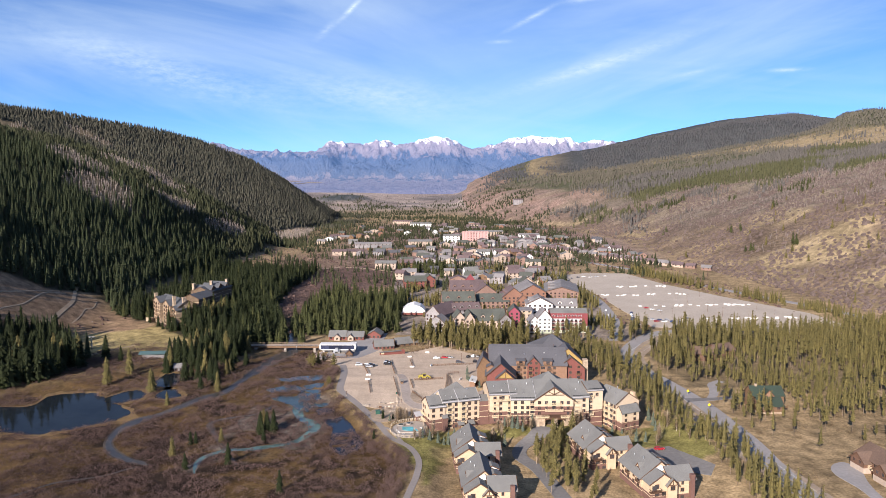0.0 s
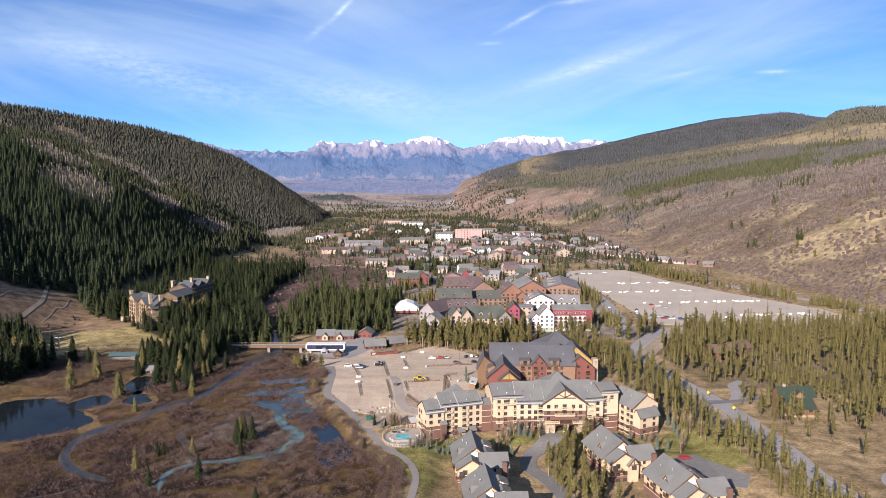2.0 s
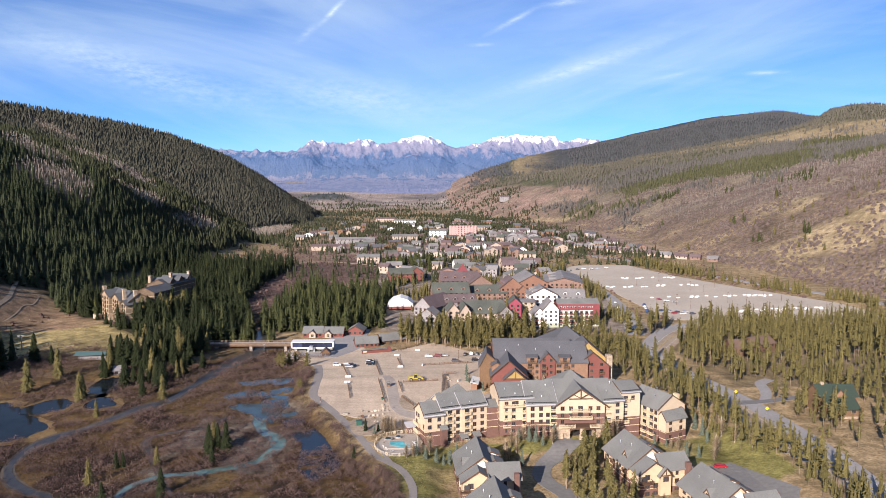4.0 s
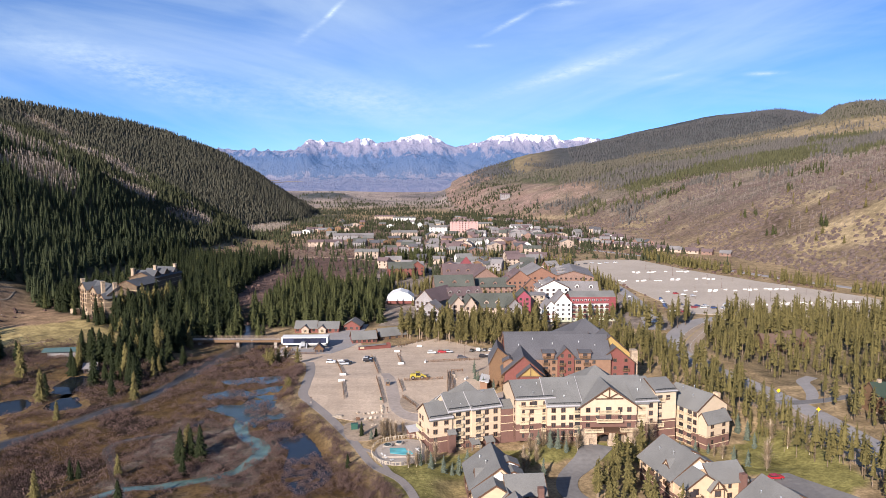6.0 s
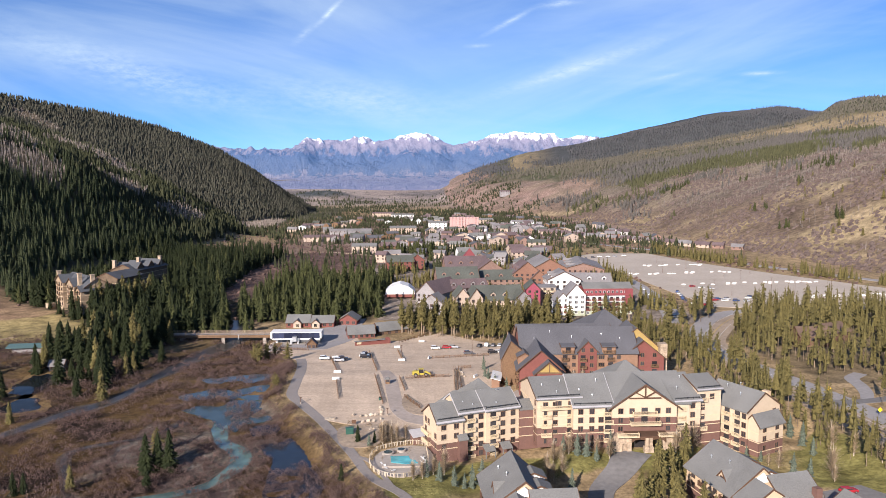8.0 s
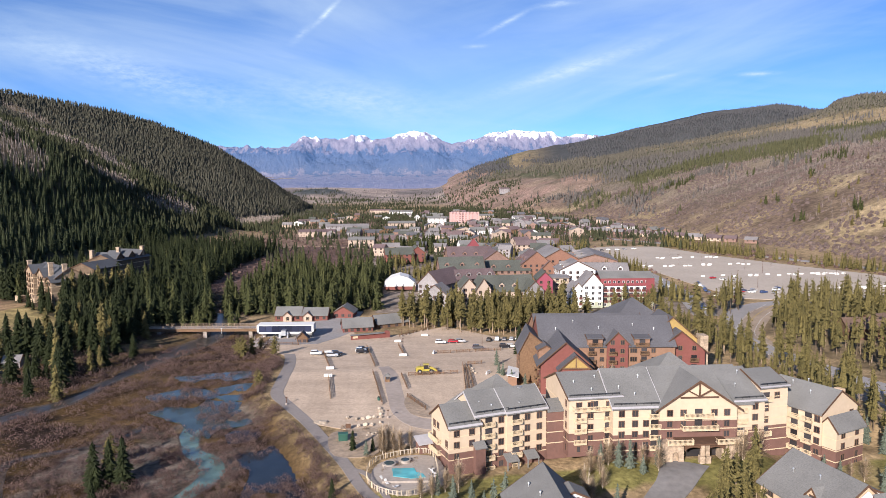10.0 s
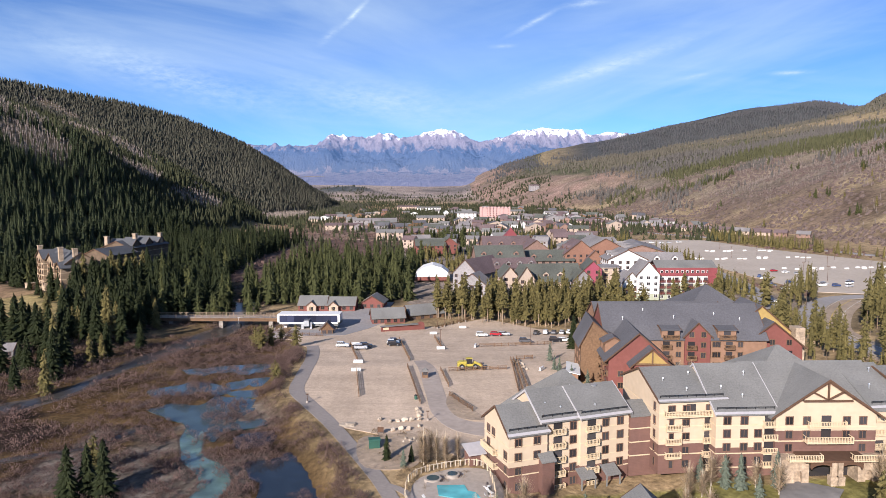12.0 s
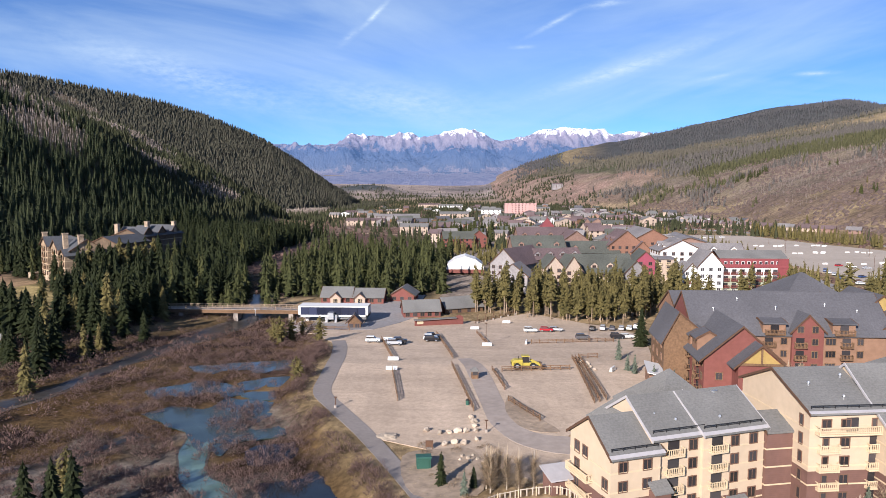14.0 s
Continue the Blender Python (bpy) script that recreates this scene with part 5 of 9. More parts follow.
floor_scrub = grid_places(-330, 330, 560, 2000, 8.0, 19, lambda x, y: 0.6 * ease(0.42, 0.55, fbm(x + 9, y, 50)) * in_view(x, y) * (right_foot(x, y) < 20) * (hills(x, y)[0] < 3) * ~inside(x, y, BIG_LOT) * ~inside(x, y, VILLAGE) * ~inside(x, y, MEADOW))
scatter("bare_brush", floor_scrub, [bare_tree(s + 140, 2.6, 2.7, 8, 0, 1.8, 0.7) for s in range(5)], WILLOW, "purple-brown bare brush on the valley floor", "shrubs", 19, (0.6, 1.4))
slope_scrub = grid_places(330, 1300, 560, 1900, 7.0, 20, lambda x, y: (0.12 + 0.85 * ease(0.44, 0.52, fbm(x + 90, y, 60))) * in_view(x, y) * (right_foot(x, y) > 0) * (right_foot(x, y) < 480))
scatter("bare_brush", slope_scrub, [bare_tree(s + 150, 3.0, 3.6, 6, 0, 1.6, 0.9) for s in range(5)], BRUSH, "low bare brush over the dry slope", "shrubs", 20, (0.6, 1.4))

scatter("village_trees", grid_places(-40, 165, 560, 1010, 5.5, 21, village_trees), mid_tree, PINE, "pines and spruces between the village houses", "trees", 21, (0.4, 0.85))
between = grid_places(-330, 330, 780, 2100, 10, 22, lambda x, y: 0.7 * ease(0.40, 0.55, vnoise(x, y, 40)) * (right_foot(x, y) < 30) * (hills(x, y)[0] < 3) * ~inside(x, y, BIG_LOT) * ~near_line(x, y, HIGHWAY, 10))
bare_village = grid_places(-260, 340, 830, 2400, 8.5, 221, lambda x, y: 0.55 * ease(0.38, 0.5, vnoise(x + 70, y, 50)) * (right_foot(x, y) < 40) * (hills(x, y)[0] < 3) * ~inside(x, y, BIG_LOT) * ~near_line(x, y, HIGHWAY, 10))
scatter("bare_village_trees", bare_village, slope_aspen, WILLOW, "leafless brown trees between the far houses", "trees", 221, (0.5, 1.0))
scatter("village_trees", between, far_tree, WOODS, "dark conifers dotted through the far village", "trees", 22, (0.35, 0.8))

bed_brush = grid_places(-38, -11, 334, 362, 2.3, 231, lambda x, y: 0.75 * (x < -12 - 0.3 * (y - 336)) * (x > -34 + 0.1 * (350 - y)) * ~near_line(x, y, FOOTPATH, 3.5) * ~inside(x, y, [(-33, 352), (-14, 352), (-14, 360), (-33, 360)]))
scatter("dry_brush", bed_brush, shrub[:4], BED_BRUSH, "dry tan brush round boulders and cabinet", "shrubs", 231, (0.25, 0.7))
weeds = np.concatenate([grid_places(-18, -7, 370, 394, 0.9, 23, lambda x, y: 0.6 * inside(x, y, [(-15.9, 393.2), (-17.4, 384), (-15.7, 375), (-12.5, 371), (-7.6, 371), (-10.2, 377.5), (-13.5, 386)])),
                        grid_places(-38, -22, 343, 362, 0.9, 24, lambda x, y: 0.6 * inside(x, y, [(-37, 358), (-31, 361.5), (-24.5, 361.5), (-23, 352), (-24, 343.6), (-34, 343.3)])),
                        grid_places(100, 160, 230, 480, 2.2, 25, lambda x, y: 0.6 * near_line(x, y, DRIVEN, 12) * ~near_line(x, y, DRIVEN, 6.4))])
scatter("dry_weeds", weeds, tuft, STRAW, "dry weeds and grass along lane and road", "grass", 25, (0.35, 0.9))

field = [(132, 232), (139, 350), (150, 372), (172, 348), (225, 347), (262, 300), (330, 240)]
field_brush = grid_places(136, 270, 232, 372, 2.6, 241, lambda x, y: inside(x, y, field) * (0.08 + 0.75 * ease(0.44, 0.56, fbm(x + 3, y, 14))) * ~near_line(x, y, MAIN_ROAD, 7.5) * ~inside(x, y, [(160, 238), (200, 238), (200, 296), (158, 296)]) * ~inside(x, y, [(160, 346), (190, 346), (190, 372), (160, 372)]))
tall_brush = np.arange(len(field_brush)) % 5 == 0
scatter("dry_brush", field_brush[tall_brush], shrub[4:], BED_BRUSH, "bare grey-brown brush on the field beside the road", "shrubs", 241, (0.4, 1.1))
scatter("dry_weeds", field_brush[~tall_brush], tuft, STRAW, "dry grass tufts on the field beside the road", "grass", 242, (0.4, 1.1))

far_shrub = [bare_tree(s + 290, 2.0, 2.2, 34, 0, 2.6) for s in range(4)]
corridor = grid_places(-170, -90, 525, 960, 3.4, 26, lambda x, y: 0.8 * near_line(x, y, [(-112, 520), (-124, 560), (-138, 610), (-146, 680), (-148, 740), (-134, 816), (-106, 950)], 15) * ~near_line(x, y, [(-112, 520), (-120, 560)], 5))
scatter("willow_scrub", corridor, far_shrub, WILLOW, "purple-brown willow scrub along the upper river", "shrubs", 26, (0.5, 1.1))

plain_scrub = grid_places(-175, -20, 640, 1030, 4.4, 261, lambda x, y: inside(x, y, FLOOD_PLAIN) * (0.35 + 0.6 * ease(0.4, 0.5, fbm(x, y, 24))))
scatter("willow_scrub", plain_scrub, far_shrub, WILLOW, "purple-brown willow scrub on the upper flood plain", "shrubs", 261, (0.5, 1.1))
ribbon("path", [(-176, 985), (-150, 1008), (-120, 1002), (-80, 972), (-36, 925)], 4, SHOULDER, 0.3, "pale dirt path across the flood plain", "path")

mass = grid_places(-345, -228, 378, 540, 5.0, 28, lambda x, y: 0.95 * inside(x, y, SPRUCE_MASS))
scatter("spruce_wood", mass, near_tree, SPRUCE, "dense dark spruce wood between ski run and pond", "forest", 28, (0.7, 1.5))
pond_side = off_water(grid_places(-345, -150, 300, 495, 3.0, 27, lambda x, y: 0.75 * inside(x, y, POND_SIDE) * ~inside(x, y, SPRUCE_MASS) * (wetness(x, y) < 0.6) * (0.3 + 0.7 * ease(0.4, 0.5, fbm(x, y, 20)))))
scatter("russet_scrub", pond_side[::2], thin_shrub[3:], RUSSET, "low russet shrubs round the beaver pond", "shrubs", 27, (0.4, 1.0))
scatter("willow_scrub", pond_side[1::2], thin_shrub[:3], DARK_WILLOW, "dark bare willows round the beaver pond", "shrubs", 271, (0.5, 1.15))


# ---- buildings: shared pieces ----
BASE = {}


def building(name, x, y, z, label, category, group="", rz=0):
    m = pose(x, y, z, 0, 0, rz)
    ob = empty(name, m, label, category, group)
    BASE[ob.name] = m.inverted()
    return ob


def at(parent, m):
    return BASE[parent.name] @ m


def piece(name, bm, material, parent, m, label=""):
    ob = part(name, bm, material, parent, label)
    ob.matrix_basis = at(parent, m)
    return ob


def prism(bm, prof, a0, a1, axis):
    """A solid of profile prof (across, up) from a0 to a1 along the axis."""
    put = (lambda p, q, a: (a, p, q)) if axis == "x" else (lambda p, q, a: (p, a, q))
    a = [bm.verts.new(put(p, q, a0)) for p, q in prof]
    b = [bm.verts.new(put(p, q, a1)) for p, q in prof]
    bm.faces.new(a)
    bm.faces.new(b[::-1])
    for i in range(len(a)):
        j = (i + 1) % len(a)
        bm.faces.new((a[i], b[i], b[j], a[j]))
    bmesh.ops.recalc_face_normals(bm, faces=bm.faces)
    return bm


MESHES = {}


def window_meshes(w, h, trim, key, split=1):
    k = ("window", round(w, 2), round(h, 2), key, split)
    if k not in MESHES:
        bm, c = bmesh.new(), 0.14
        for x0, x1, z0, z1 in ((-w / 2 - c, -w / 2, -h / 2 - c, h / 2 + c), (w / 2, w / 2 + c, -h / 2 - c, h / 2 + c), (-w / 2, w / 2, h / 2, h / 2 + c), (-w / 2, w / 2, -h / 2 - c, -h / 2)):
            box(bm, x0, x1, -0.10, 0.05, z0, z1)
        for i in range(split):
            x = -w / 2 + w * (i + 1) / (split + 1)
            box(bm, x - 0.04, x + 0.04, -0.07, 0.03, -h / 2, h / 2)
        frame_me = mesh_of("window", bm, trim)
        pane_me = mesh_of("pane", box(bmesh.new(), -w / 2, w / 2, -0.03, 0.04, -h / 2, h / 2), PANE)
        MESHES[k] = (frame_me, pane_me)
    return MESHES[k]


def window(parent, m, w=1.3, h=1.4, trim=None, key="pale", split=1):
    """A framed window on the face that m gives (outwards is -y)."""
    a, b = window_meshes(w, h, trim or BRONZE, key, split)
    ob = shared("window", a, parent, at(parent, m))
    shared("pane", b, ob)
    return ob


def lattice(bm, us, vs, hole, where, out):
    """A pierced panel in one piece: a grid of cells without the holes, given thickness."""
    front = {(i, j): bm.verts.new(where(u, v)) for i, u in enumerate(us) for j, v in enumerate(vs)}
    back = {k: bm.verts.new(p.co + Vector(out)) for k, p in front.items()}
    solid = {(i, j) for i in range(len(us) - 1) for j in range(len(vs) - 1) if not hole(i, j)}
    for i, j in solid:
        ring = [(i, j), (i + 1, j), (i + 1, j + 1), (i, j + 1)]
        bm.faces.new([front[q] for q in ring])
        bm.faces.new([back[q] for q in reversed(ring)])
        for a, b, other in ((0, 1, (i, j - 1)), (1, 2, (i + 1, j)), (2, 3, (i, j + 1)), (3, 0, (i - 1, j))):
            if other not in solid:
                bm.faces.new([front[ring[b]], front[ring[a]], back[ring[a]], back[ring[b]]])
    bmesh.ops.delete(bm, geom=[v for v in bm.verts if not v.link_faces], context="VERTS")


def balcony(parent, m, w=2.6, deep=1.1, mat=None, key="pale", door=True):
    """A balcony with slab, posts, rails and balusters, and its glazed door."""
    k = ("balcony", round(w, 2), round(deep, 2), key)
    if k not in MESHES:
        bm = bmesh.new()
        n = max(4, int(w / 0.3))
        xs = [-w / 2]
        for i in range(n):
            c = -w / 2 + w * (i + 0.5) / n
            xs += [c - 0.05, c + 0.05]
        lattice(bm, [*xs, w / 2], [0.0, 0.12, 0.24, 0.98, 1.10], lambda a, b: b in (0, 2) and a % 2 == 0, lambda u, v: (u, -deep + 0.05, v), (0, 0.08, 0))
        for q in (-w / 2, w / 2):
            lattice(bm, [-deep, -deep + 0.1, -deep * 0.5 - 0.05, -deep * 0.5 + 0.05, 0.0], [0.0, 0.12, 0.24, 0.98, 1.10], lambda a, b: b in (0, 2) and a % 2 == 1, lambda u, v: (q, u, v), (-0.08 if q > 0 else 0.08, 0, 0))
        MESHES[k + ("slab",)] = mesh_of("balcony_slab", box(bmesh.new(), -w / 2, w / 2, -deep, 0.1, -0.22, 0.0), mat or TRIM)
        MESHES[k] = mesh_of("railing", bm, mat or TRIM)
        MESHES[k + ("door",)] = mesh_of("patio_door", box(bmesh.new(), -min(w / 2 - 0.3, 0.95), min(w / 2 - 0.3, 0.95), -0.06, 0.05, 0.02, 2.1), PANE)
    ob = shared("balcony", MESHES[k + ("slab",)], parent, at(parent, m))
    shared("railing", MESHES[k], ob)
    if door:
        shared("patio_door", MESHES[k + ("door",)], ob)
    return ob


def side(m, which, w, d):
    """The pose of a face of a block: front, left, right or back, with x running along the face as seen from outside."""
    if which == "front":
        return m
    if which == "left":
        return m @ pose(0, d, 0, 0, 0, -90)
    if which == "right":
        return m @ pose(w, 0, 0, 0, 0, 90)
    return m @ pose(w, d, 0, 0, 0, 180)


def wing(parent, m, w, d, z0, eave, ridge, axis="x", split=None, low=None, up=None, roof=None, over=0.7, thick=0.32, storey=2.8, flash=None, belts=True, hip=0.0, ridge_at=0.5, back_eave=None, boards=True, barge=None):
    """One block of a building with walls, belt boards and a pitched roof. m: the pose of its front left corner; x runs along the front."""
    up, low, roof = up or CREAM, low or BROWN, roof or SHINGLE
    back_eave = eave if back_eave is None else back_eave
    split = z0 if split is None else split
    if split > z0:
        piece("lower_wall", box(bmesh.new(), 0, w, 0, d, z0, split), low, parent, m)
    span = d if axis == "x" else w
    r = span * ridge_at
    prof = [(0, split), (span, split), (span, back_eave), (r, ridge), (0, eave)]
    if hip:
        prof = [(0, split), (span, split), (span, back_eave), (0, eave)]
    piece("wall", prism(bmesh.new(), prof, 0, w if axis == "x" else d, axis), up, parent, m)
    if belts:
        z = eave - storey + 0.25
        while z > z0 + 1.5:
            bm = bmesh.new()
            box(bm, -0.06, w + 0.06, -0.06, 0.10, z - 0.11, z + 0.11)
            box(bm, -0.06, 0.10, 0.10, d + 0.06, z - 0.11, z + 0.11)
            box(bm, w - 0.10, w + 0.06, 0.10, d + 0.06, z - 0.11, z + 0.11)
            piece("belt_board", bm, TRIM, parent, m)
            z -= storey
    g = over * 0.6
    long = w if axis == "x" else d
    s1, s2 = (ridge - eave) / max(r, 0.1), (ridge - back_eave) / max(span - r, 0.1)

    def place(a, p, q):
        return (a, p, q) if axis == "x" else (p, a, q)

    if hip:
        h = min(hip, long * 0.49)
        c = [place(-g, -over, eave - over * s1), place(long + g, -over, eave - over * s1), place(long + g, span + over, back_eave - over * s2), place(-g, span + over, back_eave - over * s2)]
        t0, t1 = place(h, r, ridge), place(long - h, r, ridge)
        bm = bmesh.new()
        for quad in ((c[0], c[1], t1, t0), (c[2], c[3], t0, t1), (c[3], c[0], t0), (c[1], c[2], t1)):
            slab(bm, [Vector(q) + Vector((0, 0, thick)) for q in quad], thick)
        ob = piece("roof", bm, roof, parent, m)
    else:
        bm = bmesh.new()
        slab(bm, [place(-g, -over, eave - over * s1 + thick), place(long + g, -over, eave - over * s1 + thick), place(long + g, r, ridge + thick), place(-g, r, ridge + thick)], thick)
        slab(bm, [place(-g, span + over, back_eave - over * s2 + thick), place(long + g, span + over, back_eave - over * s2 + thick), place(long + g, r, ridge + thick), place(-g, r, ridge + thick)], thick)
        ob = piece("roof", bm, roof, parent, m)
        for a in (-g - 0.05, long + g - 0.10) if boards else ():
            bm = bmesh.new()
            for p0, q0, p1, q1 in ((-over, eave - over * s1, r, ridge), (span + over, back_eave - over * s2, r, ridge)):
                slab(bm, [place(a, p0, q0 + thick + 0.03), place(a + 0.15, p0, q0 + thick + 0.03), place(a + 0.15, p1, q1 + thick + 0.03), place(a, p1, q1 + thick + 0.03)], thick + 0.12)
            piece("barge_board", bm, barge or DARK_TRIM, parent, m)
    if flash and axis == "x":
        bm = bmesh.new()
        e = 0.5
        slab(bm, [(-g, -over - 0.02, eave - over * s1 + thick + 0.04), (long + g, -over - 0.02, eave - over * s1 + thick + 0.04), (long + g, -over + e, eave - (over - e) * s1 + thick + 0.04), (-g, -over + e, eave - (over - e) * s1 + thick + 0.04)], 0.05)
        piece("eave_flashing", bm, flash, parent, m)
        bm = bmesh.new()
        y, z = -over + e + 0.5, eave - (over - e - 0.5) * s1 + thick
        for k in (0.20, 0.42):
            box(bm, 0.2, long - 0.2, y - 0.05, y + 0.05, z + k, z + k + 0.07)
        for i in range(max(2, int(long / 1.6))):
            x = 0.3 + (long - 0.6) * i / max(1, int(long / 1.6) - 1)
            box(bm, x - 0.04, x + 0.04, y - 0.04, y + 0.04, z - 0.1, z + 0.48)
        piece("snow_guard", bm, BLACK, parent, m)
    return ob


def openings(parent, m, cols, rows, kinds, w=1.3, h=1.45, trim=None, key="pale", bal=None):
    """Windows (w), wide windows (W), balconies (b) or nothing (.) in a grid of columns x and row heights z; kinds: a string for each row."""
    for z, row in zip(rows, kinds):
        for x, k in zip(cols, row):
            if k == "w":
                window(parent, m @ pose(x, 0, z), w, h, trim, key)
            elif k == "W":
                window(parent, m @ pose(x, 0, z), w * 1.7, h, trim, key, 2)
            elif k == "s":
                window(parent, m @ pose(x, 0, z), w * 0.6, h, trim, key, 0)
            elif k == "b":
                balcony(parent, m @ pose(x, 0, z - 1.15), 2.8, 0.9, bal or trim, key)
            elif k == "B":
                balcony(parent, m @ pose(x, 0, z - 1.15), 6.4, 1.4, bal or trim, key)


FLASH = surface("pale_eave_metal", (0.40, 0.38, 0.39), rough=0.5, amount=0.08, bump=0.0)


def vent_mesh():
    if "vent" not in MESHES:
        bm = bmesh.new()
        bmesh.ops.create_cone(bm, cap_ends=True, segments=8, radius1=0.14, radius2=0.14, depth=0.9, matrix=pose(0, 0, 0.45))
        bmesh.ops.create_cone(bm, cap_ends=True, segments=8, radius1=0.24, radius2=0.16, depth=0.25, matrix=pose(0, 0, 0.95))
        MESHES["vent"] = mesh_of("vent_pipe", bm, METAL)
    return MESHES["vent"]


def vents(parent, m, spots):
    for x, y, z in spots:
        shared("vent_pipe", vent_mesh(), parent, at(parent, m @ pose(x, y, z)))


# ---- the cream and brown lodge ----
def lodge():
    L = building("lodge", 40, 345, -1, "large cream and brown lodge with grey shingle roofs and balconies", "hotel")
    # left wing, stepped
    m = pose(-5.6, 334.6, 0, 0, 0, 20)
    wing(L, m, 8.2, 11.6, -3.2, 9.2, 13.0, split=2.7, flash=FLASH)
    rows = [7.4, 4.6, 1.8, -1.2]
    openings(L, m, [2.0, 6.0], rows, ["ww", "ww", "w.", "w."])
    lf = side(m, "left", 8.2, 11.6)
    openings(L, lf, [2.2, 4.6, 10.2], rows, ["ww.", "w.w", "w.w", "..w"], h=1.7)
    for z in rows[1:3]:
        balcony(L, lf @ pose(3.6, 0, z - 1.0), 6.2, 1.1, TRIM, "pale", False)
    bay = m @ pose(6.4, -1.6, 0)
    piece("bay", box(bmesh.new(), 0, 2.6, 0, 2.0, -3.2, 3.6), BROWN, L, bay)
    bm = bmesh.new()
    slab(bm, [(-0.3, -0.3, 3.7), (2.9, -0.3, 3.7), (2.9, 1.7, 4.9), (-0.3, 1.7, 4.9)], 0.25)
    piece("bay_roof", bm, SHINGLE, L, bay)
    m2 = m @ pose(7.2, 0.6, 0)
    wing(L, m2, 9.4, 13.0, -3.2, 10.9, 15.0, split=0.9, flash=FLASH, barge=FLASH)
    rows2 = [9.2, 6.4, 3.6, 0.8, -1.9]
    openings(L, m2, [3.6, 7.0], rows2, ["bw"] * 5)
    m3 = m @ pose(15.6, 0.0, 0)
    wing(L, m3, 11.0, 13.6, -3.2, 10.9, 15.0, split=0.9, flash=FLASH, barge=FLASH)
    openings(L, m3, [2.4, 5.6, 9.0], rows2, ["bww"] * 4 + ["b.."])
    wing(L, m @ pose(13.5, 8, 0), 12, 12, 6, 11.0, 16.4, roof=SHINGLE, hip=5.8, belts=False)
    wing(L, m @ pose(5.5, 7, 0), 9, 8, 6, 10.2, 14.4, roof=SHINGLE, hip=3.9, belts=False)
    vents(L, m2, [(2.5, 3.4, 12.3), (5.2, 1.9, 11.7), (8.6, 5.6, 13.2), (3.2, 5.6, 13.0)])
    vents(L, m3, [(4.2, 1.8, 11.6), (6.6, 4.0, 12.4), (3.0, 5.4, 12.9), (9.0, 5.0, 12.8)])
    bm = bmesh.new()
    bmesh.ops.create_cone(bm, cap_ends=True, segments=14, radius1=0.55, radius2=0.7, depth=0.9, matrix=m3 @ pose(6.6, 6.4, 14.6))
    piece("roof_fan", bm, METAL, L, pose(0, 0, 0))
    bm = box(bmesh.new(), -0.6, 0.6, -0.5, 0.5, 0, 0.35, m2 @ pose(1.6, 3.6, 12.3, 18))
    piece("skylight", bm, BLACK, L, pose(0, 0, 0))
    # recessed brown link
    link = pose(19.6, 343.2, 0, 0, 0, 12)
    wing(L, link, 6.0, 9, -2.5, 9.9, 11.6, split=9.8, belts=True, over=0.3, up=BROWN)
    # tall left part of the centre
    c = pose(24.4, 340.2, 0, 0, 0, 7)
    wing(L, c, 13.6, 19, -0.8, 14.1, 18.0, split=5.2, flash=FLASH, ridge_at=0.52)
    lc = side(c, "left", 13.6, 19)
    openings(L, lc, [17.0], [12.4, 9.6, 6.8, 4.0, 1.2], ["s"] * 5, h=1.6)
    rows3 = [12.2, 9.4, 6.6, 3.8, 1.1]
    openings(L, c, [2.6, 5.6, 10.4], rows3, [".w.", "swb", "swb", "swb", "swb"])
    balcony(L, c @ pose(6.6, 0, 11.1), 11.6, 1.3)
    openings(L, c, [2.6, 10.4], rows3[:1], ["ww"])
    for z in rows3[1:4]:
        balcony(L, c @ pose(2.9, 0, z - 1.2), 3.2, 0.8, door=False)
    vents(L, c, [(3.0, 5.4, 16.1), (6.6, 2.2, 14.9), (9.2, 7.0, 16.8)])
    # stepped middle left
    e = pose(35.0, 338.6, 0, 0, 0, 3)
    wing(L, e, 12.0, 20, -0.8, 12.2, 18.9, split=5.2, flash=FLASH, ridge_at=0.55, barge=FLASH)
    openings(L, e, [2.2, 5.6, 8.4], [10.6, 8.0, 5.3, 2.6, 0.8], ["ww.", "www", "www", "www", ".w."])
    openings(L, e, [10.6], [10.6, 8.0, 5.3, 2.6], ["b", "b", "b", "b"])
    vents(L, e, [(3.0, 5.0, 15.2), (6.5, 3.0, 14.0), (9.0, 8.0, 17.2)])
    # main front gable with timber truss
    f = pose(46.5, 338.4, 0, 0, 0, 1)
    wing(L, f, 19.6, 13, -0.8, 12.0, 18.7, axis="y", split=8.7, over=1.3)
    wing(L, pose(44.6, 339.8, 0, 0, 0, 2), 26, 23, 6, 12.4, 18.9, belts=False, ridge_at=0.5, barge=SHINGLE)
    openings(L, f, [2.6, 6.0, 9.8, 13.8, 17.0], [10.7, 7.9], ["ww.ww", "ww.ww"])
    balcony(L, f @ pose(9.8, 0, 9.6), 7.4, 0.9)
    balcony(L, f @ pose(9.8, 0, 6.9), 9.0, 1.9)
    bm = bmesh.new()

    def beam(x0, z0, x1, z1, t=0.30):
        v, u = Vector((x1 - x0, 0, z1 - z0)), 0
        mid, a = Vector(((x0 + x1) / 2, -0.42, (z0 + z1) / 2)), math.atan2(z1 - z0, x1 - x0)
        box(bm, -v.length / 2, v.length / 2, -0.16, 0.16, -t / 2, t / 2, Matrix.Translation(mid) @ Matrix.Rotation(-a, 4, "Y"))

    beam(5.0, 14.7, 14.6, 14.7)
    beam(9.8, 14.7, 9.8, 18.2)
    beam(9.8, 14.9, 6.6, 16.6)
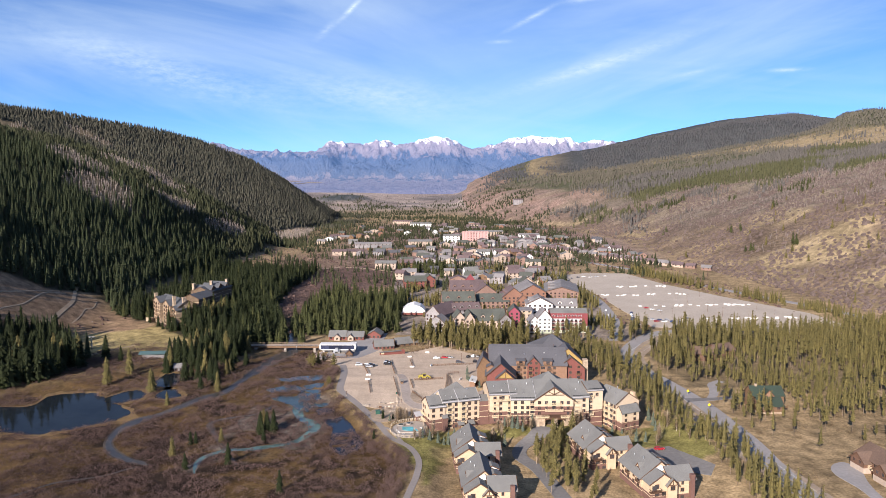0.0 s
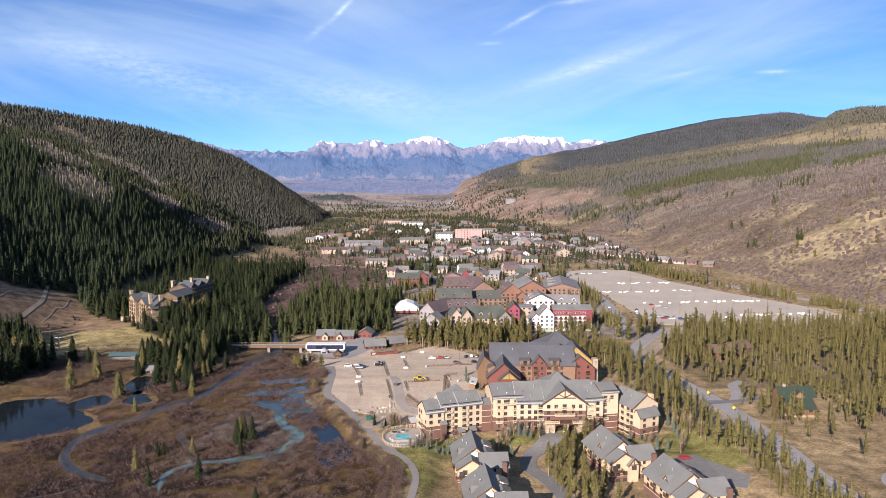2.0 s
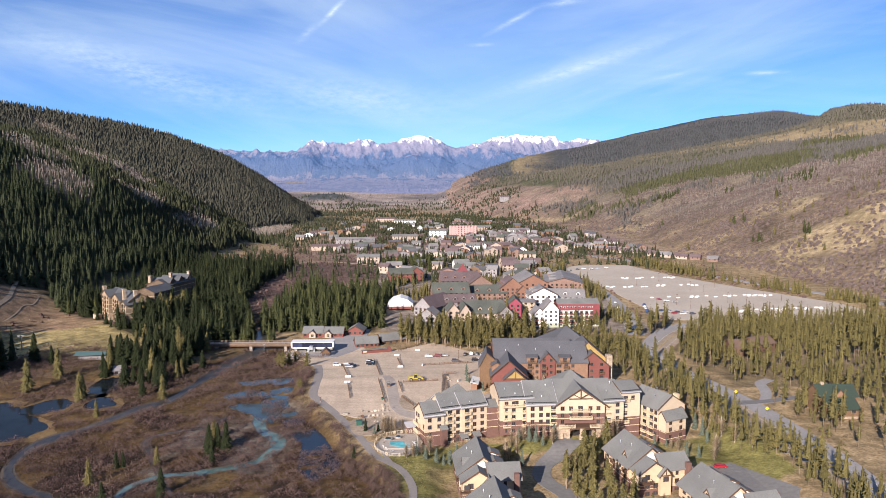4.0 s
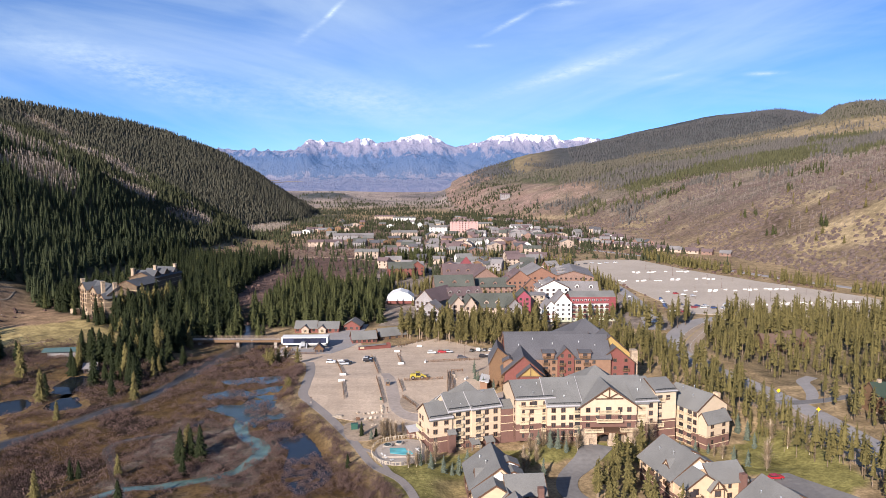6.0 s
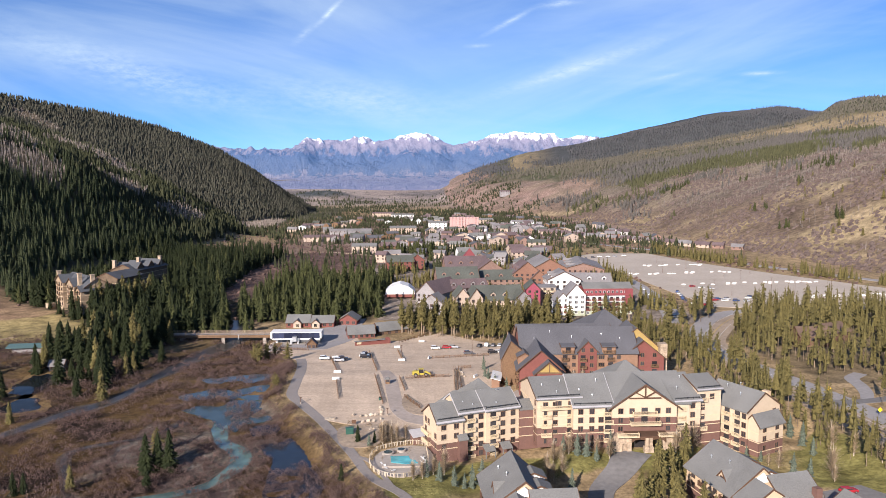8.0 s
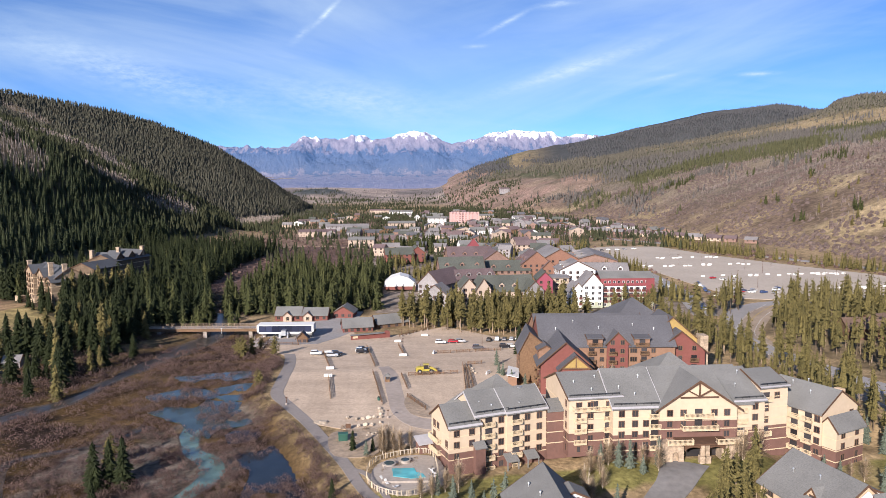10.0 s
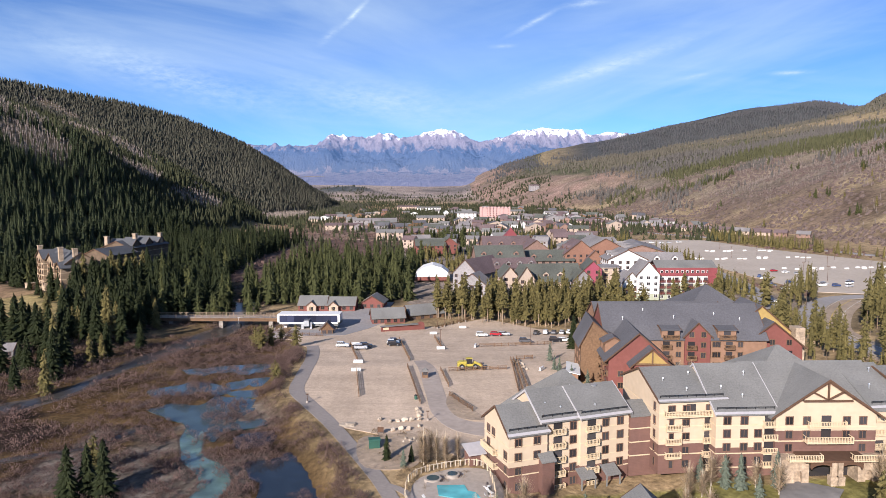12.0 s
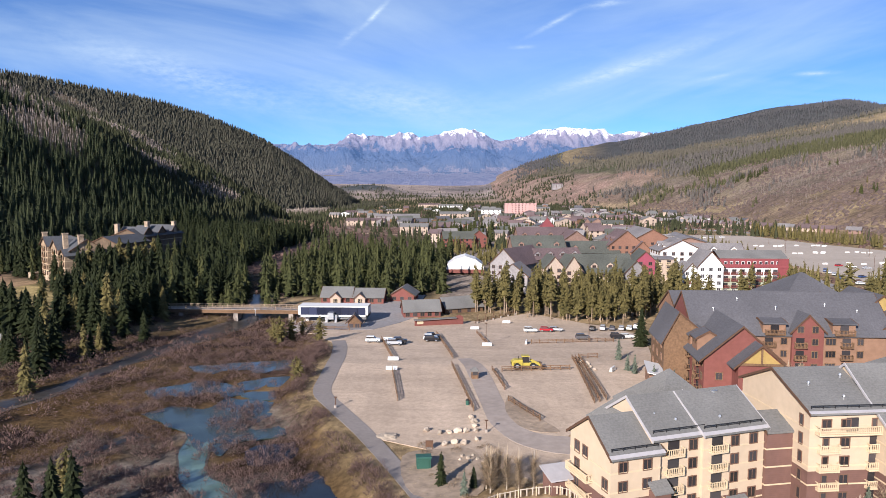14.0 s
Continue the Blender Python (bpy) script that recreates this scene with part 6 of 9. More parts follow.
    beam(9.8, 14.9, 13.0, 16.6)
    beam(0.2, 12.2, 9.8, 18.5, 0.4)
    beam(19.4, 12.2, 9.8, 18.5, 0.4)
    piece("truss", bm, DARK_TRIM, L, f, "dark timber truss in the gable")
    # entrance porch
    openings(L, f, [2.6, 6.0, 13.8, 17.0], [5.3], ["w..w"])
    # Dark glass sheet on the wall stands for the shaded depth of the entrance.
    piece("entrance_opening", box(bmesh.new(), 4.2, 15.6, -0.12, 0.1, -0.8, 3.6), PANE, L, f)
    for x0, x1, a in ((-0.6, 5.0, 3.0), (14.4, 20.2, 16.6)):
        bm = bmesh.new()
        arch = [(x0, -1.0), (a - 0.7, -1.0)] + [(a - 0.7 * math.cos(k * math.pi / 8), 1.3 + 0.8 * math.sin(k * math.pi / 8)) for k in range(9)] + [(a + 0.7, -1.0), (x1, -1.0), (x1, 4.3), (x0, 4.3)]
        prism(bm, arch, -3.4, -2.7, "y")
        piece("stone_wall", bm, STONE, L, f, "rough buff stone wall with an arched niche")
        piece("stone_return", box(bmesh.new(), x0, x1, -2.7, 0.0, -1.0, 4.2), STONE, L, f)
    for x in (9.2, 10.4):
        piece("stone_pier", box(box(bmesh.new(), x - 0.75, x + 0.75, -4.9, -3.5, -1.2, 1.4), x - 0.45, x + 0.45, -4.6, -3.8, 1.4, 4.2), STONE, L, f, "buff stone pier")
    bm = bmesh.new()
    for x in (7.1, 12.5):
        pts = [(x - 2.3, 3.0)] + [(x - 2.1 * math.cos(k * math.pi / 8), 2.6 + 1.0 * math.sin(k * math.pi / 8)) for k in range(9)] + [(x + 2.3, 3.0), (x + 2.3, 4.3), (x - 2.3, 4.3)]
        prism(bm, pts, -4.4, -4.1, "y")
    piece("porch_arch", bm, DARK_TRIM, L, f, "dark timber arches over the entrance")
    piece("porch_roof", box(bmesh.new(), 3.6, 16.0, -4.9, 0.0, 4.2, 4.6), DARK_TRIM, L, f, "dark porch deck")
    balcony(L, f @ pose(3.6, -3.6, 4.6), 6.4, 1.4, door=False)
    balcony(L, f @ pose(15.8, -3.6, 4.6), 6.4, 1.4, door=False)
    wing(L, pose(48.0, 352.0, 0), 17, 16, 8, 14.5, 20.4, hip=8.2, belts=False)
    # right of the gable
    g = pose(66.2, 340.6, 0, 0, 0, 8)
    wing(L, g, 8.4, 18, -3.2, 12.8, 18.4, split=5.2, flash=FLASH, ridge_at=0.6, barge=SHINGLE)
    openings(L, g, [2.0, 5.8], [11.2, 8.4, 5.6, 2.8, 0.8], ["bw", "bw", "bw", "bw", ".w"])
    h = pose(74.2, 343.6, 0, 0, 0, 12)
    wing(L, h, 8.2, 15, -3.2, 15.3, 18.0, split=5.2, flash=FLASH)
    openings(L, h, [1.8, 5.0], [13.0, 9.8, 6.8, 4.0], ["bw", "w.", "w.", "b."])
    vents(L, g, [(2.5, 4.0, 15.2), (5.5, 8.0, 17.4)])
    # right wing turned towards the road
    w = pose(87.6, 338.8, 0, 0, 0, 26)
    wing(L, w, 14.6, 17, -4.6, 9.9, 14.6, axis="y", split=1.5)
    lw = side(w, "left", 14.6, 17)
    openings(L, lw, [2.4, 5.8, 9.6, 13.4, 15.8], [8.2, 5.4, 2.6, -0.3, -3.0], ["wwbbw", "wwbbw", "wwbbw", "wwbbw", "w.bb."])
    openings(L, w, [12.0], [8.4, 5.6, 2.6, -0.4], ["w", "w", "w", "w"])
    low = w @ pose(0.6, -3.6, 0)
    wing(L, low, 11.0, 4.4, -4.6, 6.6, 9.2, axis="x", split=1.5, belts=True)
    openings(L, low, [2.6, 8.2], [5.0, 2.2, -0.6, -3.0], ["ww", "ww", "ww", ".w"])
    rl = side(low, "right", 11.0, 4.4)
    openings(L, rl, [2.2], [5.0, 2.2], ["w", "w"])
    piece("chimney", box(bmesh.new(), 14.4, 15.9, 4.2, 6.4, -4.6, 12.9), CREAM2, L, w)
    for ox, oy, ww in ((79.0, 352.0, 12),):
        wing(L, pose(ox, oy, 0, 0, 0, 26), ww, 10, 8, 10.6, 15.2, hip=4.5, belts=False)
    vents(L, w, [(4.0, 6.0, 12.8), (9.0, 10.0, 14.2), (5.4, 12.0, 13.8)])
    # low entrance canopies by the wing
    for dx in (14.4, 20.0):
        bm = bmesh.new()
        slab(bm, [(dx, -2.6, -0.6), (dx + 3.4, -2.6, -0.6), (dx + 3.4, 0, 0.7), (dx, 0, 0.7)], 0.2)
        for x in (dx + 0.2, dx + 3.2):
            box(bm, x - 0.12, x + 0.12, -2.5, -2.26, -3.2, -0.7)
        piece("canopy", bm, SHINGLE, L, m)


lodge()


# ---- the rust-red lodge behind ----
def red_lodge():
    R = building("red_lodge", 52, 410, -0.5, "rust-red and ochre timber lodge with charcoal roofs", "hotel")
    k = dict(roof=SHINGLE_DARK, belts=False, storey=3.0)
    main = pose(28.5, 404.6, 0, 0, 0, -1.5)
    wing(R, main, 46, 20, -0.6, 12.4, 20.6, up=OCHRE, **k)
    openings(R, main, [17.5, 21.0, 24.6, 28.2, 31.8, 35.4, 38.6], [10.6, 7.6, 4.6, 1.6], ["bwbwWbw"] * 4, trim=TIMBER, key="timber", bal=TIMBER)
    piece("gable_cladding", prism(bmesh.new(), [(0.05, 8.0), (19.95, 8.0), (19.95, 12.4), (10, 20.5), (0.05, 12.4)], -0.12, 0.05, "x"), RUST, R, main, "rust-red boarding on the gable end")
    d = main @ pose(22.6, -0.8, 0)
    wing(R, d, 7.2, 9, -0.6, 13.2, 16.9, axis="y", up=RUST, **k)
    openings(R, d, [1.8, 5.2], [13.6, 10.6, 7.6, 4.6, 1.6], ["ww", "bw", "bw", "bw", "ww"], trim=TIMBER, key="timber", bal=TIMBER)
    for dx in (16.0, 32.0):
        s = main @ pose(dx, -0.2, 0)
        wing(R, s, 5.2, 6, 11.5, 14.8, 15.4, up=OCHRE, over=0.5, **k)
        balcony(R, s @ pose(2.6, -0.2, 12.4), 4.6, 0.8, TIMBER, "timber")
    r = pose(68.6, 405.2, 0, 0, 0, -2)
    wing(R, r, 16.8, 12, -0.6, 10.0, 16.8, axis="y", up=RUST, over=1.2, **k)
    openings(R, r, [3.6, 8.2, 13.0], [11.0, 7.6, 4.4, 1.4], [".ww", "bwb", "bwb", "bwb"], trim=TIMBER, key="timber", bal=TIMBER)
    y = pose(67.5, 411.5, 0, 0, 0, -2)
    wing(R, y, 17.5, 16, 4, 12.8, 20.4, axis="y", up=OLIVE, **k)
    building_part_chimney(R, 86.4, 410)
    lw = pose(26.2, 390.2, 0, 0, 0, -4)
    wing(R, lw, 15.6, 20, -0.6, 10.0, 16.8, axis="y", up=RUST, over=1.3, **k)
    openings(R, lw, [3.2, 6.4, 9.4, 12.6], [9.0, 5.8, 2.6], [".ww.", "w..w", "w..w"], trim=TIMBER, key="timber", bal=TIMBER)
    ll = side(lw, "left", 15.6, 20)
    openings(R, ll, [3, 7, 11, 15, 18], [8.4, 5.4, 2.4], ["wbwbw"] * 3, trim=TIMBER, key="timber", bal=TIMBER)
    for dy, hgt in ((4, 12.4), (10, 13.0)):
        s = ll @ pose(dy, -0.2, 0)
        wing(R, s, 4.6, 5, 9.5, hgt, hgt + 1.4, up=OCHRE, over=0.5, **k)
        window(R, s @ pose(2.3, 0, hgt - 0.9), 2.6, 1.0, TIMBER, "timber")
    p = pose(31.8, 385.6, 0, 0, 0, -4)
    wing(R, p, 9.2, 8, -0.6, 9.6, 13.6, axis="y", up=RUST, over=1.2, **k)
    bm = bmesh.new()
    prism(bm, [(0.4, 9.6), (8.8, 9.6), (4.6, 13.2)], -0.25, -0.05, "y")
    piece("gable_panel", bm, OLIVE, R, p)
    bm = bmesh.new()
    box(bm, 4.4, 4.8, -0.4, -0.2, 9.6, 13.2)
    box(bm, 0.2, 9.0, -0.4, -0.2, 9.4, 9.9)
    piece("gable_truss", bm, TIMBER, R, p)
    b = pose(21.4, 404.0, 0, 0, 0, -4)
    wing(R, b, 11, 15, -0.6, 10.8, 17.2, axis="y", up=TIMBER, ridge_at=0.3, **k)
    bl = side(b, "left", 11, 15)
    openings(R, bl, [3, 7.5, 12], [9.0, 6.0, 3.0], ["www"] * 3, trim=OCHRE, key="ochre")
    wing(R, pose(58, 428, 0), 27, 30, 6, 12.6, 22.0, roof=SHINGLE_DARK, hip=13, belts=False, up=OCHRE)
    wing(R, pose(30, 420, 0), 40, 20, -0.6, 12.4, 18.5, roof=SHINGLE_DARK, belts=False, up=OCHRE)
    vents(R, main, [(6, 5.0, 16.6), (12.5, 7.6, 18.6), (21, 5.4, 17.0), (33, 6.4, 17.6), (40, 5.0, 16.4)])
    # low shed with pale roof by the car park
    s = pose(19.6, 398.0, 0, 0, 0, 80)
    piece("shed_wall", box(bmesh.new(), 0, 11, 0, 3.0, -0.6, 3.4), OCHRE, R, s)
    bm = bmesh.new()
    slab(bm, [(-0.4, -0.6, 3.5), (11.4, -0.6, 3.5), (11.4, 3.4, 4.3), (-0.4, 3.4, 4.3)], 0.2)
    piece("shed_roof", bm, WHITE, R, s)


def building_part_chimney(parent, x, y):
    return piece("stone_chimney", box(bmesh.new(), x - 1.4, x + 1.4, y - 2, y + 2, -0.6, 14.5), STONE, parent, pose(0, 0, 0), "tall buff stone chimney")


red_lodge()


# ---- townhouses with grey roofs ----
def townhouse(x, y, rz, label):
    """Steep grey roofs, tan walls above brown ones; x, y: the far end of its ridge."""
    z = float(height(x, y - 12)) + 2.4
    H = building("townhouse", x, y, z, label, "townhouse", "townhouses by the drive")
    f = pose(x, y, z, 0, 0, rz)
    k = dict(low=BROWN, up=CREAM2, roof=SHINGLE, belts=True, storey=2.7)
    main = f @ pose(-8.0, -18.5, 0)
    wing(H, main, 14.5, 18.5, -3.4, 5.0, 10.8, axis="y", split=1.0, over=0.9, ridge_at=0.55, **k)
    front = f @ pose(-7.6, -25.0, 0)
    wing(H, front, 10.5, 8.0, -3.4, 5.2, 8.6, axis="y", split=0.9, over=0.8, **k)
    openings(H, front, [2.6, 5.6, 8.6], [3.9, 0.9, -1.8], ["w.w", "ww.", "ww."], w=1.5, h=1.5, trim=DARK_TRIM, key="dark")
    cross = f @ pose(1.0, -24.0, 0)
    wing(H, cross, 10.6, 9.6, -3.4, 5.6, 9.0, axis="x", split=-0.4, over=0.8, **k)
    openings(H, cross, [2.4, 5.4, 8.4], [4.2, 1.2, -1.8], ["ws.", ".w.", "ww."], trim=DARK_TRIM, key="dark")
    bay = f @ pose(-1.0, -26.4, 0)
    wing(H, bay, 3.8, 4.0, -3.4, 4.6, 6.8, axis="y", over=0.6, **{**k, "belts": False})
    window(H, bay @ pose(1.9, 0, 3.4), 1.7, 1.5, DARK_TRIM, "dark", 2)
    bm = bmesh.new()
    for x0 in (0.3, 1.9, 3.5):
        box(bm, x0 - 0.1, x0 + 0.1, -0.3, -0.1, 4.5, 6.6 - abs(x0 - 1.9) * 1.1)
    box(bm, 0, 3.8, -0.3, -0.1, 4.5, 4.75)
    piece("gable_truss", bm, DARK_TRIM, H, bay)
    gab = f @ pose(-1.2, -19.4, 0)
    piece("white_gable", prism(bmesh.new(), [(-3.0, 7.6), (3.2, 7.6), (0.9, 10.0)], -0.1, 0.2, "y"), WHITE, H, gab)
    piece("chimney", box(bmesh.new(), 9.2, 10.8, -25.6, -24.0, -3.4, 7.6), BROWN, H, f)
    for dy in (-16.0, -8.5):
        d = side(main, "right", 14.5, 18.5) @ pose(dy + 18.5, -0.4, 0)
        wing(H, d, 4.4, 5.5, 3.0, 7.2, 8.4, up=WHITE, roof=SHINGLE, over=0.5, belts=False)
        window(H, d @ pose(2.2, 0, 5.9), 2.2, 1.2, DARK_TRIM, "dark")
    deck = f @ pose(-8.6, -25.4, 0)
    balcony(H, deck @ pose(2.4, 0, 2.3), 4.6, 1.5, DARK_TRIM, "dark")
    lf = side(main, "left", 14.5, 18.5)
    openings(H, lf, [3, 7.5, 12, 16], [3.6, 0.9], ["wbwb", "wwww"], trim=DARK_TRIM, key="dark", bal=DARK_TRIM)
    # dormer on the lit slope
    dm = side(main, "left", 14.5, 18.5) @ pose(11.0, 1.6, 0)
    wing(H, dm, 2.8, 4.0, 4.5, 6.6, 8.2, axis="y", up=CREAM2, roof=SHINGLE, over=0.5, belts=False)
    window(H, dm @ pose(1.4, 0, 6.3), 1.1, 1.0, DARK_TRIM, "dark")
    vents(H, main, [(5, 8, 8.9), (4, 14, 8.0)])
    return H


townhouse(12.8, 311.0, 3, "tan and brown townhouse with steep grey shingle roofs")
townhouse(67.0, 314.0, 12, "tan and brown townhouse with steep grey shingle roofs")
townhouse(15.8, 276.5, 3, "tan townhouse with steep grey roofs beside the drive")
townhouse(82.5, 282.0, 12, "tan townhouse with steep grey roofs beside a parking court")


# ---- village houses ----
def house(name, x, y, w, d, rz, z0, eave, ridge, axis, wall, roof, label, category="house", group="", rows=None, cols=None, trim=None, key="pale", hip=0.0, faces=("front", "left"), storey=3.0, kind="w", base=None, boards=True, dormers=0):
    H = building(name, x, y, z0, label, category, group)
    m = pose(x, y, 0, 0, 0, rz) @ pose(-w / 2, 0, 0)
    wing(H, m, w, d, z0, eave, ridge, axis=axis, up=wall, roof=roof, hip=hip, belts=False, over=0.8, thick=0.35, split=(z0 + 3.2 if base else None), low=base or BROWN, boards=boards)
    n_rows = rows if rows is not None else max(1, int((eave - z0 - 0.6) / storey))
    for face in faces:
        span = w if face in ("front", "back") else d
        n = cols if (cols and face == "front") else max(2, int(span / 4.2))
        s = side(m, face, w, d)
        xs = [span * (i + 0.5) / n for i in range(n)]
        zs = [eave - 1.5 - storey * i for i in range(n_rows)]
        openings(H, s, xs, zs, [(kind * n)[:n]] * n_rows, w=1.5, h=1.5, trim=trim or BRONZE, key=key, bal=trim or TRIM)
    for k in range(dormers):
        front = axis == "x"
        long, deep = (w, d) if front else (d, w)
        s = m if front else side(m, "left", w, d)
        x, z = long * (k + 0.5) / dormers, eave + (ridge - eave) * 0.22
        q = s @ pose(x - 1.5, deep * 0.11, 0)
        wing(H, q, 3.0, deep * 0.34, z - 0.4, z + 1.5, z + 2.7, axis="y", up=wall, roof=roof, belts=False, over=0.4, thick=0.2, boards=False)
        window(H, q @ pose(1.5, 0, z + 0.8), 1.5, 1.1, trim or BRONZE, key)
    return H, m


SAGE = surface("sage_siding", (0.34, 0.36, 0.27), amount=0.1)
ROSE = surface("rose_brown_siding", (0.225, 0.142, 0.115), amount=0.2)
GREY_SIDING = surface("grey_siding", (0.25, 0.232, 0.235), amount=0.2)
ORANGE = surface("orange_brown_siding", (0.225, 0.118, 0.083), amount=0.12)
MAGENTA = surface("deep_pink_siding", (0.26, 0.06, 0.09), amount=0.08)
BEIGE = surface("beige_siding", (0.40, 0.315, 0.255), amount=0.1)
PINK = surface("pink_stucco", (0.50, 0.31, 0.29), amount=0.08)
GREEN_ROOF = surface("dull_green_roof", (0.086, 0.090, 0.078), amount=0.24, grain=1.5)
PLUM_ROOF = surface("plum_grey_roof", (0.130, 0.092, 0.094), amount=0.24, grain=1.5)
RED_ROOF = surface("red_metal_roof", (0.20, 0.050, 0.055), rough=0.6, amount=0.1, grain=1.5)
GREY_ROOF = surface("light_grey_roof", (0.20, 0.185, 0.185), amount=0.22, grain=1.5)
V = "village houses"


def village():
    H, m = house("white_hotel", 82.5, 547.6, 11, 16, 0, -0.5, 12.2, 18.4, "y", WHITE, GREY_ROOF, "white gabled hotel with grey roof and small balconies", "hotel", V, cols=3, trim=WHITE, key="white", base=SAGE)
    m2 = pose(88, 550, 0)
    wing(H, m2, 29, 15, -0.5, 11.4, 12.0, up=WHITE, roof=GREY_ROOF, belts=False, over=0.3, split=7.4, low=SAGE)
    m4 = pose(70.5, 549, 0, 0, 0, 3)
    wing(H, m4, 8.5, 13, -0.5, 8.4, 13.0, axis="y", up=WHITE, roof=GREY_ROOF, belts=False, over=0.7)
    openings(H, m4, [2.2, 6.2], [8.6, 5.6, 2.4], ["ww", "bb", "bb"], trim=WHITE, key="white", bal=RUST)
    bm = bmesh.new()
    slab(bm, [(-0.2, -0.5, 11.6), (29.2, -0.5, 11.6), (29.2, 2.0, 15.4), (-0.2, 2.0, 15.4)], 0.3)
    box(bm, -0.2, 29.2, 2.0, 15, 11.5, 15.2)
    piece("red_mansard_roof", bm, RED_ROOF, H, m2, "deep red sloping roof storey")
    bm = bmesh.new()
    slab(bm, [(-0.6, 1.7, 15.5), (29.6, 1.7, 15.5), (29.6, 8.5, 18.4), (-0.6, 8.5, 18.4)], 0.3)
    slab(bm, [(-0.6, 15.4, 15.5), (29.6, 15.4, 15.5), (29.6, 8.5, 18.4), (-0.6, 8.5, 18.4)], 0.3)
    piece("upper_roof", bm, SHINGLE, H, m2)
    for i in range(11):
        window(H, m2 @ pose(1.8 + i * 2.55, 0.35, 13.3), 1.1, 1.3, WHITE, "white", 0)
    openings(H, m2, [2 + 3.6 * i for i in range(8)], [9.6, 6.6, 3.6, 0.9], ["bbbbbbbw", "bbbbbbbw", "bbbbbbbw", "wwwwwwww"], trim=WHITE, key="white", bal=TIMBER)
    piece("end_wall", box(bmesh.new(), 24.6, 29.1, -0.25, 0.1, 5.4, 15.3), RED_ROOF, H, m2)
    house("white_house", 86, 600, 22, 20, 0, -1, 14, 19.4, "y", WHITE, GREY_ROOF, "white gabled village house with grey roof", "house", V, cols=5, dormers=2)
    house("white_house", 104, 604, 30, 16, -6, -1, 12, 17, "x", WHITE, GREY_ROOF, "long white village house with grey roof", "house", V, dormers=3)
    house("magenta_house", 61, 575, 9, 18, -4, -1, 11.6, 15.8, "y", MAGENTA, GREEN_ROOF, "deep pink village house with gable", "house", V, cols=2)
    house("flat_house", 70, 584, 14, 14, -4, -1, 11.4, 11.9, "x", BEIGE, GREY_ROOF, "beige flat-roofed house with balconies", "house", V, kind="b")
    house("orange_house", 67.5, 642, 20, 22, 4, -1, 13.5, 21.4, "y", ORANGE, PLUM_ROOF, "orange-brown gabled village house", "house", V, cols=5, dormers=2)
    house("orange_house", 76, 640, 11, 12, 4, -1, 10, 15.4, "y", ORANGE, PLUM_ROOF, "orange-brown gabled annexe with dark roof", "house", V, cols=3)
    house("long_hall", 88, 664, 26, 40, 2, -1, 14, 21.0, "y", ORANGE, GREY_ROOF, "dark brown hall with broad grey roof", "hall", V, cols=5)
    house("long_hall", 122, 700, 34, 60, -8, -1, 8.6, 13.4, "y", ROSE, GREY_ROOF, "hall with a very broad pale grey roof", "hall", V, dormers=3)
    house("rose_house", 44, 676, 20, 26, 6, -1, 12, 19, "y", ROSE, PLUM_ROOF, "rose-brown gabled house with plum roof", "house", V, cols=4)
    house("red_roof_house", 26, 690, 34, 24, 4, -1, 13, 20, "x", ROSE, PLUM_ROOF, "large rose-brown house with plum roof", "house", V, dormers=4)
    house("clock_house", 30, 700, 16, 16, 4, -1, 15, 25.5, "x", ROSE, RED_ROOF, "house with a steep red pyramid roof", "house", V, hip=7.9)
    house("green_roof_house", 16, 628, 30, 18, 6, -1.5, 12, 18.8, "x", ROSE, GREEN_ROOF, "brown house with long green roof", "house", V, dormers=3)
    house("green_roof_house", 48, 640, 30, 18, 2, -1.5, 9.4, 15, "x", ROSE, GREEN_ROOF, "brown house with long green roof", "house", V, dormers=3)
    house("grey_house", -7, 575, 15, 30, -32, -2, 9.4, 16.6, "y", GREY_SIDING, PLUM_ROOF, "grey gabled house with plum-brown roof", "house", V, cols=4, dormers=2)
    house("grey_house", -4, 556, 14, 12, -20, -2, 6.4, 11.6, "y", GREY_SIDING, GREY_ROOF, "small grey gabled house before pines", "house", V, cols=3)
    house("grey_house", 18, 592, 34, 14, 16, -2, 10.5, 15.0, "x", GREY_SIDING, PLUM_ROOF, "long grey house with plum roof and dormers", "house", V, dormers=5)
    house("white_green_house", 23, 552, 8, 16, 6, -1.5, 9.6, 15.4, "y", BEIGE, GREEN_ROOF, "cream gabled house with green-grey roof", "house", V, cols=2)
    house("white_green_house", 15, 555, 8, 16, 6, -1.5, 10.4, 15.0, "y", BEIGE, GREEN_ROOF, "cream gabled house with green-grey roof", "house", V, cols=2)
    house("white_green_house", 38, 560, 30, 20, 6, -1.5, 7.6, 15.0, "x", BEIGE, GREEN_ROOF, "cream house with broad green-grey roof", "house", V, dormers=4)
    house("white_green_house", 52, 556, 10, 14, 10, -1.5, 8.4, 13.2, "y", GREY_SIDING, GREEN_ROOF, "grey gabled house with green roof", "house", V, cols=2)
    house("green_lodge", -30, 800, 26, 16, 8, -3, 5, 10, "x", RUST, GREEN_ROOF, "low red lodge with green roof", "house", V)
    house("green_lodge", -14, 806, 14, 20, 8, -3, 5.4, 11, "y", RUST, GREEN_ROOF, "low red lodge with green gable roof", "house", V)
    house("yellow_house", 96, 770, 14, 16, 6, -1, 8, 14, "y", BEIGE, GREEN_ROOF, "yellow gabled house with green roof", "house", V, cols=3)
    house("yellow_house", 92, 845, 20, 12, 6, -1, 9, 13, "x", BEIGE, PLUM_ROOF, "pale beige house among village roofs", "house", V)


village()


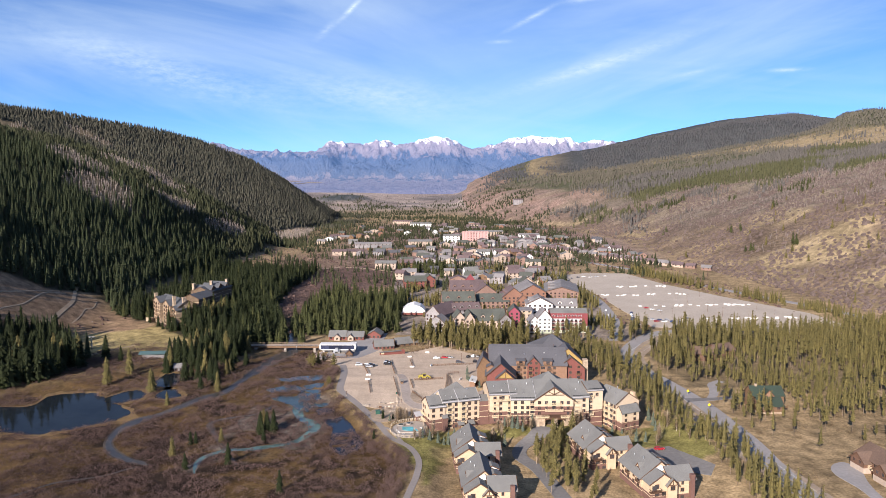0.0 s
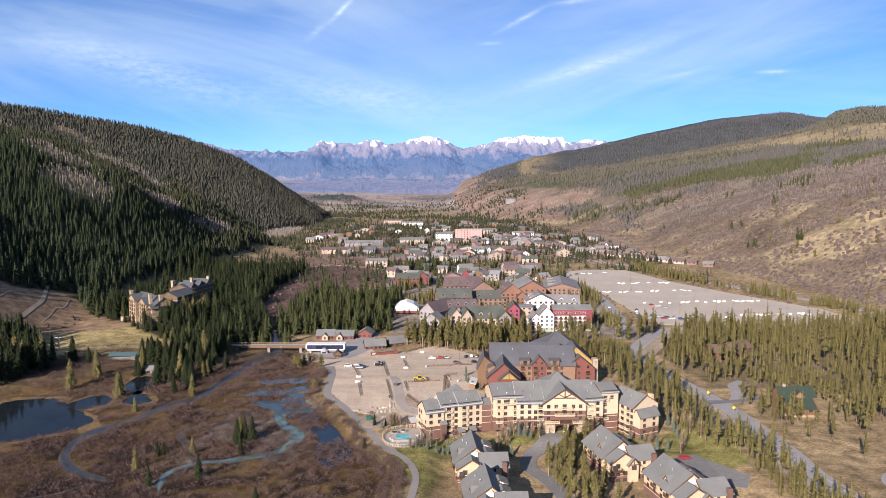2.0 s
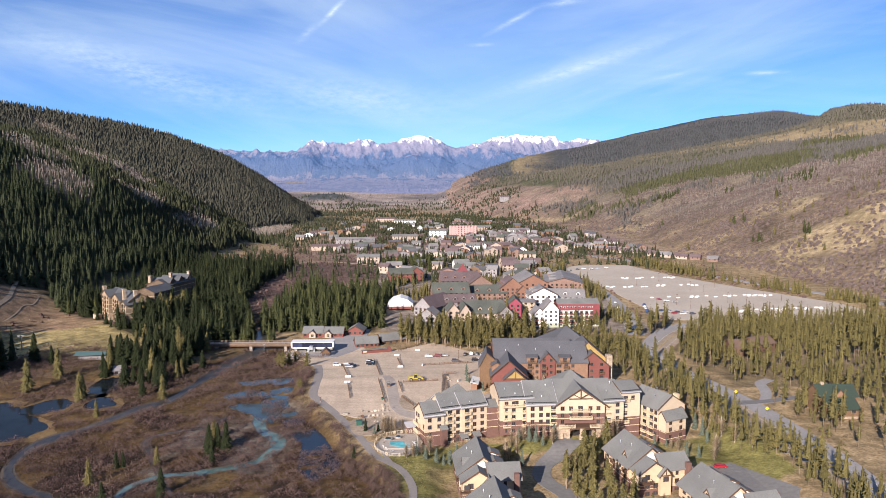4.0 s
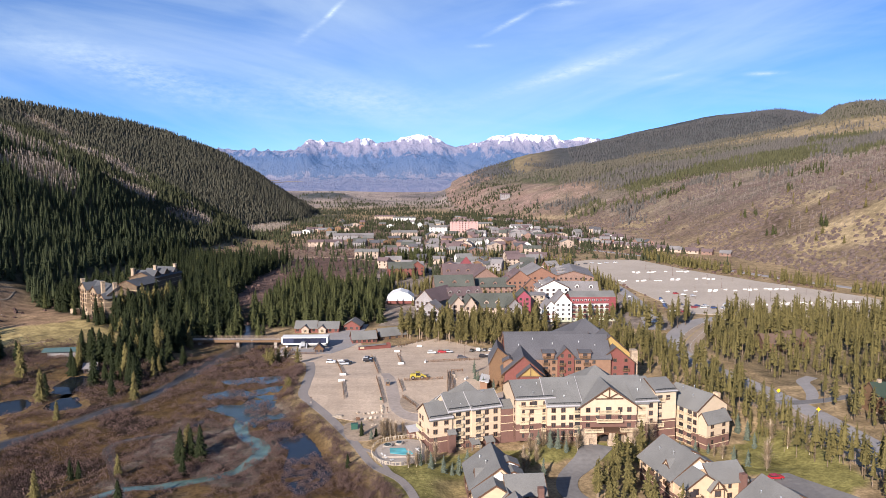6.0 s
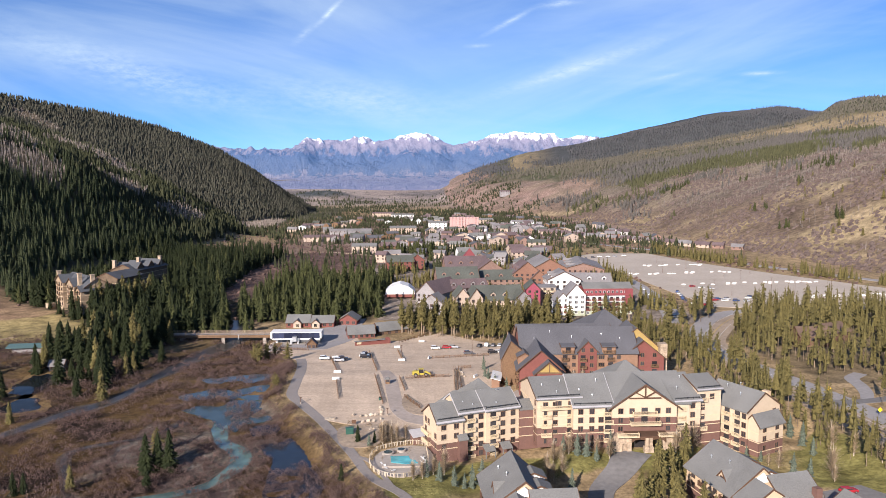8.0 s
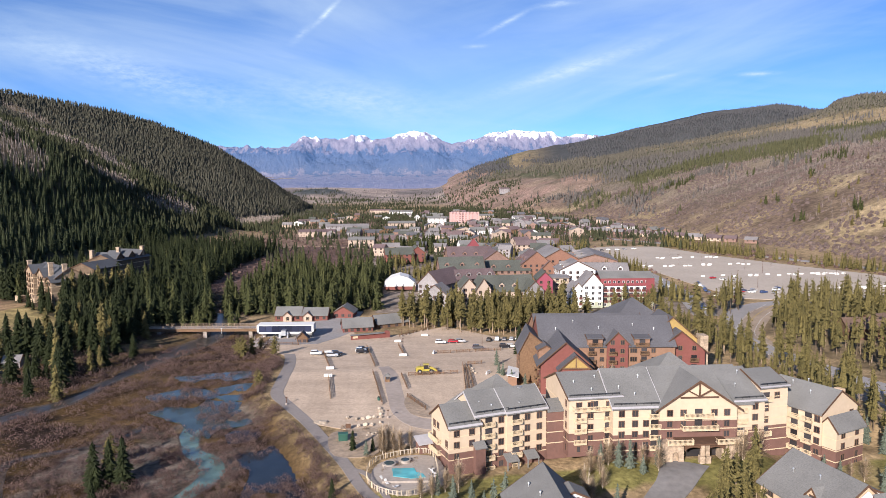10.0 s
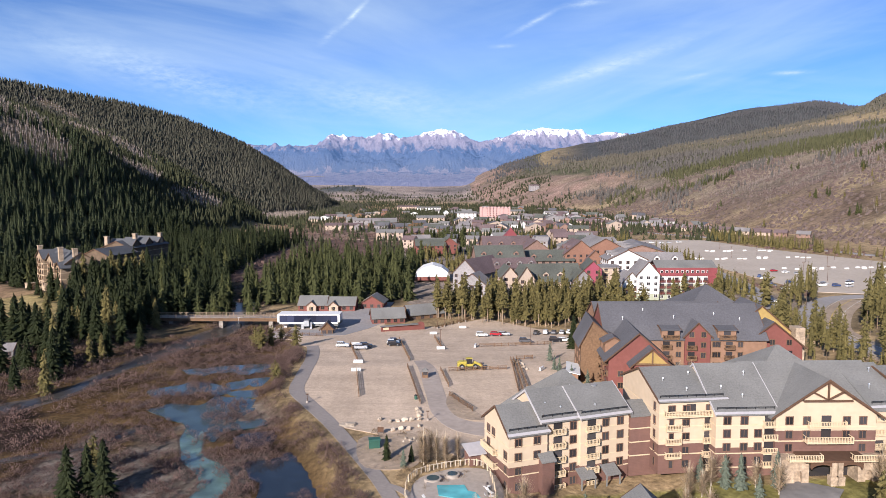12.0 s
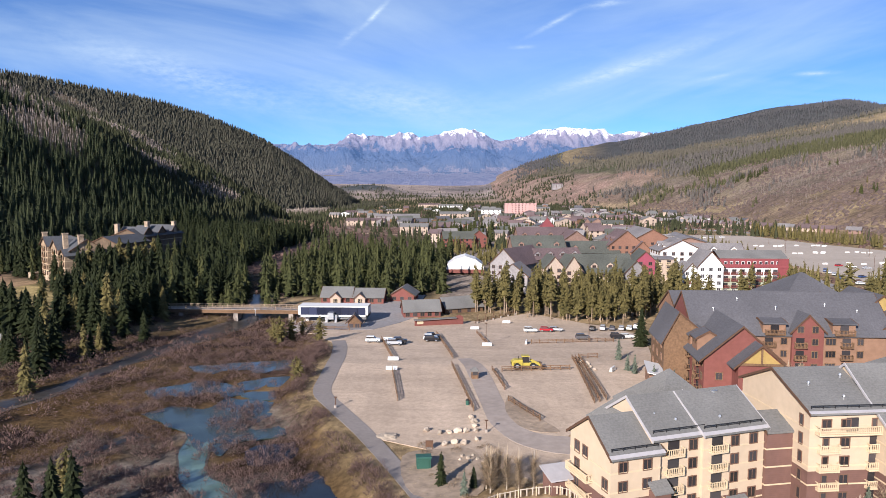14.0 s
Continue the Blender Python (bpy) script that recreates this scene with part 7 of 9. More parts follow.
def tent():
    z = -2.2
    T = building("marquee_tent", -25.5, 636, z, "white marquee tent on a low red base", "tent")
    bm = bmesh.new()
    box(bm, -10.5, 10.5, -9, 9, 0, 2.2)
    piece("base_wall", bm, RUST, T, pose(-25.5, 641, z))
    prof = [(-10.6, 2.2), (10.6, 2.2), (10.2, 4.6), (6.0, 7.8), (0, 9.6), (-6.0, 7.8), (-10.2, 4.6)]
    piece("canvas", prism(bmesh.new(), prof, -9.1, 9.1, "y"), WHITE, T, pose(-25.5, 641, z))


tent()


# ---- the hotel under the hill ----
def hillside_hotel():
    P = building("hillside_hotel", -236, 590, -2, "tall stone and timber hotel with slate roofs below spruces", "hotel")
    HS = surface("pale_stone_timber", (0.265, 0.195, 0.135), grain=0.7, amount=0.28, stain=0.3)
    SLATE = surface("slate_roof", (0.078, 0.081, 0.090), grain=1.5, amount=0.18, stain=0.1, bump=0.3)
    k = dict(up=HS, roof=SLATE, belts=True, storey=3.4, low=STONE)
    w5 = dict(w=1.8, h=1.9, trim=TIMBER, key="timber", bal=TIMBER)
    a = pose(-253, 605, 0, 0, 0, -46)
    # front range along the meadow, with two gabled bays
    wing(P, a @ pose(1, 3, 0), 44, 15, -3, 15.0, 20.0, axis="x", split=1.6, over=1.1, **k)
    openings(P, a @ pose(1, 3, 0), [15.6, 18.6], [13.4, 10.1, 6.8, 3.5, 0.6], ["wb"] * 5, **w5)
    for x, w, h in ((0, 13.5, 15.6), (21, 13, 15.2), (38, 8, 13.0)):
        g = a @ pose(x, 0, 0)
        wing(P, g, w, 13, -3, h, h + 0.30 * w, axis="y", split=1.6, over=1.2, **k)
        xs = [2.2, w / 2, w - 2.2] if w > 10 else [2.4, w - 2.4]
        openings(P, g, xs, [h - 1.8 - 3.2 * i for i in range(5)], ["wbw" if w > 10 else "bw"] * 5, **w5)
    # ranges that step back up to the wood
    k = dict(k, up=surface("dark_timber_cladding", (0.125, 0.088, 0.060), grain=0.8, amount=0.25, stain=0.3))
    b = pose(-233, 618, 0, 0, 0, -14)
    wing(P, b, 17, 26, -3, 15.0, 18.6, axis="y", split=1.6, over=1.0, **k)
    c = pose(-235, 646, 0, 0, 0, -12)
    wing(P, c, 20, 40, -3, 17.0, 21.0, axis="y", split=1.6, over=1.0, **k)
    openings(P, c, [3, 7.6, 12.4, 17], [15.0, 11.8, 8.6], ["wbbw"] * 3, **w5)
    for i in range(3):
        wing(P, c @ pose(2, 4 + i * 13, 0), 17, 7, 14.5, 18.8, 22.0, axis="x", over=0.8, **k)
    for m, x, y, h in ((a, 2.2, 1.5, 21.6), (a, 36.4, 3, 22.6), (a, 44.0, 8, 22.0), (c, 2, 2, 23.6), (c, 12, 16, 24.6), (c, 18, 34, 24.0)):
        piece("stone_chimney", box(box(bmesh.new(), x - 1.1, x + 1.1, y - 1.1, y + 1.1, 10, h), x - 1.35, x + 1.35, y - 1.35, y + 1.35, h, h + 0.5), STONE, P, m)
    piece("terrace_wall", box(bmesh.new(), -3, 3, -6, -1.5, -4, 0.6), STONE, P, a)


hillside_hotel()


# ---- lift station, red houses and bridge ----
def gz(x, y):
    return float(height(x, y))


def station():
    z = gz(-76, 496)
    S = building("lift_station", -75.5, 498, z, "white gondola station with a long dark glazed canopy", "lift station")
    m = pose(-75.5, 497.5, 0)
    bm = bmesh.new()
    box(bm, -13.2, 13.2, 0, 8, 1.35, 1.75)
    box(bm, -13.2, 13.2, -0.1, 7.9, -2.3, -1.55)
    box(bm, -13.2, -12.3, -0.1, 8, -2.3, 1.6)
    box(bm, 12.3, 13.2, -0.1, 8, -2.3, 1.6)
    piece("canopy_frame", bm, WHITE, S, m, "white steel canopy frame")
    GLAZE = glass_material("dark_blue_glazing", (0.015, 0.018, 0.035))
    for i in range(8):
        x = -12.3 + i * 3.075
        piece("glazing_panel", box(bmesh.new(), x + 0.05, x + 3.02, 0.15, 0.3, -1.55, 1.35), GLAZE, S, m)
    # Black block fills the canopy in place of its shaded inside.
    piece("canopy_floor", box(bmesh.new(), -12.3, 12.3, 0.4, 7.8, -1.9, 1.3), BLACK, S, m)
    for x in (-10.5, 1.0, 9.0):
        piece("column", box(bmesh.new(), x - 0.45, x + 0.45, 3, 4.2, z - 0.3, -2.2), WHITE, S, m)
    bm = bmesh.new()
    box(bm, -1.6, 0.6, -2.4, 0.2, -2.8, -0.4)
    box(bm, -2.8, -1.8, -1.6, 0, -4.2, -2.2)
    box(bm, 0.8, 1.6, -1.4, 0.2, -4.6, -1.2)
    piece("drive_unit", bm, METAL, S, m)
    bm = bmesh.new()
    bmesh.ops.create_cone(bm, cap_ends=True, segments=20, radius1=2.2, radius2=2.2, depth=0.5, matrix=pose(-2.5, 1.5, z + 2.0, 90))
    piece("bull_wheel", bm, BLACK, S, m)
    bm = box(bmesh.new(), -6, 12, -6.5, 6, z - 0.3, z + 0.25)
    piece("platform", bm, CONCRETE, S, m)
    bm = bmesh.new()
    box(bm, 3.0, 12.8, -1.8, 2.5, -2.8, -2.45)
    piece("side_roof", bm, SHINGLE, S, m)


station()


def timber_house(name, x, y, w, d, rz, eave, ridge, axis, label, wall=None, roof=None, porches=(), cols=4, z=None):
    z = gz(x, y + d / 2) - 0.2 if z is None else z
    H, m = house(name, x, y, w, d, rz, z, eave, ridge, axis, wall or RUST, roof or SHINGLE, label, "house", "", rows=1, cols=cols, trim=TRIM, faces=("front",), base=None)
    for px in porches:
        p = m @ pose(px - 2.2, -2.0, 0)
        wing(H, p, 4.4, 4.5, z, eave - 0.2, eave + 1.7, axis="y", up=BEIGE, roof=SHINGLE, belts=False, over=0.6)
        window(H, p @ pose(2.2, 0, z + 1.6), 1.8, 1.9, TRIM, "pale", 2)
    return H


timber_house("red_house", -81.6, 537.5, 13.4, 11, -1, -0.9, 2.4, "x", "low red house with grey roof and porch gable", porches=(6.7,))
timber_house("red_house", -68.0, 537.2, 14, 11, -1, -1.0, 1.9, "x", "low red house with grey roof and porch gable", porches=(4.0,))
timber_house("red_house", -53.5, 543, 10.5, 12, -6, -1.0, 2.2, "y", "red gabled house with pale trim", cols=3)
timber_house("red_house", -42.5, 509.5, 14.5, 9, 12, -1.7, 1.6, "x", "red house with grey shingle roof by the plaza", cols=5)
timber_house("dark_house", -26, 520, 17, 10, 26, -1.9, 1.4, "x", "low house with dark grey roof beside pines", wall=TIMBER, cols=4)
timber_house("ticket_hut", -65.4, 484.0, 4.6, 4.2, 4, -1.4, 0.9, "y", "small brown timber hut with steep roof", wall=TIMBER, roof=SHINGLE_DARK, cols=2)


def red_wall():
    a, b = Vector((-44, 489.4, 0)), Vector((-26.4, 496.2, 0))
    z = gz(-35, 493)
    W = building("red_wall", a.x, a.y, z, "long low red timber screen wall with arched end", "wall")
    m = pose(a.x, a.y, z, 0, 0, math.degrees(math.atan2(b.y - a.y, b.x - a.x)))
    n = (b - a).length
    piece("screen", box(bmesh.new(), 0, n - 3, 0, 0.5, -0.4, 2.3), RUST, W, m)
    piece("coping", box(bmesh.new(), -0.2, n - 2.8, -0.8, 1.3, 2.3, 2.55), SHINGLE, W, m)
    arch = [(n - 3, -0.4), (n, -0.4), (n, 1.9)] + [(n - 1.5 + 1.5 * math.cos(k * math.pi / 8), 1.9 + 1.4 * math.sin(k * math.pi / 8)) for k in range(1, 8)] + [(n - 3, 1.9)]
    piece("arch", prism(bmesh.new(), arch, -0.1, 0.6, "y"), RUST, W, m)
    piece("notice_board", box(bmesh.new(), 0.8, 3.2, -0.12, 0.0, 0.9, 2.0), TRIM, W, m)


red_wall()


def bridge():
    B = building("footbridge", -128, 508, -4, "pale timber footbridge with railings over the river", "bridge")
    m = pose(-172, 508.5, 0, 0, 0, -1.2)
    L = 84
    WOOD = surface("bridge_timber", (0.25, 0.185, 0.135), amount=0.2, grain=1.5)
    piece("deck", box(bmesh.new(), 0, L, 0, 5.5, -2.3, -1.5), CONCRETE, B, m)
    piece("beam", box(bmesh.new(), 0, L, -0.15, 0.0, -3.0, -1.6), TIMBER, B, m)
    for y in (0.1, 5.3):
        for z in (-0.9, -0.35):
            piece("rail", box(bmesh.new(), 0, L, y - 0.08, y + 0.08, z, z + 0.16), WOOD, B, m)
    me = mesh_of("rail_post", box(bmesh.new(), -0.11, 0.11, -0.11, 0.11, -1.5, -0.1), WOOD)
    for i in range(29):
        for y in (0.1, 5.3):
            shared("rail_post", me, B, at(B, m @ pose(i * 3.0, y, 0)))
    for x in (12, 34, 56, 78):
        piece("pier", box(bmesh.new(), x - 0.9, x + 0.9, 0.3, 5.2, -9.5, -2.5), CONCRETE, B, m)


bridge()


# ---- car park furniture ----
POST = mesh_of("post", box(bmesh.new(), -0.09, 0.09, -0.09, 0.09, -0.3, 1.35), TIMBER)


def fence(a, b, label="dark split-rail timber fence on the gravel", group="car park fences", rails=(0.35, 0.75, 1.15)):
    a, b = Vector((*a, gz(*a) + 0.1)), Vector((*b, gz(*b) + 0.1))
    F = building("rail_fence", a.x, a.y, a.z, label, "fence", group)
    n = max(2, round((b - a).length / 2.6))
    turn = math.degrees(math.atan2(b.y - a.y, b.x - a.x))
    pts = []
    for i in range(n + 1):
        p = a.lerp(b, i / n)
        p.z = gz(p.x, p.y) + 0.1
        pts.append(p)
        shared("post", POST, F, at(F, pose(p.x, p.y, p.z, 0, 0, turn)))
    for p, q in zip(pts, pts[1:]):
        for z in rails:
            s = 0.05 * math.sin(p.x * 7 + z * 9)
            d = q - p
            m = pose(p.x, p.y, p.z + z + s, 0, -math.degrees(math.atan2(d.z, d.xy.length)), turn)
            shared("rail", rail_mesh(round(d.length, 1)), F, at(F, m))
    return F


def rail_mesh(n):
    k = ("rail", n)
    if k not in MESHES:
        MESHES[k] = mesh_of("rail", box(bmesh.new(), -0.1, n + 0.1, -0.05, 0.05, -0.07, 0.07), TIMBER)
    return MESHES[k]


for a, b in (((-52.3, 457), (-45.6, 425.5)), ((-44.3, 412), (-40.7, 388.6)), ((-35.3, 469.5), (-29.2, 428)), ((-29.3, 418), (-24.1, 382.3)), ((-19, 414), (-16.7, 397.4)),
             ((-21.8, 473), (-18.9, 449.4)), ((-16.4, 389), (-10.8, 377)), ((-16.5, 413.2), (1.0, 415.6)), ((-5.2, 453.4), (21.3, 458.6)), ((3.6, 429), (2.2, 388.5)), ((5.4, 428), (5.2, 390.5)), ((4.4, 428.6), (3.6, 389.5)), ((5.6, 430), (11, 431.5)),
             ((-22, 497.8), (-6, 517)), ((-80, 480), (-66, 478))):
    fence(a, b)


def barrier_proto(x, y, turn=0, group="white car park barriers", label="white concrete barrier block on the car park"):
    k = "barrier"
    if k not in MESHES:
        bm = prism(bmesh.new(), [(-0.38, 0), (0.38, 0), (0.30, 0.3), (0.20, 0.95), (-0.20, 0.95), (-0.30, 0.3)], -1.45, 1.45, "x")
        MESHES[k] = mesh_of("barrier_block", bm, WHITE)
    ob = new("barrier_block", MESHES[k])
    ob.matrix_world = pose(x, y, gz(x, y) + 0.28, 0, 0, turn)
    return tagged(ob, label, "barrier", group)


for x, y, r in ((-45.3, 424.0, 2), (-44.6, 413.2, 2), (-10.2, 498.4, 0), (-22.4, 482.1, 4), (-19.2, 448.2, 4), (-50.4, 456.8, 10), (-6.8, 453.2, 80), (11.7, 414.6, 60)):
    barrier_proto(x, y, r)
rng = random.Random(5)
for x, y in ((186, 784), (203, 786), (219, 789), (236, 790), (253, 790), (172, 728), (190, 729), (207, 731), (224, 735), (241, 736), (259, 739), (196, 668), (214, 667), (231, 669), (249, 671),
             (266, 672), (285, 675), (298, 673), (239, 601), (258, 605), (276, 607), (296, 610), (314, 612)):
    for dx, dy in ((-5.6, 2.4), (-1.6, 2.4), (-3.8, -2.4), (0.6, -2.4), (3.6, 2.2)):
        if rng.random() < 0.6:
            barrier_proto(x + dx + rng.uniform(-0.4, 0.4), y + dy + rng.uniform(-0.4, 0.4), rng.uniform(-4, 4), "barriers in the big car park", "white concrete barrier block in a row")


def boulder(x, y, r, seed):
    bm = bmesh.new()
    bmesh.ops.create_icosphere(bm, subdivisions=2, radius=1)
    off = Vector((seed * 3.1, seed * 1.7, 0))
    for v in bm.verts:
        k = 0.78 + 0.5 * noise.noise(v.co * 1.1 + off) + 0.18 * noise.noise(v.co * 3 + off)
        v.co = Vector((v.co.x * r * k, v.co.y * r * k * 0.8, v.co.z * r * k * 0.75))
    ob = new("boulder", mesh_of("boulder", bm, BOULDER))
    ob.matrix_world = pose(x, y, gz(x, y) + r * 0.42, 0, 0, seed * 47 % 360)
    return tagged(ob, "pale weathered boulder edging the car park", "boulder", "boulders edging the car park")


for i, (x, y, r) in enumerate(((-33.4, 370.5, 0.9), (-30.7, 369.3, 0.8), (-29.0, 369.7, 0.8), (-27.3, 370.3, 1.05), (-25.7, 370.2, 0.85), (-24.6, 378, 0.9), (-24.3, 375.6, 0.95), (-24.0, 373.0, 0.9),
                               (-23.9, 370.6, 0.85), (-23.7, 366.2, 0.8), (-27.8, 364.6, 0.95), (-26.1, 364.2, 0.85), (-29.6, 363.6, 0.9), (5.6, 424.5, 0.9), (6.2, 421, 1.0), (6.4, 417.5, 0.9), (7.4, 415.5, 0.7), (4.6, 426, 0.7),
                               (-26.5, 358.5, 0.5), (-25.4, 357.6, 0.6), (-24.6, 358.8, 0.5), (-26.8, 356.9, 0.45), (-25.0, 356.2, 0.5), (-23.8, 357.2, 0.45))):
    boulder(x, y, r, i + 1)


def gravel_heap():
    bm = bmesh.new()
    bmesh.ops.create_icosphere(bm, subdivisions=3, radius=1)
    for v in bm.verts:
        k = 0.85 + 0.3 * noise.noise(v.co * 1.6) + 0.12 * noise.noise(v.co * 5)
        v.co = Vector((v.co.x * 2.6 * k, v.co.y * 1.7 * k, max(-0.1, v.co.z) * 0.75 * k))
    ob = new("gravel_heap", mesh_of("gravel_heap", bm, BOULDER))
    ob.matrix_world = pose(-40.4, 367.3, gz(-40.4, 367.3) + 0.1)
    tagged(ob, "low pale heap of gravel beside the path", "heap")


gravel_heap()


def kiosk():
    z = gz(-23.5, 406.5) + 0.15
    K = building("pay_kiosk", -23.5, 406.5, z, "small timber booth with a hipped grey roof", "kiosk")
    m = pose(-24.2, 405.9, z, 0, 0, 8) @ Matrix.Diagonal((0.66, 0.66, 0.82, 1)) @ pose(0, 0, -z)
    piece("lower_panel", box(bmesh.new(), 0, 2.4, 0, 2.4, z, z + 1.0), TIMBER, K, m)
    piece("glazed_cabin", box(bmesh.new(), 0.1, 2.3, 0.1, 2.3, z + 1.0, z + 2.3), PANE, K, m)
    for x in (0.0, 2.2):
        for y in (0.0, 2.2):
            piece("corner_post", box(bmesh.new(), x, x + 0.2, y, y + 0.2, z + 1.0, z + 2.35), TIMBER, K, m)
    wing_roof = bmesh.new()
    top = (1.2, 1.2, z + 3.5)
    c = [(-0.25, -0.25, z + 2.35), (2.65, -0.25, z + 2.35), (2.65, 2.65, z + 2.35), (-0.25, 2.65, z + 2.35)]
    for i in range(4):
        slab(wing_roof, [c[i], c[(i + 1) % 4], top], 0.18)
    piece("roof", wing_roof, SHINGLE, K, m)


kiosk()


def wheel(parent, m, r, w):
    k = ("wheel", r, w)
    if k not in MESHES:
        bm = bmesh.new()
        bmesh.ops.create_cone(bm, cap_ends=True, segments=16, radius1=r, radius2=r, depth=w, matrix=pose(0, 0, 0, 90))
        MESHES[k] = mesh_of("tyre", bm, BLACK)
        bm = bmesh.new()
        bmesh.ops.create_cone(bm, cap_ends=True, segments=12, radius1=r * 0.55, radius2=r * 0.55, depth=w + 0.04, matrix=pose(0, 0, 0, 90))
        MESHES[k + ("rim",)] = mesh_of("rim", bm, METAL)
    ob = shared("tyre", MESHES[k], parent, m)
    shared("rim", MESHES[k + ("rim",)], ob)


def loader():
    YELLOW = surface("loader_yellow", (0.40, 0.32, 0.06), rough=0.5, amount=0.1, bump=0.0)
    z = gz(-10, 416) + 0.12
    T = building("wheel_loader", -10, 416.5, z, "yellow wheel loader parked on the gravel", "loader", rz=4)
    p = pose(0, 0, 0)
    part("engine_body", prism(bmesh.new(), [(-4.0, 1.0), (-1.2, 1.0), (-1.2, 2.5), (-3.2, 2.4), (-4.0, 1.9)], -1.1, 1.1, "y"), YELLOW, T)
    part("front_frame", box(bmesh.new(), -1.0, 2.0, -0.8, 0.8, 0.9, 1.7), YELLOW, T)
    for y in (-1.35, 0.85):
        part("mudguard", prism(bmesh.new(), [(-3.7, 1.5), (-3.3, 1.95), (-2.0, 1.95), (-1.6, 1.5), (-1.7, 1.5), (-2.1, 1.85), (-3.2, 1.85), (-3.6, 1.5)], y, y + 0.5, "y"), YELLOW, T)
    part("engine_grille", box(bmesh.new(), -4.04, -3.98, -0.8, 0.8, 1.1, 1.8), BLACK, T)
    part("exhaust_pipe", box(bmesh.new(), -2.2, -2.05, 0.3, 0.45, 2.4, 3.2), BLACK, T)
    part("step", box(bmesh.new(), -0.9, 0.2, -1.15, -0.85, 0.6, 0.75), BLACK, T)
    part("cab", box(bmesh.new(), -1.2, 0.5, -0.85, 0.85, 1.7, 3.2), PANE, T)
    part("cab_roof", box(bmesh.new(), -1.35, 0.65, -0.95, 0.95, 3.2, 3.4), YELLOW, T)
    bm = bmesh.new()
    for y in (-0.7, 0.5):
        prism(bm, [(0.8, 2.2), (1.2, 2.4), (3.6, 1.2), (3.5, 0.8), (3.2, 0.8)], y, y + 0.22, "y")
    part("lift_arm", bm, YELLOW, T)
    part("bucket", prism(bmesh.new(), [(3.4, 1.5), (3.6, 0.2), (4.9, 0.1), (4.9, 0.25), (3.9, 0.45), (3.75, 1.5)], -1.5, 1.5, "y"), TIMBER, T)
    for x in (-2.6, 1.5):
        for y in (-1.25, 1.25):
            wheel(T, pose(x, y, 0.85), 0.85, 0.6)


loader()

CARS = {}


def car(x, y, turn, color, tall, label):
    """A parked car: body, cabin glass, roof, four wheels."""
    k = (color, tall)
    z = gz(x, y) + 0.3
    m = pose(x, y, z, 0, 0, turn)
    if k in CARS:
        return tagged(copy_thing(CARS[k], m), label)
    P = surface("car_paint_" + color, dict(white=(0.72, 0.72, 0.70), silver=(0.40, 0.41, 0.43), black=(0.018, 0.018, 0.022), red=(0.35, 0.02, 0.03), blue=(0.03, 0.06, 0.16), grey=(0.10, 0.10, 0.11))[color], rough=0.25, amount=0.03, bump=0.0, gloss=0.5)
    C = empty("car", m, label, "car", "parked cars")
    h = 0.35 if tall else 0.0
    bm = prism(bmesh.new(), [(-2.3, 0.35), (2.25, 0.35), (2.35, 0.75), (2.2, 0.95 + h * 0.4), (1.0, 1.05 + h * 0.5), (-2.2, 1.05 + h * 0.5), (-2.35, 0.7)], -0.9, 0.9, "y")
    bmesh.ops.bevel(bm, geom=bm.edges[:], offset=0.07, segments=1, affect="EDGES")
    part("body", bm, P, C)
    part("cabin_glass", prism(bmesh.new(), [(-2.1, 1.02 + h * 0.5), (1.0, 1.02 + h * 0.5), (0.3, 1.45 + h), (-1.9, 1.45 + h)], -0.78, 0.78, "y"), PANE, C)
    part("roof", box(bmesh.new(), -1.95, 0.35, -0.76, 0.76, 1.44 + h, 1.53 + h), P, C)
    for s in (-0.6, 0.6):
        part("headlight", box(bmesh.new(), 2.28, 2.36, s - 0.18, s + 0.18, 0.7, 0.85), WHITE, C)
    for wx in (-1.45, 1.45):
        for wy in (-0.82, 0.82):
            wheel(C, pose(wx, wy, 0.34), 0.34, 0.22)
    CARS[k] = C
    return C


for x, y, r, c, t in ((-54.6, 453, 2, "white", 1), (-47.4, 448.2, 5, "silver", 1), (-46.0, 451.4, 5, "black", 1), (-36.8, 458.4, 4, "white", 1), (-36.4, 455.8, 2, "black", 1), (-36.2, 461, 2, "black", 1),
                      (-3.3, 476.5, 3, "white", 1), (2.4, 478.4, -8, "red", 0), (5.8, 479.4, -8, "silver", 0), (12.1, 461.8, 6, "grey", 1), (18.9, 482, 70, "black", 0), (22.8, 483, 74, "silver", 1), (26, 483, 76, "grey", 0),
                      (29.3, 483, 74, "silver", 0), (32.2, 483.4, 72, "white", 0), (34.9, 484.4, 70, "grey", 1), (23.7, 464, 4, "black", 1), (26.9, 464.6, 4, "white", 0), (99.9, 308.1, 8, "red", 0)):
    car(x, y, r, c, t, c + (" sport utility car" if t else " saloon car") + " parked on the gravel" if y > 320 else "red saloon car parked by the townhouses")
rng = random.Random(9)
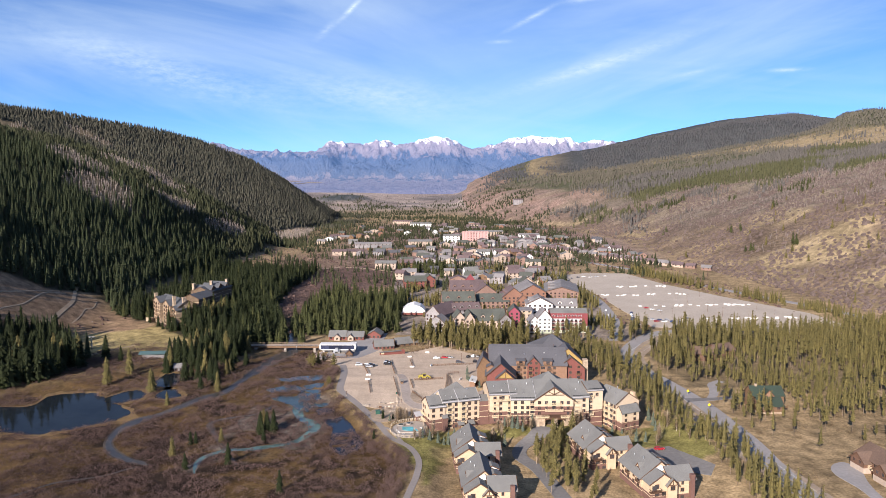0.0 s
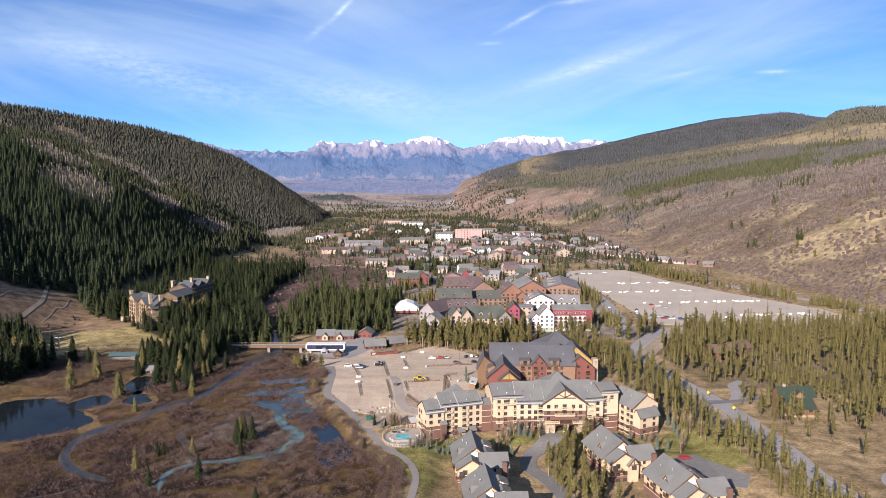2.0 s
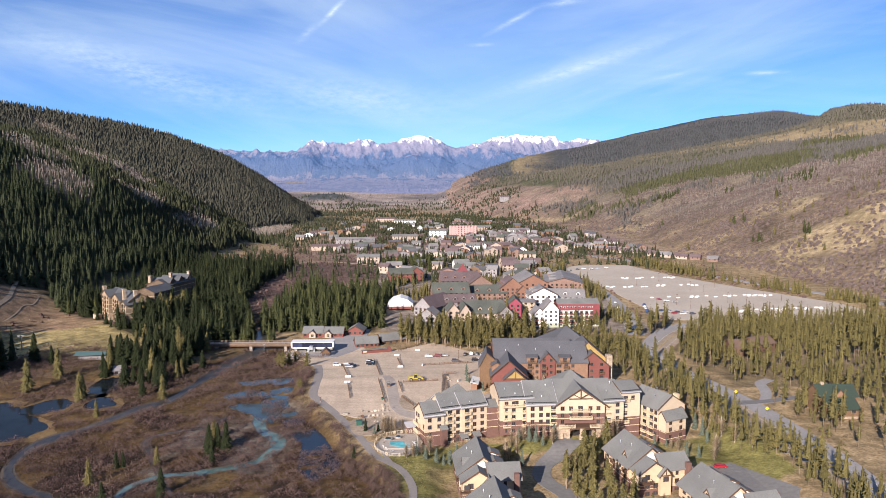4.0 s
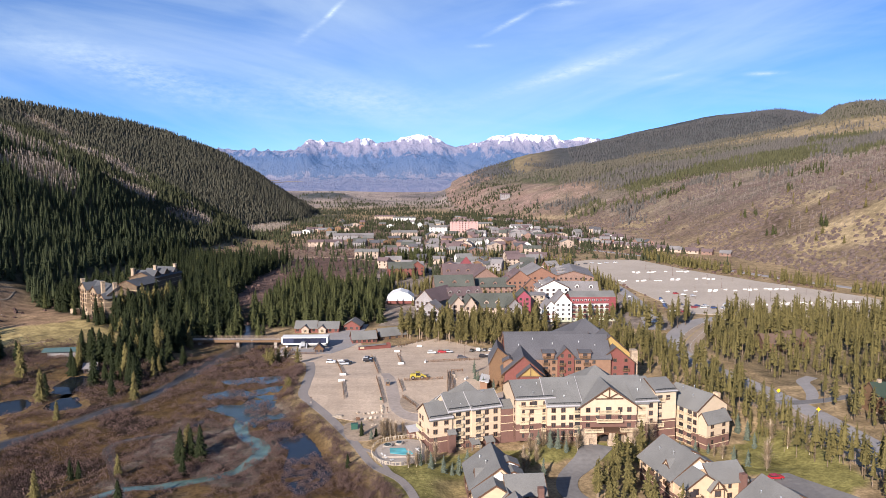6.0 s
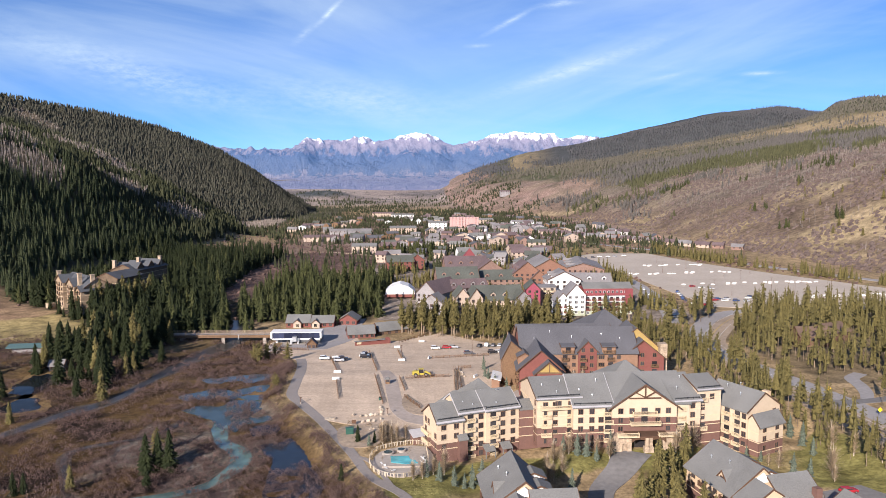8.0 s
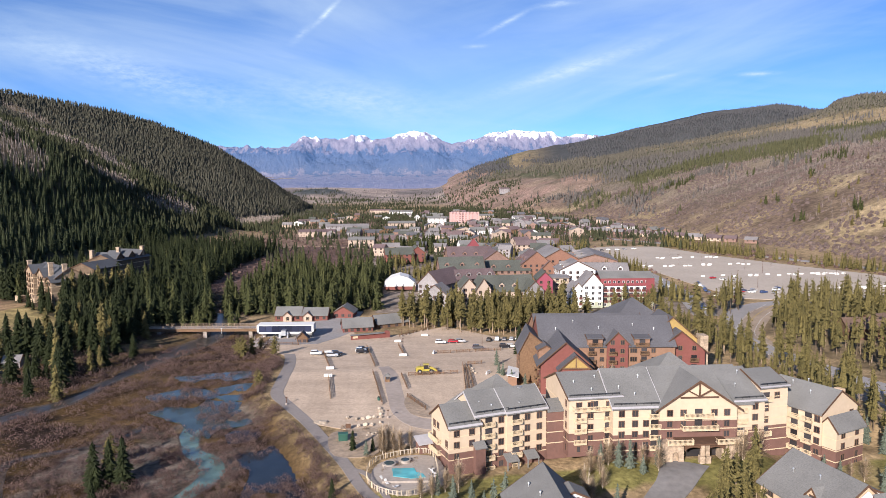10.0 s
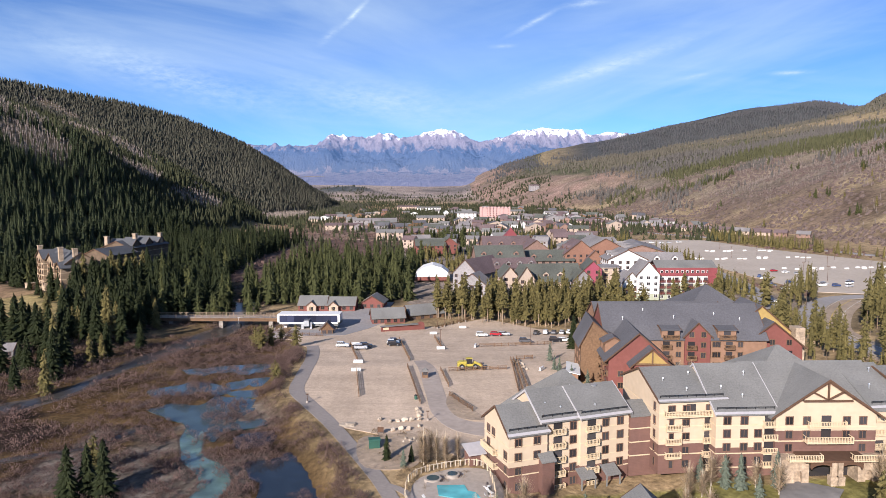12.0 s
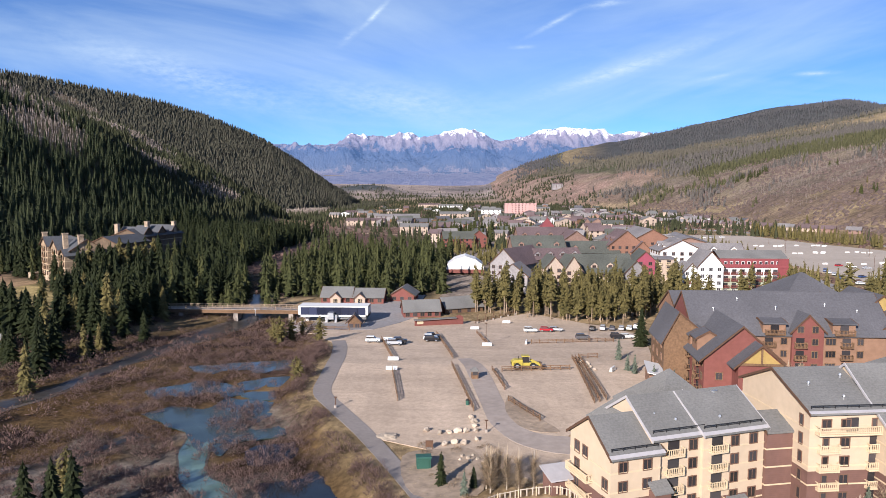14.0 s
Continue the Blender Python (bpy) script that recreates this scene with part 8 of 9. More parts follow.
for x, y, r in ((174, 629, 60), (171, 614, 60), (167, 599, 60), (165, 590, 60), (172, 621, 60), (169, 606, 60), (165.5, 579, 0), (172, 575, 0), (180, 604, 20), (185, 600, 20), (190, 598, 20), (196, 597, 20), (186, 593, 20), (192, 591, 20), (199, 590, 20), (205, 588, 20),
                (195, 655, 10), (199, 648, 10), (204, 642, 10), (154, 643, 75), (150, 619, 75), (140, 576, 80), (134, 535, 10), (139, 538, 10), (131, 530, 10), (170, 860, 10), (178, 866, 10), (186, 862, 10), (195, 868, 10), (206, 872, 10), (160, 850, 80), (212, 600, 15), (216, 606, 15)):
    c = rng.choice(["white", "silver", "black", "blue", "grey", "white", "red"])
    t = rng.choice([0, 1])
    car(x, y, r + rng.uniform(-8, 8), c, t, c + " car parked at the edge of the big car park")


def lamp_post(x, y, h, label, arm=0.0, group="car park lamps"):
    k = ("lamp", h, arm)
    if k not in MESHES:
        bm = bmesh.new()
        bmesh.ops.create_cone(bm, cap_ends=True, segments=8, radius1=0.12, radius2=0.07, depth=h, matrix=pose(0, 0, h / 2))
        MESHES[k] = mesh_of("pole", bm, DARK_TRIM)
        bm = box(bmesh.new(), -0.35 - arm, 0.35 + arm, -0.16, 0.16, h, h + 0.18)
        MESHES[k + (1,)] = mesh_of("lamp_head", bm, DARK_TRIM)
        bm = bmesh.new()
        bmesh.ops.create_cone(bm, cap_ends=True, segments=10, radius1=0.35, radius2=0.3, depth=0.7, matrix=pose(0, 0, 0.3))
        MESHES[k + (2,)] = mesh_of("footing", bm, CONCRETE)
    ob = empty("lamp_post", pose(x, y, gz(x, y)), label, "street lamp", group)
    shared("pole", MESHES[k], ob), shared("lamp_head", MESHES[k + (1,)], ob), shared("footing", MESHES[k + (2,)], ob)


for x, y in ((241, 705), (247, 638), (296, 645), (304, 626), (205, 610), (251, 613), (292, 668), (219, 806), (201, 630), (306, 596), (244, 682), (200, 735), (230, 760), (270, 720)):
    lamp_post(x, y, 9, "tall dark lamp post in the big car park", 0.5)
for x, y, h in ((-19.3, 452.2, 6.5), (-21.8, 370.4, 4.0), (-53.5, 383.5, 4.0), (13.6, 459, 7.5), (-204, 546, 10), (-292, 548, 10), (-300, 590, 9)):
    lamp_post(x, y, 2.3 if y < 400 else h, "slim dark lamp post beside the path", 0.0, "path lamps")
for i in range(6):
    lamp_post(-21 + i * 3.1, 498.6 + i * 3.6, 3.2, "short dark lantern post along the fence", 0.05, "lantern posts")


def cabinet():
    z = gz(-33, 353.8)
    C = building("utility_cabinet", -33, 353.8, z, "green metal utility cabinet beside the path", "cabinet", rz=8)
    GREEN = surface("dark_green_paint", (0.035, 0.10, 0.075), rough=0.5, amount=0.1, bump=0.0)
    bm = box(bmesh.new(), -1.2, 1.2, -0.9, 0.9, 0, 1.9)
    bmesh.ops.bevel(bm, geom=bm.edges[:], offset=0.05, segments=1, affect="EDGES")
    part("housing", bm, GREEN, C)
    part("lid", prism(bmesh.new(), [(-1.0, 1.9), (1.0, 1.9), (0.8, 2.1), (-0.8, 2.1)], -1.3, 1.3, "x"), GREEN, C)
    part("door", box(bmesh.new(), -0.9, 0.9, -0.95, -0.9, 0.15, 1.7), GREEN, C)
    S = building("notice_sign", -32.4, 361.6, gz(-32.4, 361.6), "dark notice board on two posts", "sign")
    part("board", box(bmesh.new(), -0.7, 0.7, -0.06, 0.06, 0.5, 1.7), DARK_TRIM, S)
    for x in (-0.6, 0.6):
        part("leg", box(bmesh.new(), x - 0.06, x + 0.06, -0.05, 0.05, -0.1, 0.5), DARK_TRIM, S)
    B = building("litter_bin", -25.4, 386.4, gz(-25.4, 386.4), "green litter bin beside the fence", "bin")
    bm = bmesh.new()
    bmesh.ops.create_cone(bm, cap_ends=True, segments=12, radius1=0.35, radius2=0.42, depth=1.1, matrix=pose(0, 0, 0.55))
    part("drum", bm, GREEN, B)
    bm = bmesh.new()
    bmesh.ops.create_cone(bm, cap_ends=True, segments=12, radius1=0.44, radius2=0.2, depth=0.3, matrix=pose(0, 0, 1.25))
    part("lid", bm, BLACK, B)
    Y = surface("sign_yellow", (0.75, 0.52, 0.02), amount=0.03, bump=0.0)
    for x, y in ((139.5, 384), (142.0, 359)):
        S = building("road_sign", x, y, gz(x, y), "yellow diamond road sign on a post", "sign", "road signs")
        part("post", box(bmesh.new(), -0.05, 0.05, 0.0, 0.1, 0, 2.4), METAL, S)
        part("plate", box(bmesh.new(), -0.6, 0.6, -0.04, 0, -0.6, 0.6, pose(0, 0, 2.6, 0, 45, 0)), Y, S)


cabinet()


# ---- pool terrace ----
def pool():
    cx, cy = -15.6, 331.0
    z = gz(cx, cy)
    drape("terrace", rounded([(-24, 330), (-22.5, 338), (-15, 342.5), (-8.5, 341), (-6.5, 333), (-8, 325), (-15, 320.5), (-21, 323)]), CONCRETE, 0.3, "pale paved pool terrace", "terrace", step=3, thick=0.5)
    PZ = z + 0.75
    P = building("swimming_pool", cx, cy, z, "turquoise outdoor pool with pale coping", "pool")
    part("basin", prism(bmesh.new(), [(-5.6, -0.5), (5.8, -0.5), (5.8, 0.78), (-5.6, 0.78)], -4.4, 4.2, "y"), CONCRETE, P)
    bm = bmesh.new()
    f = [bm.verts.new((x, y, 0.86)) for x, y in ((-3.6, 2.6), (-3.2, -1.8), (1.0, -3.2), (4.4, -2.6), (3.6, -0.4), (2.2, 0.2), (1.6, 2.8))]
    bm.faces.new(f)
    bmesh.ops.extrude_face_region(bm, geom=bm.faces[:])
    for v in f:
        v.co.z = 0.6
    bmesh.ops.recalc_face_normals(bm, faces=bm.faces)
    part("water", bm, POOL, P, "clear turquoise water")
    for x, y, r in ((-4.4, 5.6, 1.7), (-0.6, 7.6, 1.4)):
        H = building("hot_tub", cx + x, cy + y, gz(cx + x, cy + y) + 0.2, "round hot tub with pale rim", "hot tub", "hot tubs by the pool")
        bm = bmesh.new()
        bmesh.ops.create_cone(bm, cap_ends=True, segments=20, radius1=r, radius2=r, depth=0.7, matrix=pose(0, 0, 0.35))
        part("rim", bm, CONCRETE, H)
        bm = bmesh.new()
        bmesh.ops.create_cone(bm, cap_ends=True, segments=20, radius1=r * 0.72, radius2=r * 0.72, depth=0.1, matrix=pose(0, 0, 0.72))
        part("water", bm, BLUE_WATER, H)
    ring = rounded([(-25, 330), (-23.5, 339), (-15, 343.5), (-10, 343), (-8.5, 336), (-9.0, 327), (-15, 319.8), (-22, 322.4)], 3)
    F = building("pool_fence", -16, 331, z, "pale slatted fence round the pool terrace", "fence")
    pm = mesh_of("post", box(bmesh.new(), -0.07, 0.07, -0.07, 0.07, 0, 1.5), TRIM)
    slat = mesh_of("slat", box(bmesh.new(), 0, 0.22, -0.02, 0.02, 0.15, 1.4), PALE_BARK)
    for p, q in zip(ring, ring[1:] + ring[:1]):
        a, b = Vector((*p, gz(*p) + 0.2)), Vector((*q, gz(*q) + 0.2))
        shared("post", pm, F, at(F, pose(*a)))
        d = b - a
        m = pose(a.x, a.y, a.z, 0, -math.degrees(math.atan2(d.z, d.xy.length)), math.degrees(math.atan2(d.y, d.x)))
        bm = bmesh.new()
        box(bm, 0, d.length, -0.03, 0.03, 1.2, 1.32)
        ob = part("fence_rail", bm, PALE_BARK, F)
        ob.matrix_basis = at(F, m)
        n = max(2, int(d.length / 0.85))
        for i in range(n):
            shared("slat", slat, F, at(F, m @ pose(d.length * (i + 0.3) / n, 0, 0)))
    D = building("pool_house", -9.4, 345.6, gz(-9, 345) - 0.2, "small brown changing hut with pale roof edge", "hut")
    zz = gz(-9, 345)
    mm = pose(-12.6, 343.8, zz, 0, 0, 20)
    piece("hut_wall", box(bmesh.new(), 0, 4, 0, 3, -0.3, 2.6), BROWN, D, mm)
    bm = bmesh.new()
    slab(bm, [(-0.5, -0.8, 2.7), (4.4, -0.8, 2.7), (4.4, 3.4, 3.7), (-0.5, 3.4, 3.7)], 0.2)
    piece("hut_roof", bm, FLASH, D, mm)
    rng = random.Random(4)
    for i, (x, y) in enumerate(((-9.6, 329.5), (-9.4, 331.4), (-9.8, 333.2), (-21.0, 328.5), (-20.2, 326.4), (-18.0, 324.0))):
        S = empty("sun_lounger", pose(x, y, gz(x, y) + 0.32, 0, 0, rng.uniform(0, 360)), "pale slatted sun lounger on the terrace", "lounger", "loungers by the pool")
        part("seat", box(bmesh.new(), -0.3, 0.3, -0.9, 0.4, 0.28, 0.36), WHITE, S)
        part("backrest", box(bmesh.new(), -0.3, 0.3, 0, 0.7, 0, 0.07, pose(0, 0.4, 0.3, 40)), WHITE, S)
        for lx in (-0.25, 0.25):
            for ly in (-0.8, 0.3):
                part("leg", box(bmesh.new(), lx - 0.03, lx + 0.03, ly - 0.03, ly + 0.03, 0, 0.28), METAL, S)


pool()


# ---- chalets among the pines ----
def chalets():
    CHALET = surface("dark_chalet_timber", (0.125, 0.070, 0.048), amount=0.25, grain=1.6)
    GR = surface("green_metal_roof", (0.034, 0.050, 0.038), rough=0.8, amount=0.1, grain=1.5)
    z = gz(173, 356)
    C = building("log_chalet", 173, 352, z, "log chalet with green metal roofs among pines", "chalet")
    m = pose(165, 352, 0)
    wing(C, m, 13, 9, z - 0.3, z + 4.4, z + 7.6, axis="x", up=TIMBER, roof=GR, belts=False, split=z + 1, low=STONE)
    openings(C, m, [2.5, 6.0, 10.5], [z + 3.2], ["www"], w=1.8, h=1.6, trim=OCHRE, key="ochre")
    wing(C, m @ pose(0, 8, 0), 17, 9, z - 0.3, z + 7.6, z + 11.2, axis="x", up=TIMBER, roof=GR, belts=False)
    wing(C, m @ pose(5, 6, 0), 6, 8, z, z + 7.4, z + 10.6, axis="y", up=OCHRE, roof=GR, belts=False)
    openings(C, m @ pose(5, 6, 0), [1.6, 4.4], [z + 7.0], ["ww"], trim=OCHRE, key="ochre")
    balcony(C, m @ pose(14.4, 4, z + 2.6), 4.0, 1.6, TIMBER, "timber")
    piece("chimney", box(bmesh.new(), 3, 4.2, 12, 13.2, z + 6, z + 12.5), STONE, C, m)
    BR = surface("brown_shingles", (0.125, 0.082, 0.062), amount=0.2, grain=2.0)
    for x, y, rz in ((180, 462, -6), (197, 472, 24)):
        house("brown_chalet", x, y, 16, 11, rz, gz(x, y + 5) - 0.4, gz(x, y + 5) + 5.2, gz(x, y + 5) + 8.6, "x", CHALET, BR, "brown shingled chalet half hidden by pines", "chalet", "chalets", cols=4)
    z = gz(177, 278)
    H, m = house("brown_chalet", 185.5, 262, 13, 25, 6, z - 0.4, z + 5.6, z + 9.4, "y", CHALET, BR, "rust-brown chalet with balconies beside a paved court", "chalet", "chalets", cols=3)
    for at_y, deep in ((2.5, 7.5), (15.5, 8.0)):
        w = m @ pose(-3.4, at_y, 0)
        wing(H, w, 6, deep, z - 0.3, z + 4.6, z + 7.6, axis="x", up=CHALET, roof=BR, belts=False, over=0.7, split=z + 2.4, low=BEIGE)
        openings(H, side(w, "left", 6, deep), [deep * 0.3, deep * 0.7], [z + 4.2], ["ww"], w=1.3, h=1.3, trim=BRONZE, key="pale")
    balcony(H, side(m, "left", 13, 26) @ pose(13.0, 0, z + 2.5), 5.0, 1.6, TRIM, "pale")
    piece("chimney", box(bmesh.new(), 5.2, 6.6, 11, 12.4, z + 6, z + 10.8), STONE, H, m)
    drape("driveway", rounded([(162, 240), (164, 260), (162, 276), (166, 285), (173, 288), (175, 280), (171, 268), (168.5, 256), (168, 240)]), ASPHALT, 0.2, "grey paved court before a chalet", "driveway", step=4)
    TEAL = surface("teal_metal_roof", (0.075, 0.125, 0.125), rough=0.5, amount=0.1)
    z = gz(-200, 476)
    S = building("lift_shelter", -200, 476, z, "lift shelter with a teal metal roof in the meadow", "shelter")
    mm = pose(-210, 474, 0, 0, 0, 6)
    bm = bmesh.new()
    slab(bm, [(0, -1, z + 3.6), (19, -1, z + 3.6), (19, 3.5, z + 4.8), (0, 3.5, z + 4.8)], 0.3)
    slab(bm, [(0, 8, z + 3.6), (19, 8, z + 3.6), (19, 3.5, z + 4.8), (0, 3.5, z + 4.8)], 0.3)
    piece("roof", bm, TEAL, S, mm)
    piece("cabin", box(bmesh.new(), 2, 17, 1, 6, z - 0.3, z + 3.4), GREY_SIDING, S, mm)
    timber_house("shed", -171, 444, 6, 5, 10, gz(-171, 447) + 2.4, gz(-171, 447) + 4.0, "x", "small weathered shed by the pond", wall=GREY_SIDING, roof=GREY_ROOF, cols=2)
    T = building("lift_tower", -259.7, 508.7, gz(-259.7, 508.7), "grey lift tower with crossarm on the ski run", "lift tower")
    part("mast", box(bmesh.new(), -0.3, 0.3, -0.3, 0.3, 0, 9), METAL, T)
    part("crossarm", box(bmesh.new(), -2.6, 2.6, -0.2, 0.2, 8.6, 9.1), METAL, T)


chalets()


# ---- the far village ----
def far_village():
    rng = random.Random(21)
    walls = [BEIGE, BEIGE, ROSE, GREY_SIDING, ROSE, ORANGE, GREY_SIDING, TIMBER, WHITE]
    roofs = [GREY_ROOF, PLUM_ROOF, GREEN_ROOF, SHINGLE, PLUM_ROOF, SHINGLE_DARK]
    H, m = house("pink_hotel", 68, 1405, 52, 16, 0, gz(68, 1405) - 0.5, 17, 18.4, "x", PINK, PINK, "large pink apartment hotel", "hotel", "far village", cols=10, rows=6, storey=3.6, faces=("front",), boards=False)
    for i in range(9):
        piece("bay_tower", box(bmesh.new(), 1 + i * 6, 4 + i * 6, -1.2, 0.2, gz(68, 1405) - 0.5, 19.6), PINK, H, m)
    for x, y, w, h, wl, label in ((20, 1440, 34, 15, WHITE, "large white apartment house with terraces"), (-42, 1350, 46, 11, BEIGE, "stepped beige apartment house"), (102, 1600, 80, 9, BEIGE, "long beige apartment row"),
                                  (272, 2480, 32, 18, GREY_SIDING, "tall pale apartment tower on the slope"), (-160, 1180, 52, 7, BEIGE, "long low beige building"), (-130, 1320, 70, 8, GREY_SIDING, "long grey apartment row"), (-60, 2000, 60, 9, WHITE, "pale supermarket with flat roof"),
                                  (-120, 2120, 60, 9, BEIGE, "pale long hall with flat roof"), (190, 1500, 44, 9, WHITE, "white apartment row near the slope"), (-80, 985, 30, 9, BEIGE, "beige house in pines")):
        z = gz(x, y)
        house("apartment_house", x, y, w, 16, rng.uniform(-8, 8), z - 0.5, z + h, z + h + 3.0, "x", wl, rng.choice(roofs[:4]), label, "apartments", "far village", cols=max(4, int(w / 7)), rows=max(1, int(h / 4.5)), storey=3.6, faces=("front",), boards=False)
    clusters = [(40, 1000, 120, 220, 62), (-20, 1220, 150, 160, 18), (120, 1350, 120, 160, 16), (250, 1280, 100, 260, 26), (-60, 1700, 200, 260, 22), (130, 1850, 160, 240, 14), (-180, 1500, 90, 200, 10), (75, 830, 60, 90, 20)]
    for cx, cy, sx, sy, n in clusters:
        for _ in range(n):
            x, y = cx + rng.uniform(-sx, sx) * 0.8, cy + rng.uniform(-sy, sy) * 0.8
            if y < 780:
                continue
            z, w, h = gz(x, y), rng.uniform(10, 22), rng.choice([5.5, 6.5, 8.5])
            wl, rf = rng.choice(walls), rng.choice(roofs)
            house("village_house", x, y, w, rng.uniform(9, 13), rng.uniform(-25, 25), z - 0.6, z + h, z + h + rng.uniform(2.4, 4.5), rng.choice("xxy"), wl, rf, wl.name.split("_")[0] + " village house with " + rf.name.split(".")[0].replace("_", " "), "house", "far village", cols=2 if y < 1150 else 1, rows=max(1, int(h / 4)) if y < 1150 else 1, faces=("front",), boards=False)
    # rows of townhouses stepping up the foot of the slope
    for k in range(52):
        t = (k % 26) / 25
        x, y = 150 + 215 * t - 40 * math.sin(t * 3) - (26 if k > 25 else 0), 1500 - 560 * t + (34 if k > 25 else 0)
        z = gz(x, y)
        house("row_house", x, y, 13, 9, -35, z - 0.5, z + 4.2, z + 7.0, "x", rng.choice([ROSE, BEIGE, BEIGE]), rng.choice([PLUM_ROOF, GREY_ROOF]), "pale row house on the foot of the slope", "house", "row houses", cols=2, rows=1, faces=("front",), boards=False)


far_village()


# ---- gondola line ----
def gondola():
    a, b = Vector((-88.6, 500.4, 0.2)), Vector((-259.7, 508.7, 9.2 + gz(-259.7, 508.7)))
    for side_off in (-1.6, 1.6):
        bm, k = bmesh.new(), 24
        pts = [a.lerp(b, i / k) + Vector((0, side_off, -5.0 * 4 * (i / k) * (1 - i / k) * 0.5)) for i in range(k + 1)]
        for p, q in zip(pts, pts[1:]):
            vs = [bm.verts.new(c + Vector((0, dy, dz))) for c in (p, q) for dy, dz in ((-0.035, -0.02), (0.035, -0.02), (0, 0.04))]
            for i in range(3):
                bm.faces.new((vs[i], vs[(i + 1) % 3], vs[3 + (i + 1) % 3], vs[3 + i]))
        tagged(new("lift_cable", mesh_of("lift_cable", bm, BLACK)), "thin dark lift cable sagging over the river", "cable", "lift cables")
    p = a.lerp(b, 0.1)
    C = building("gondola_cabin", p.x, p.y - 1.6, p.z - 5.2, "dark gondola cabin hanging from the lift cable", "gondola")
    bm = box(bmesh.new(), -1.0, 1.0, -0.9, 0.9, 0, 2.1)
    bmesh.ops.bevel(bm, geom=bm.edges[:], offset=0.3, segments=2, affect="EDGES")
    part("cabin_body", bm, BLACK, C)
    part("cabin_window", box(bmesh.new(), -0.7, 0.7, -0.93, -0.86, 1.0, 1.7), PANE, C)
    part("hanger", box(bmesh.new(), -0.07, 0.07, -0.07, 0.07, 2.05, 4.6), METAL, C)
    part("grip", box(bmesh.new(), -0.35, 0.35, -0.12, 0.12, 4.4, 4.75), METAL, C)


gondola()


# ---- single trees ----
def trunk_mesh(h, r, material):
    bm = bmesh.new()
    bmesh.ops.create_cone(bm, cap_ends=True, segments=7, radius1=r, radius2=r * 0.2, depth=h, matrix=pose(0, 0, h / 2))
    return mesh_of("trunk", bm, material)


def crown_mesh(v, f, material):
    me = bpy.data.meshes.new("crown")
    me.from_pydata([tuple(p) for p in v], [], [tuple(int(i) for i in q) for q in f])
    me.materials.append(material)
    return me


TREES = {}


def tree_kind(kind, i):
    h = {"pine": 14, "spruce": 12, "blue": 6.5, "aspen": 7.2, "bushy": 10}[kind]
    if kind == "pine":
        v, f = conifer_arrays(200 + i, h, 1.8 + 0.25 * (i % 3), 20, 13, low=0.14 + 0.09 * (i % 4), droop=0.05 + 0.1 * (i % 2), taper=0.45 + 0.12 * (i % 3), waist=0.6)
        return trunk_mesh(h * 0.92, 0.2, PINE_BARK), crown_mesh(v, f, PINE)
    if kind == "bushy":
        v, f = conifer_arrays(215 + i, h, 2.9, 17, 13, low=0.12, droop=0.12, taper=0.45, waist=0.5)
        return trunk_mesh(h * 0.9, 0.2, BARK), crown_mesh(v, f, PINE)
    if kind == "spruce":
        v, f = conifer_arrays(230 + i, h, 2.6, 26, 15, low=0.05, taper=0.65)
        # One spruce in four takes brighter pine needles, a sunlit look in colour.
        return trunk_mesh(h * 0.9, 0.2, BARK), crown_mesh(v, f, PINE if i == 1 else SPRUCE)
    if kind == "blue":
        v, f = conifer_arrays(260 + i, h, 1.5, 16, 11, low=0.04)
        return trunk_mesh(h * 0.9, 0.12, BARK), crown_mesh(v, f, BLUE_SPRUCE)
    v, f = bare_tree(290 + i, h, 3.0, 420, 0.005, 0.40, rise=(0.04, 0.24))
    return trunk_mesh(h * 0.95, 0.12, PALE_BARK), crown_mesh(v, f, TAN_TWIG)


LABELS = {"bushy": "broad bushy pine among the willows", "pine": "tall lodgepole pine with bare lower trunk", "spruce": "dense dark green spruce", "blue": "small silvery blue spruce on the lawn", "aspen": "slender leafless aspen with pale bark"}
tree_rng = random.Random(33)


def tree(kind, x, y, scale=1.0, group="", where=""):
    i = tree_rng.randrange(8 if kind == "pine" else 4)
    if (kind, i) not in TREES:
        TREES[kind, i] = tree_kind(kind, i)
    a, b = TREES[kind, i]
    q = scale * tree_rng.uniform(0.85, 1.15)
    ob = empty({"bushy": "pine_tree", "pine": "pine_tree", "spruce": "spruce_tree", "blue": "blue_spruce", "aspen": "aspen_tree"}[kind], pose(x, y, gz(x, y) - 0.15, 0, 0, tree_rng.uniform(0, 360)), LABELS[kind] + where, "tree", group)
    ob.scale = (q * tree_rng.uniform(0.9, 1.1), q, q)
    shared("trunk", a, ob), shared("crown", b, ob)


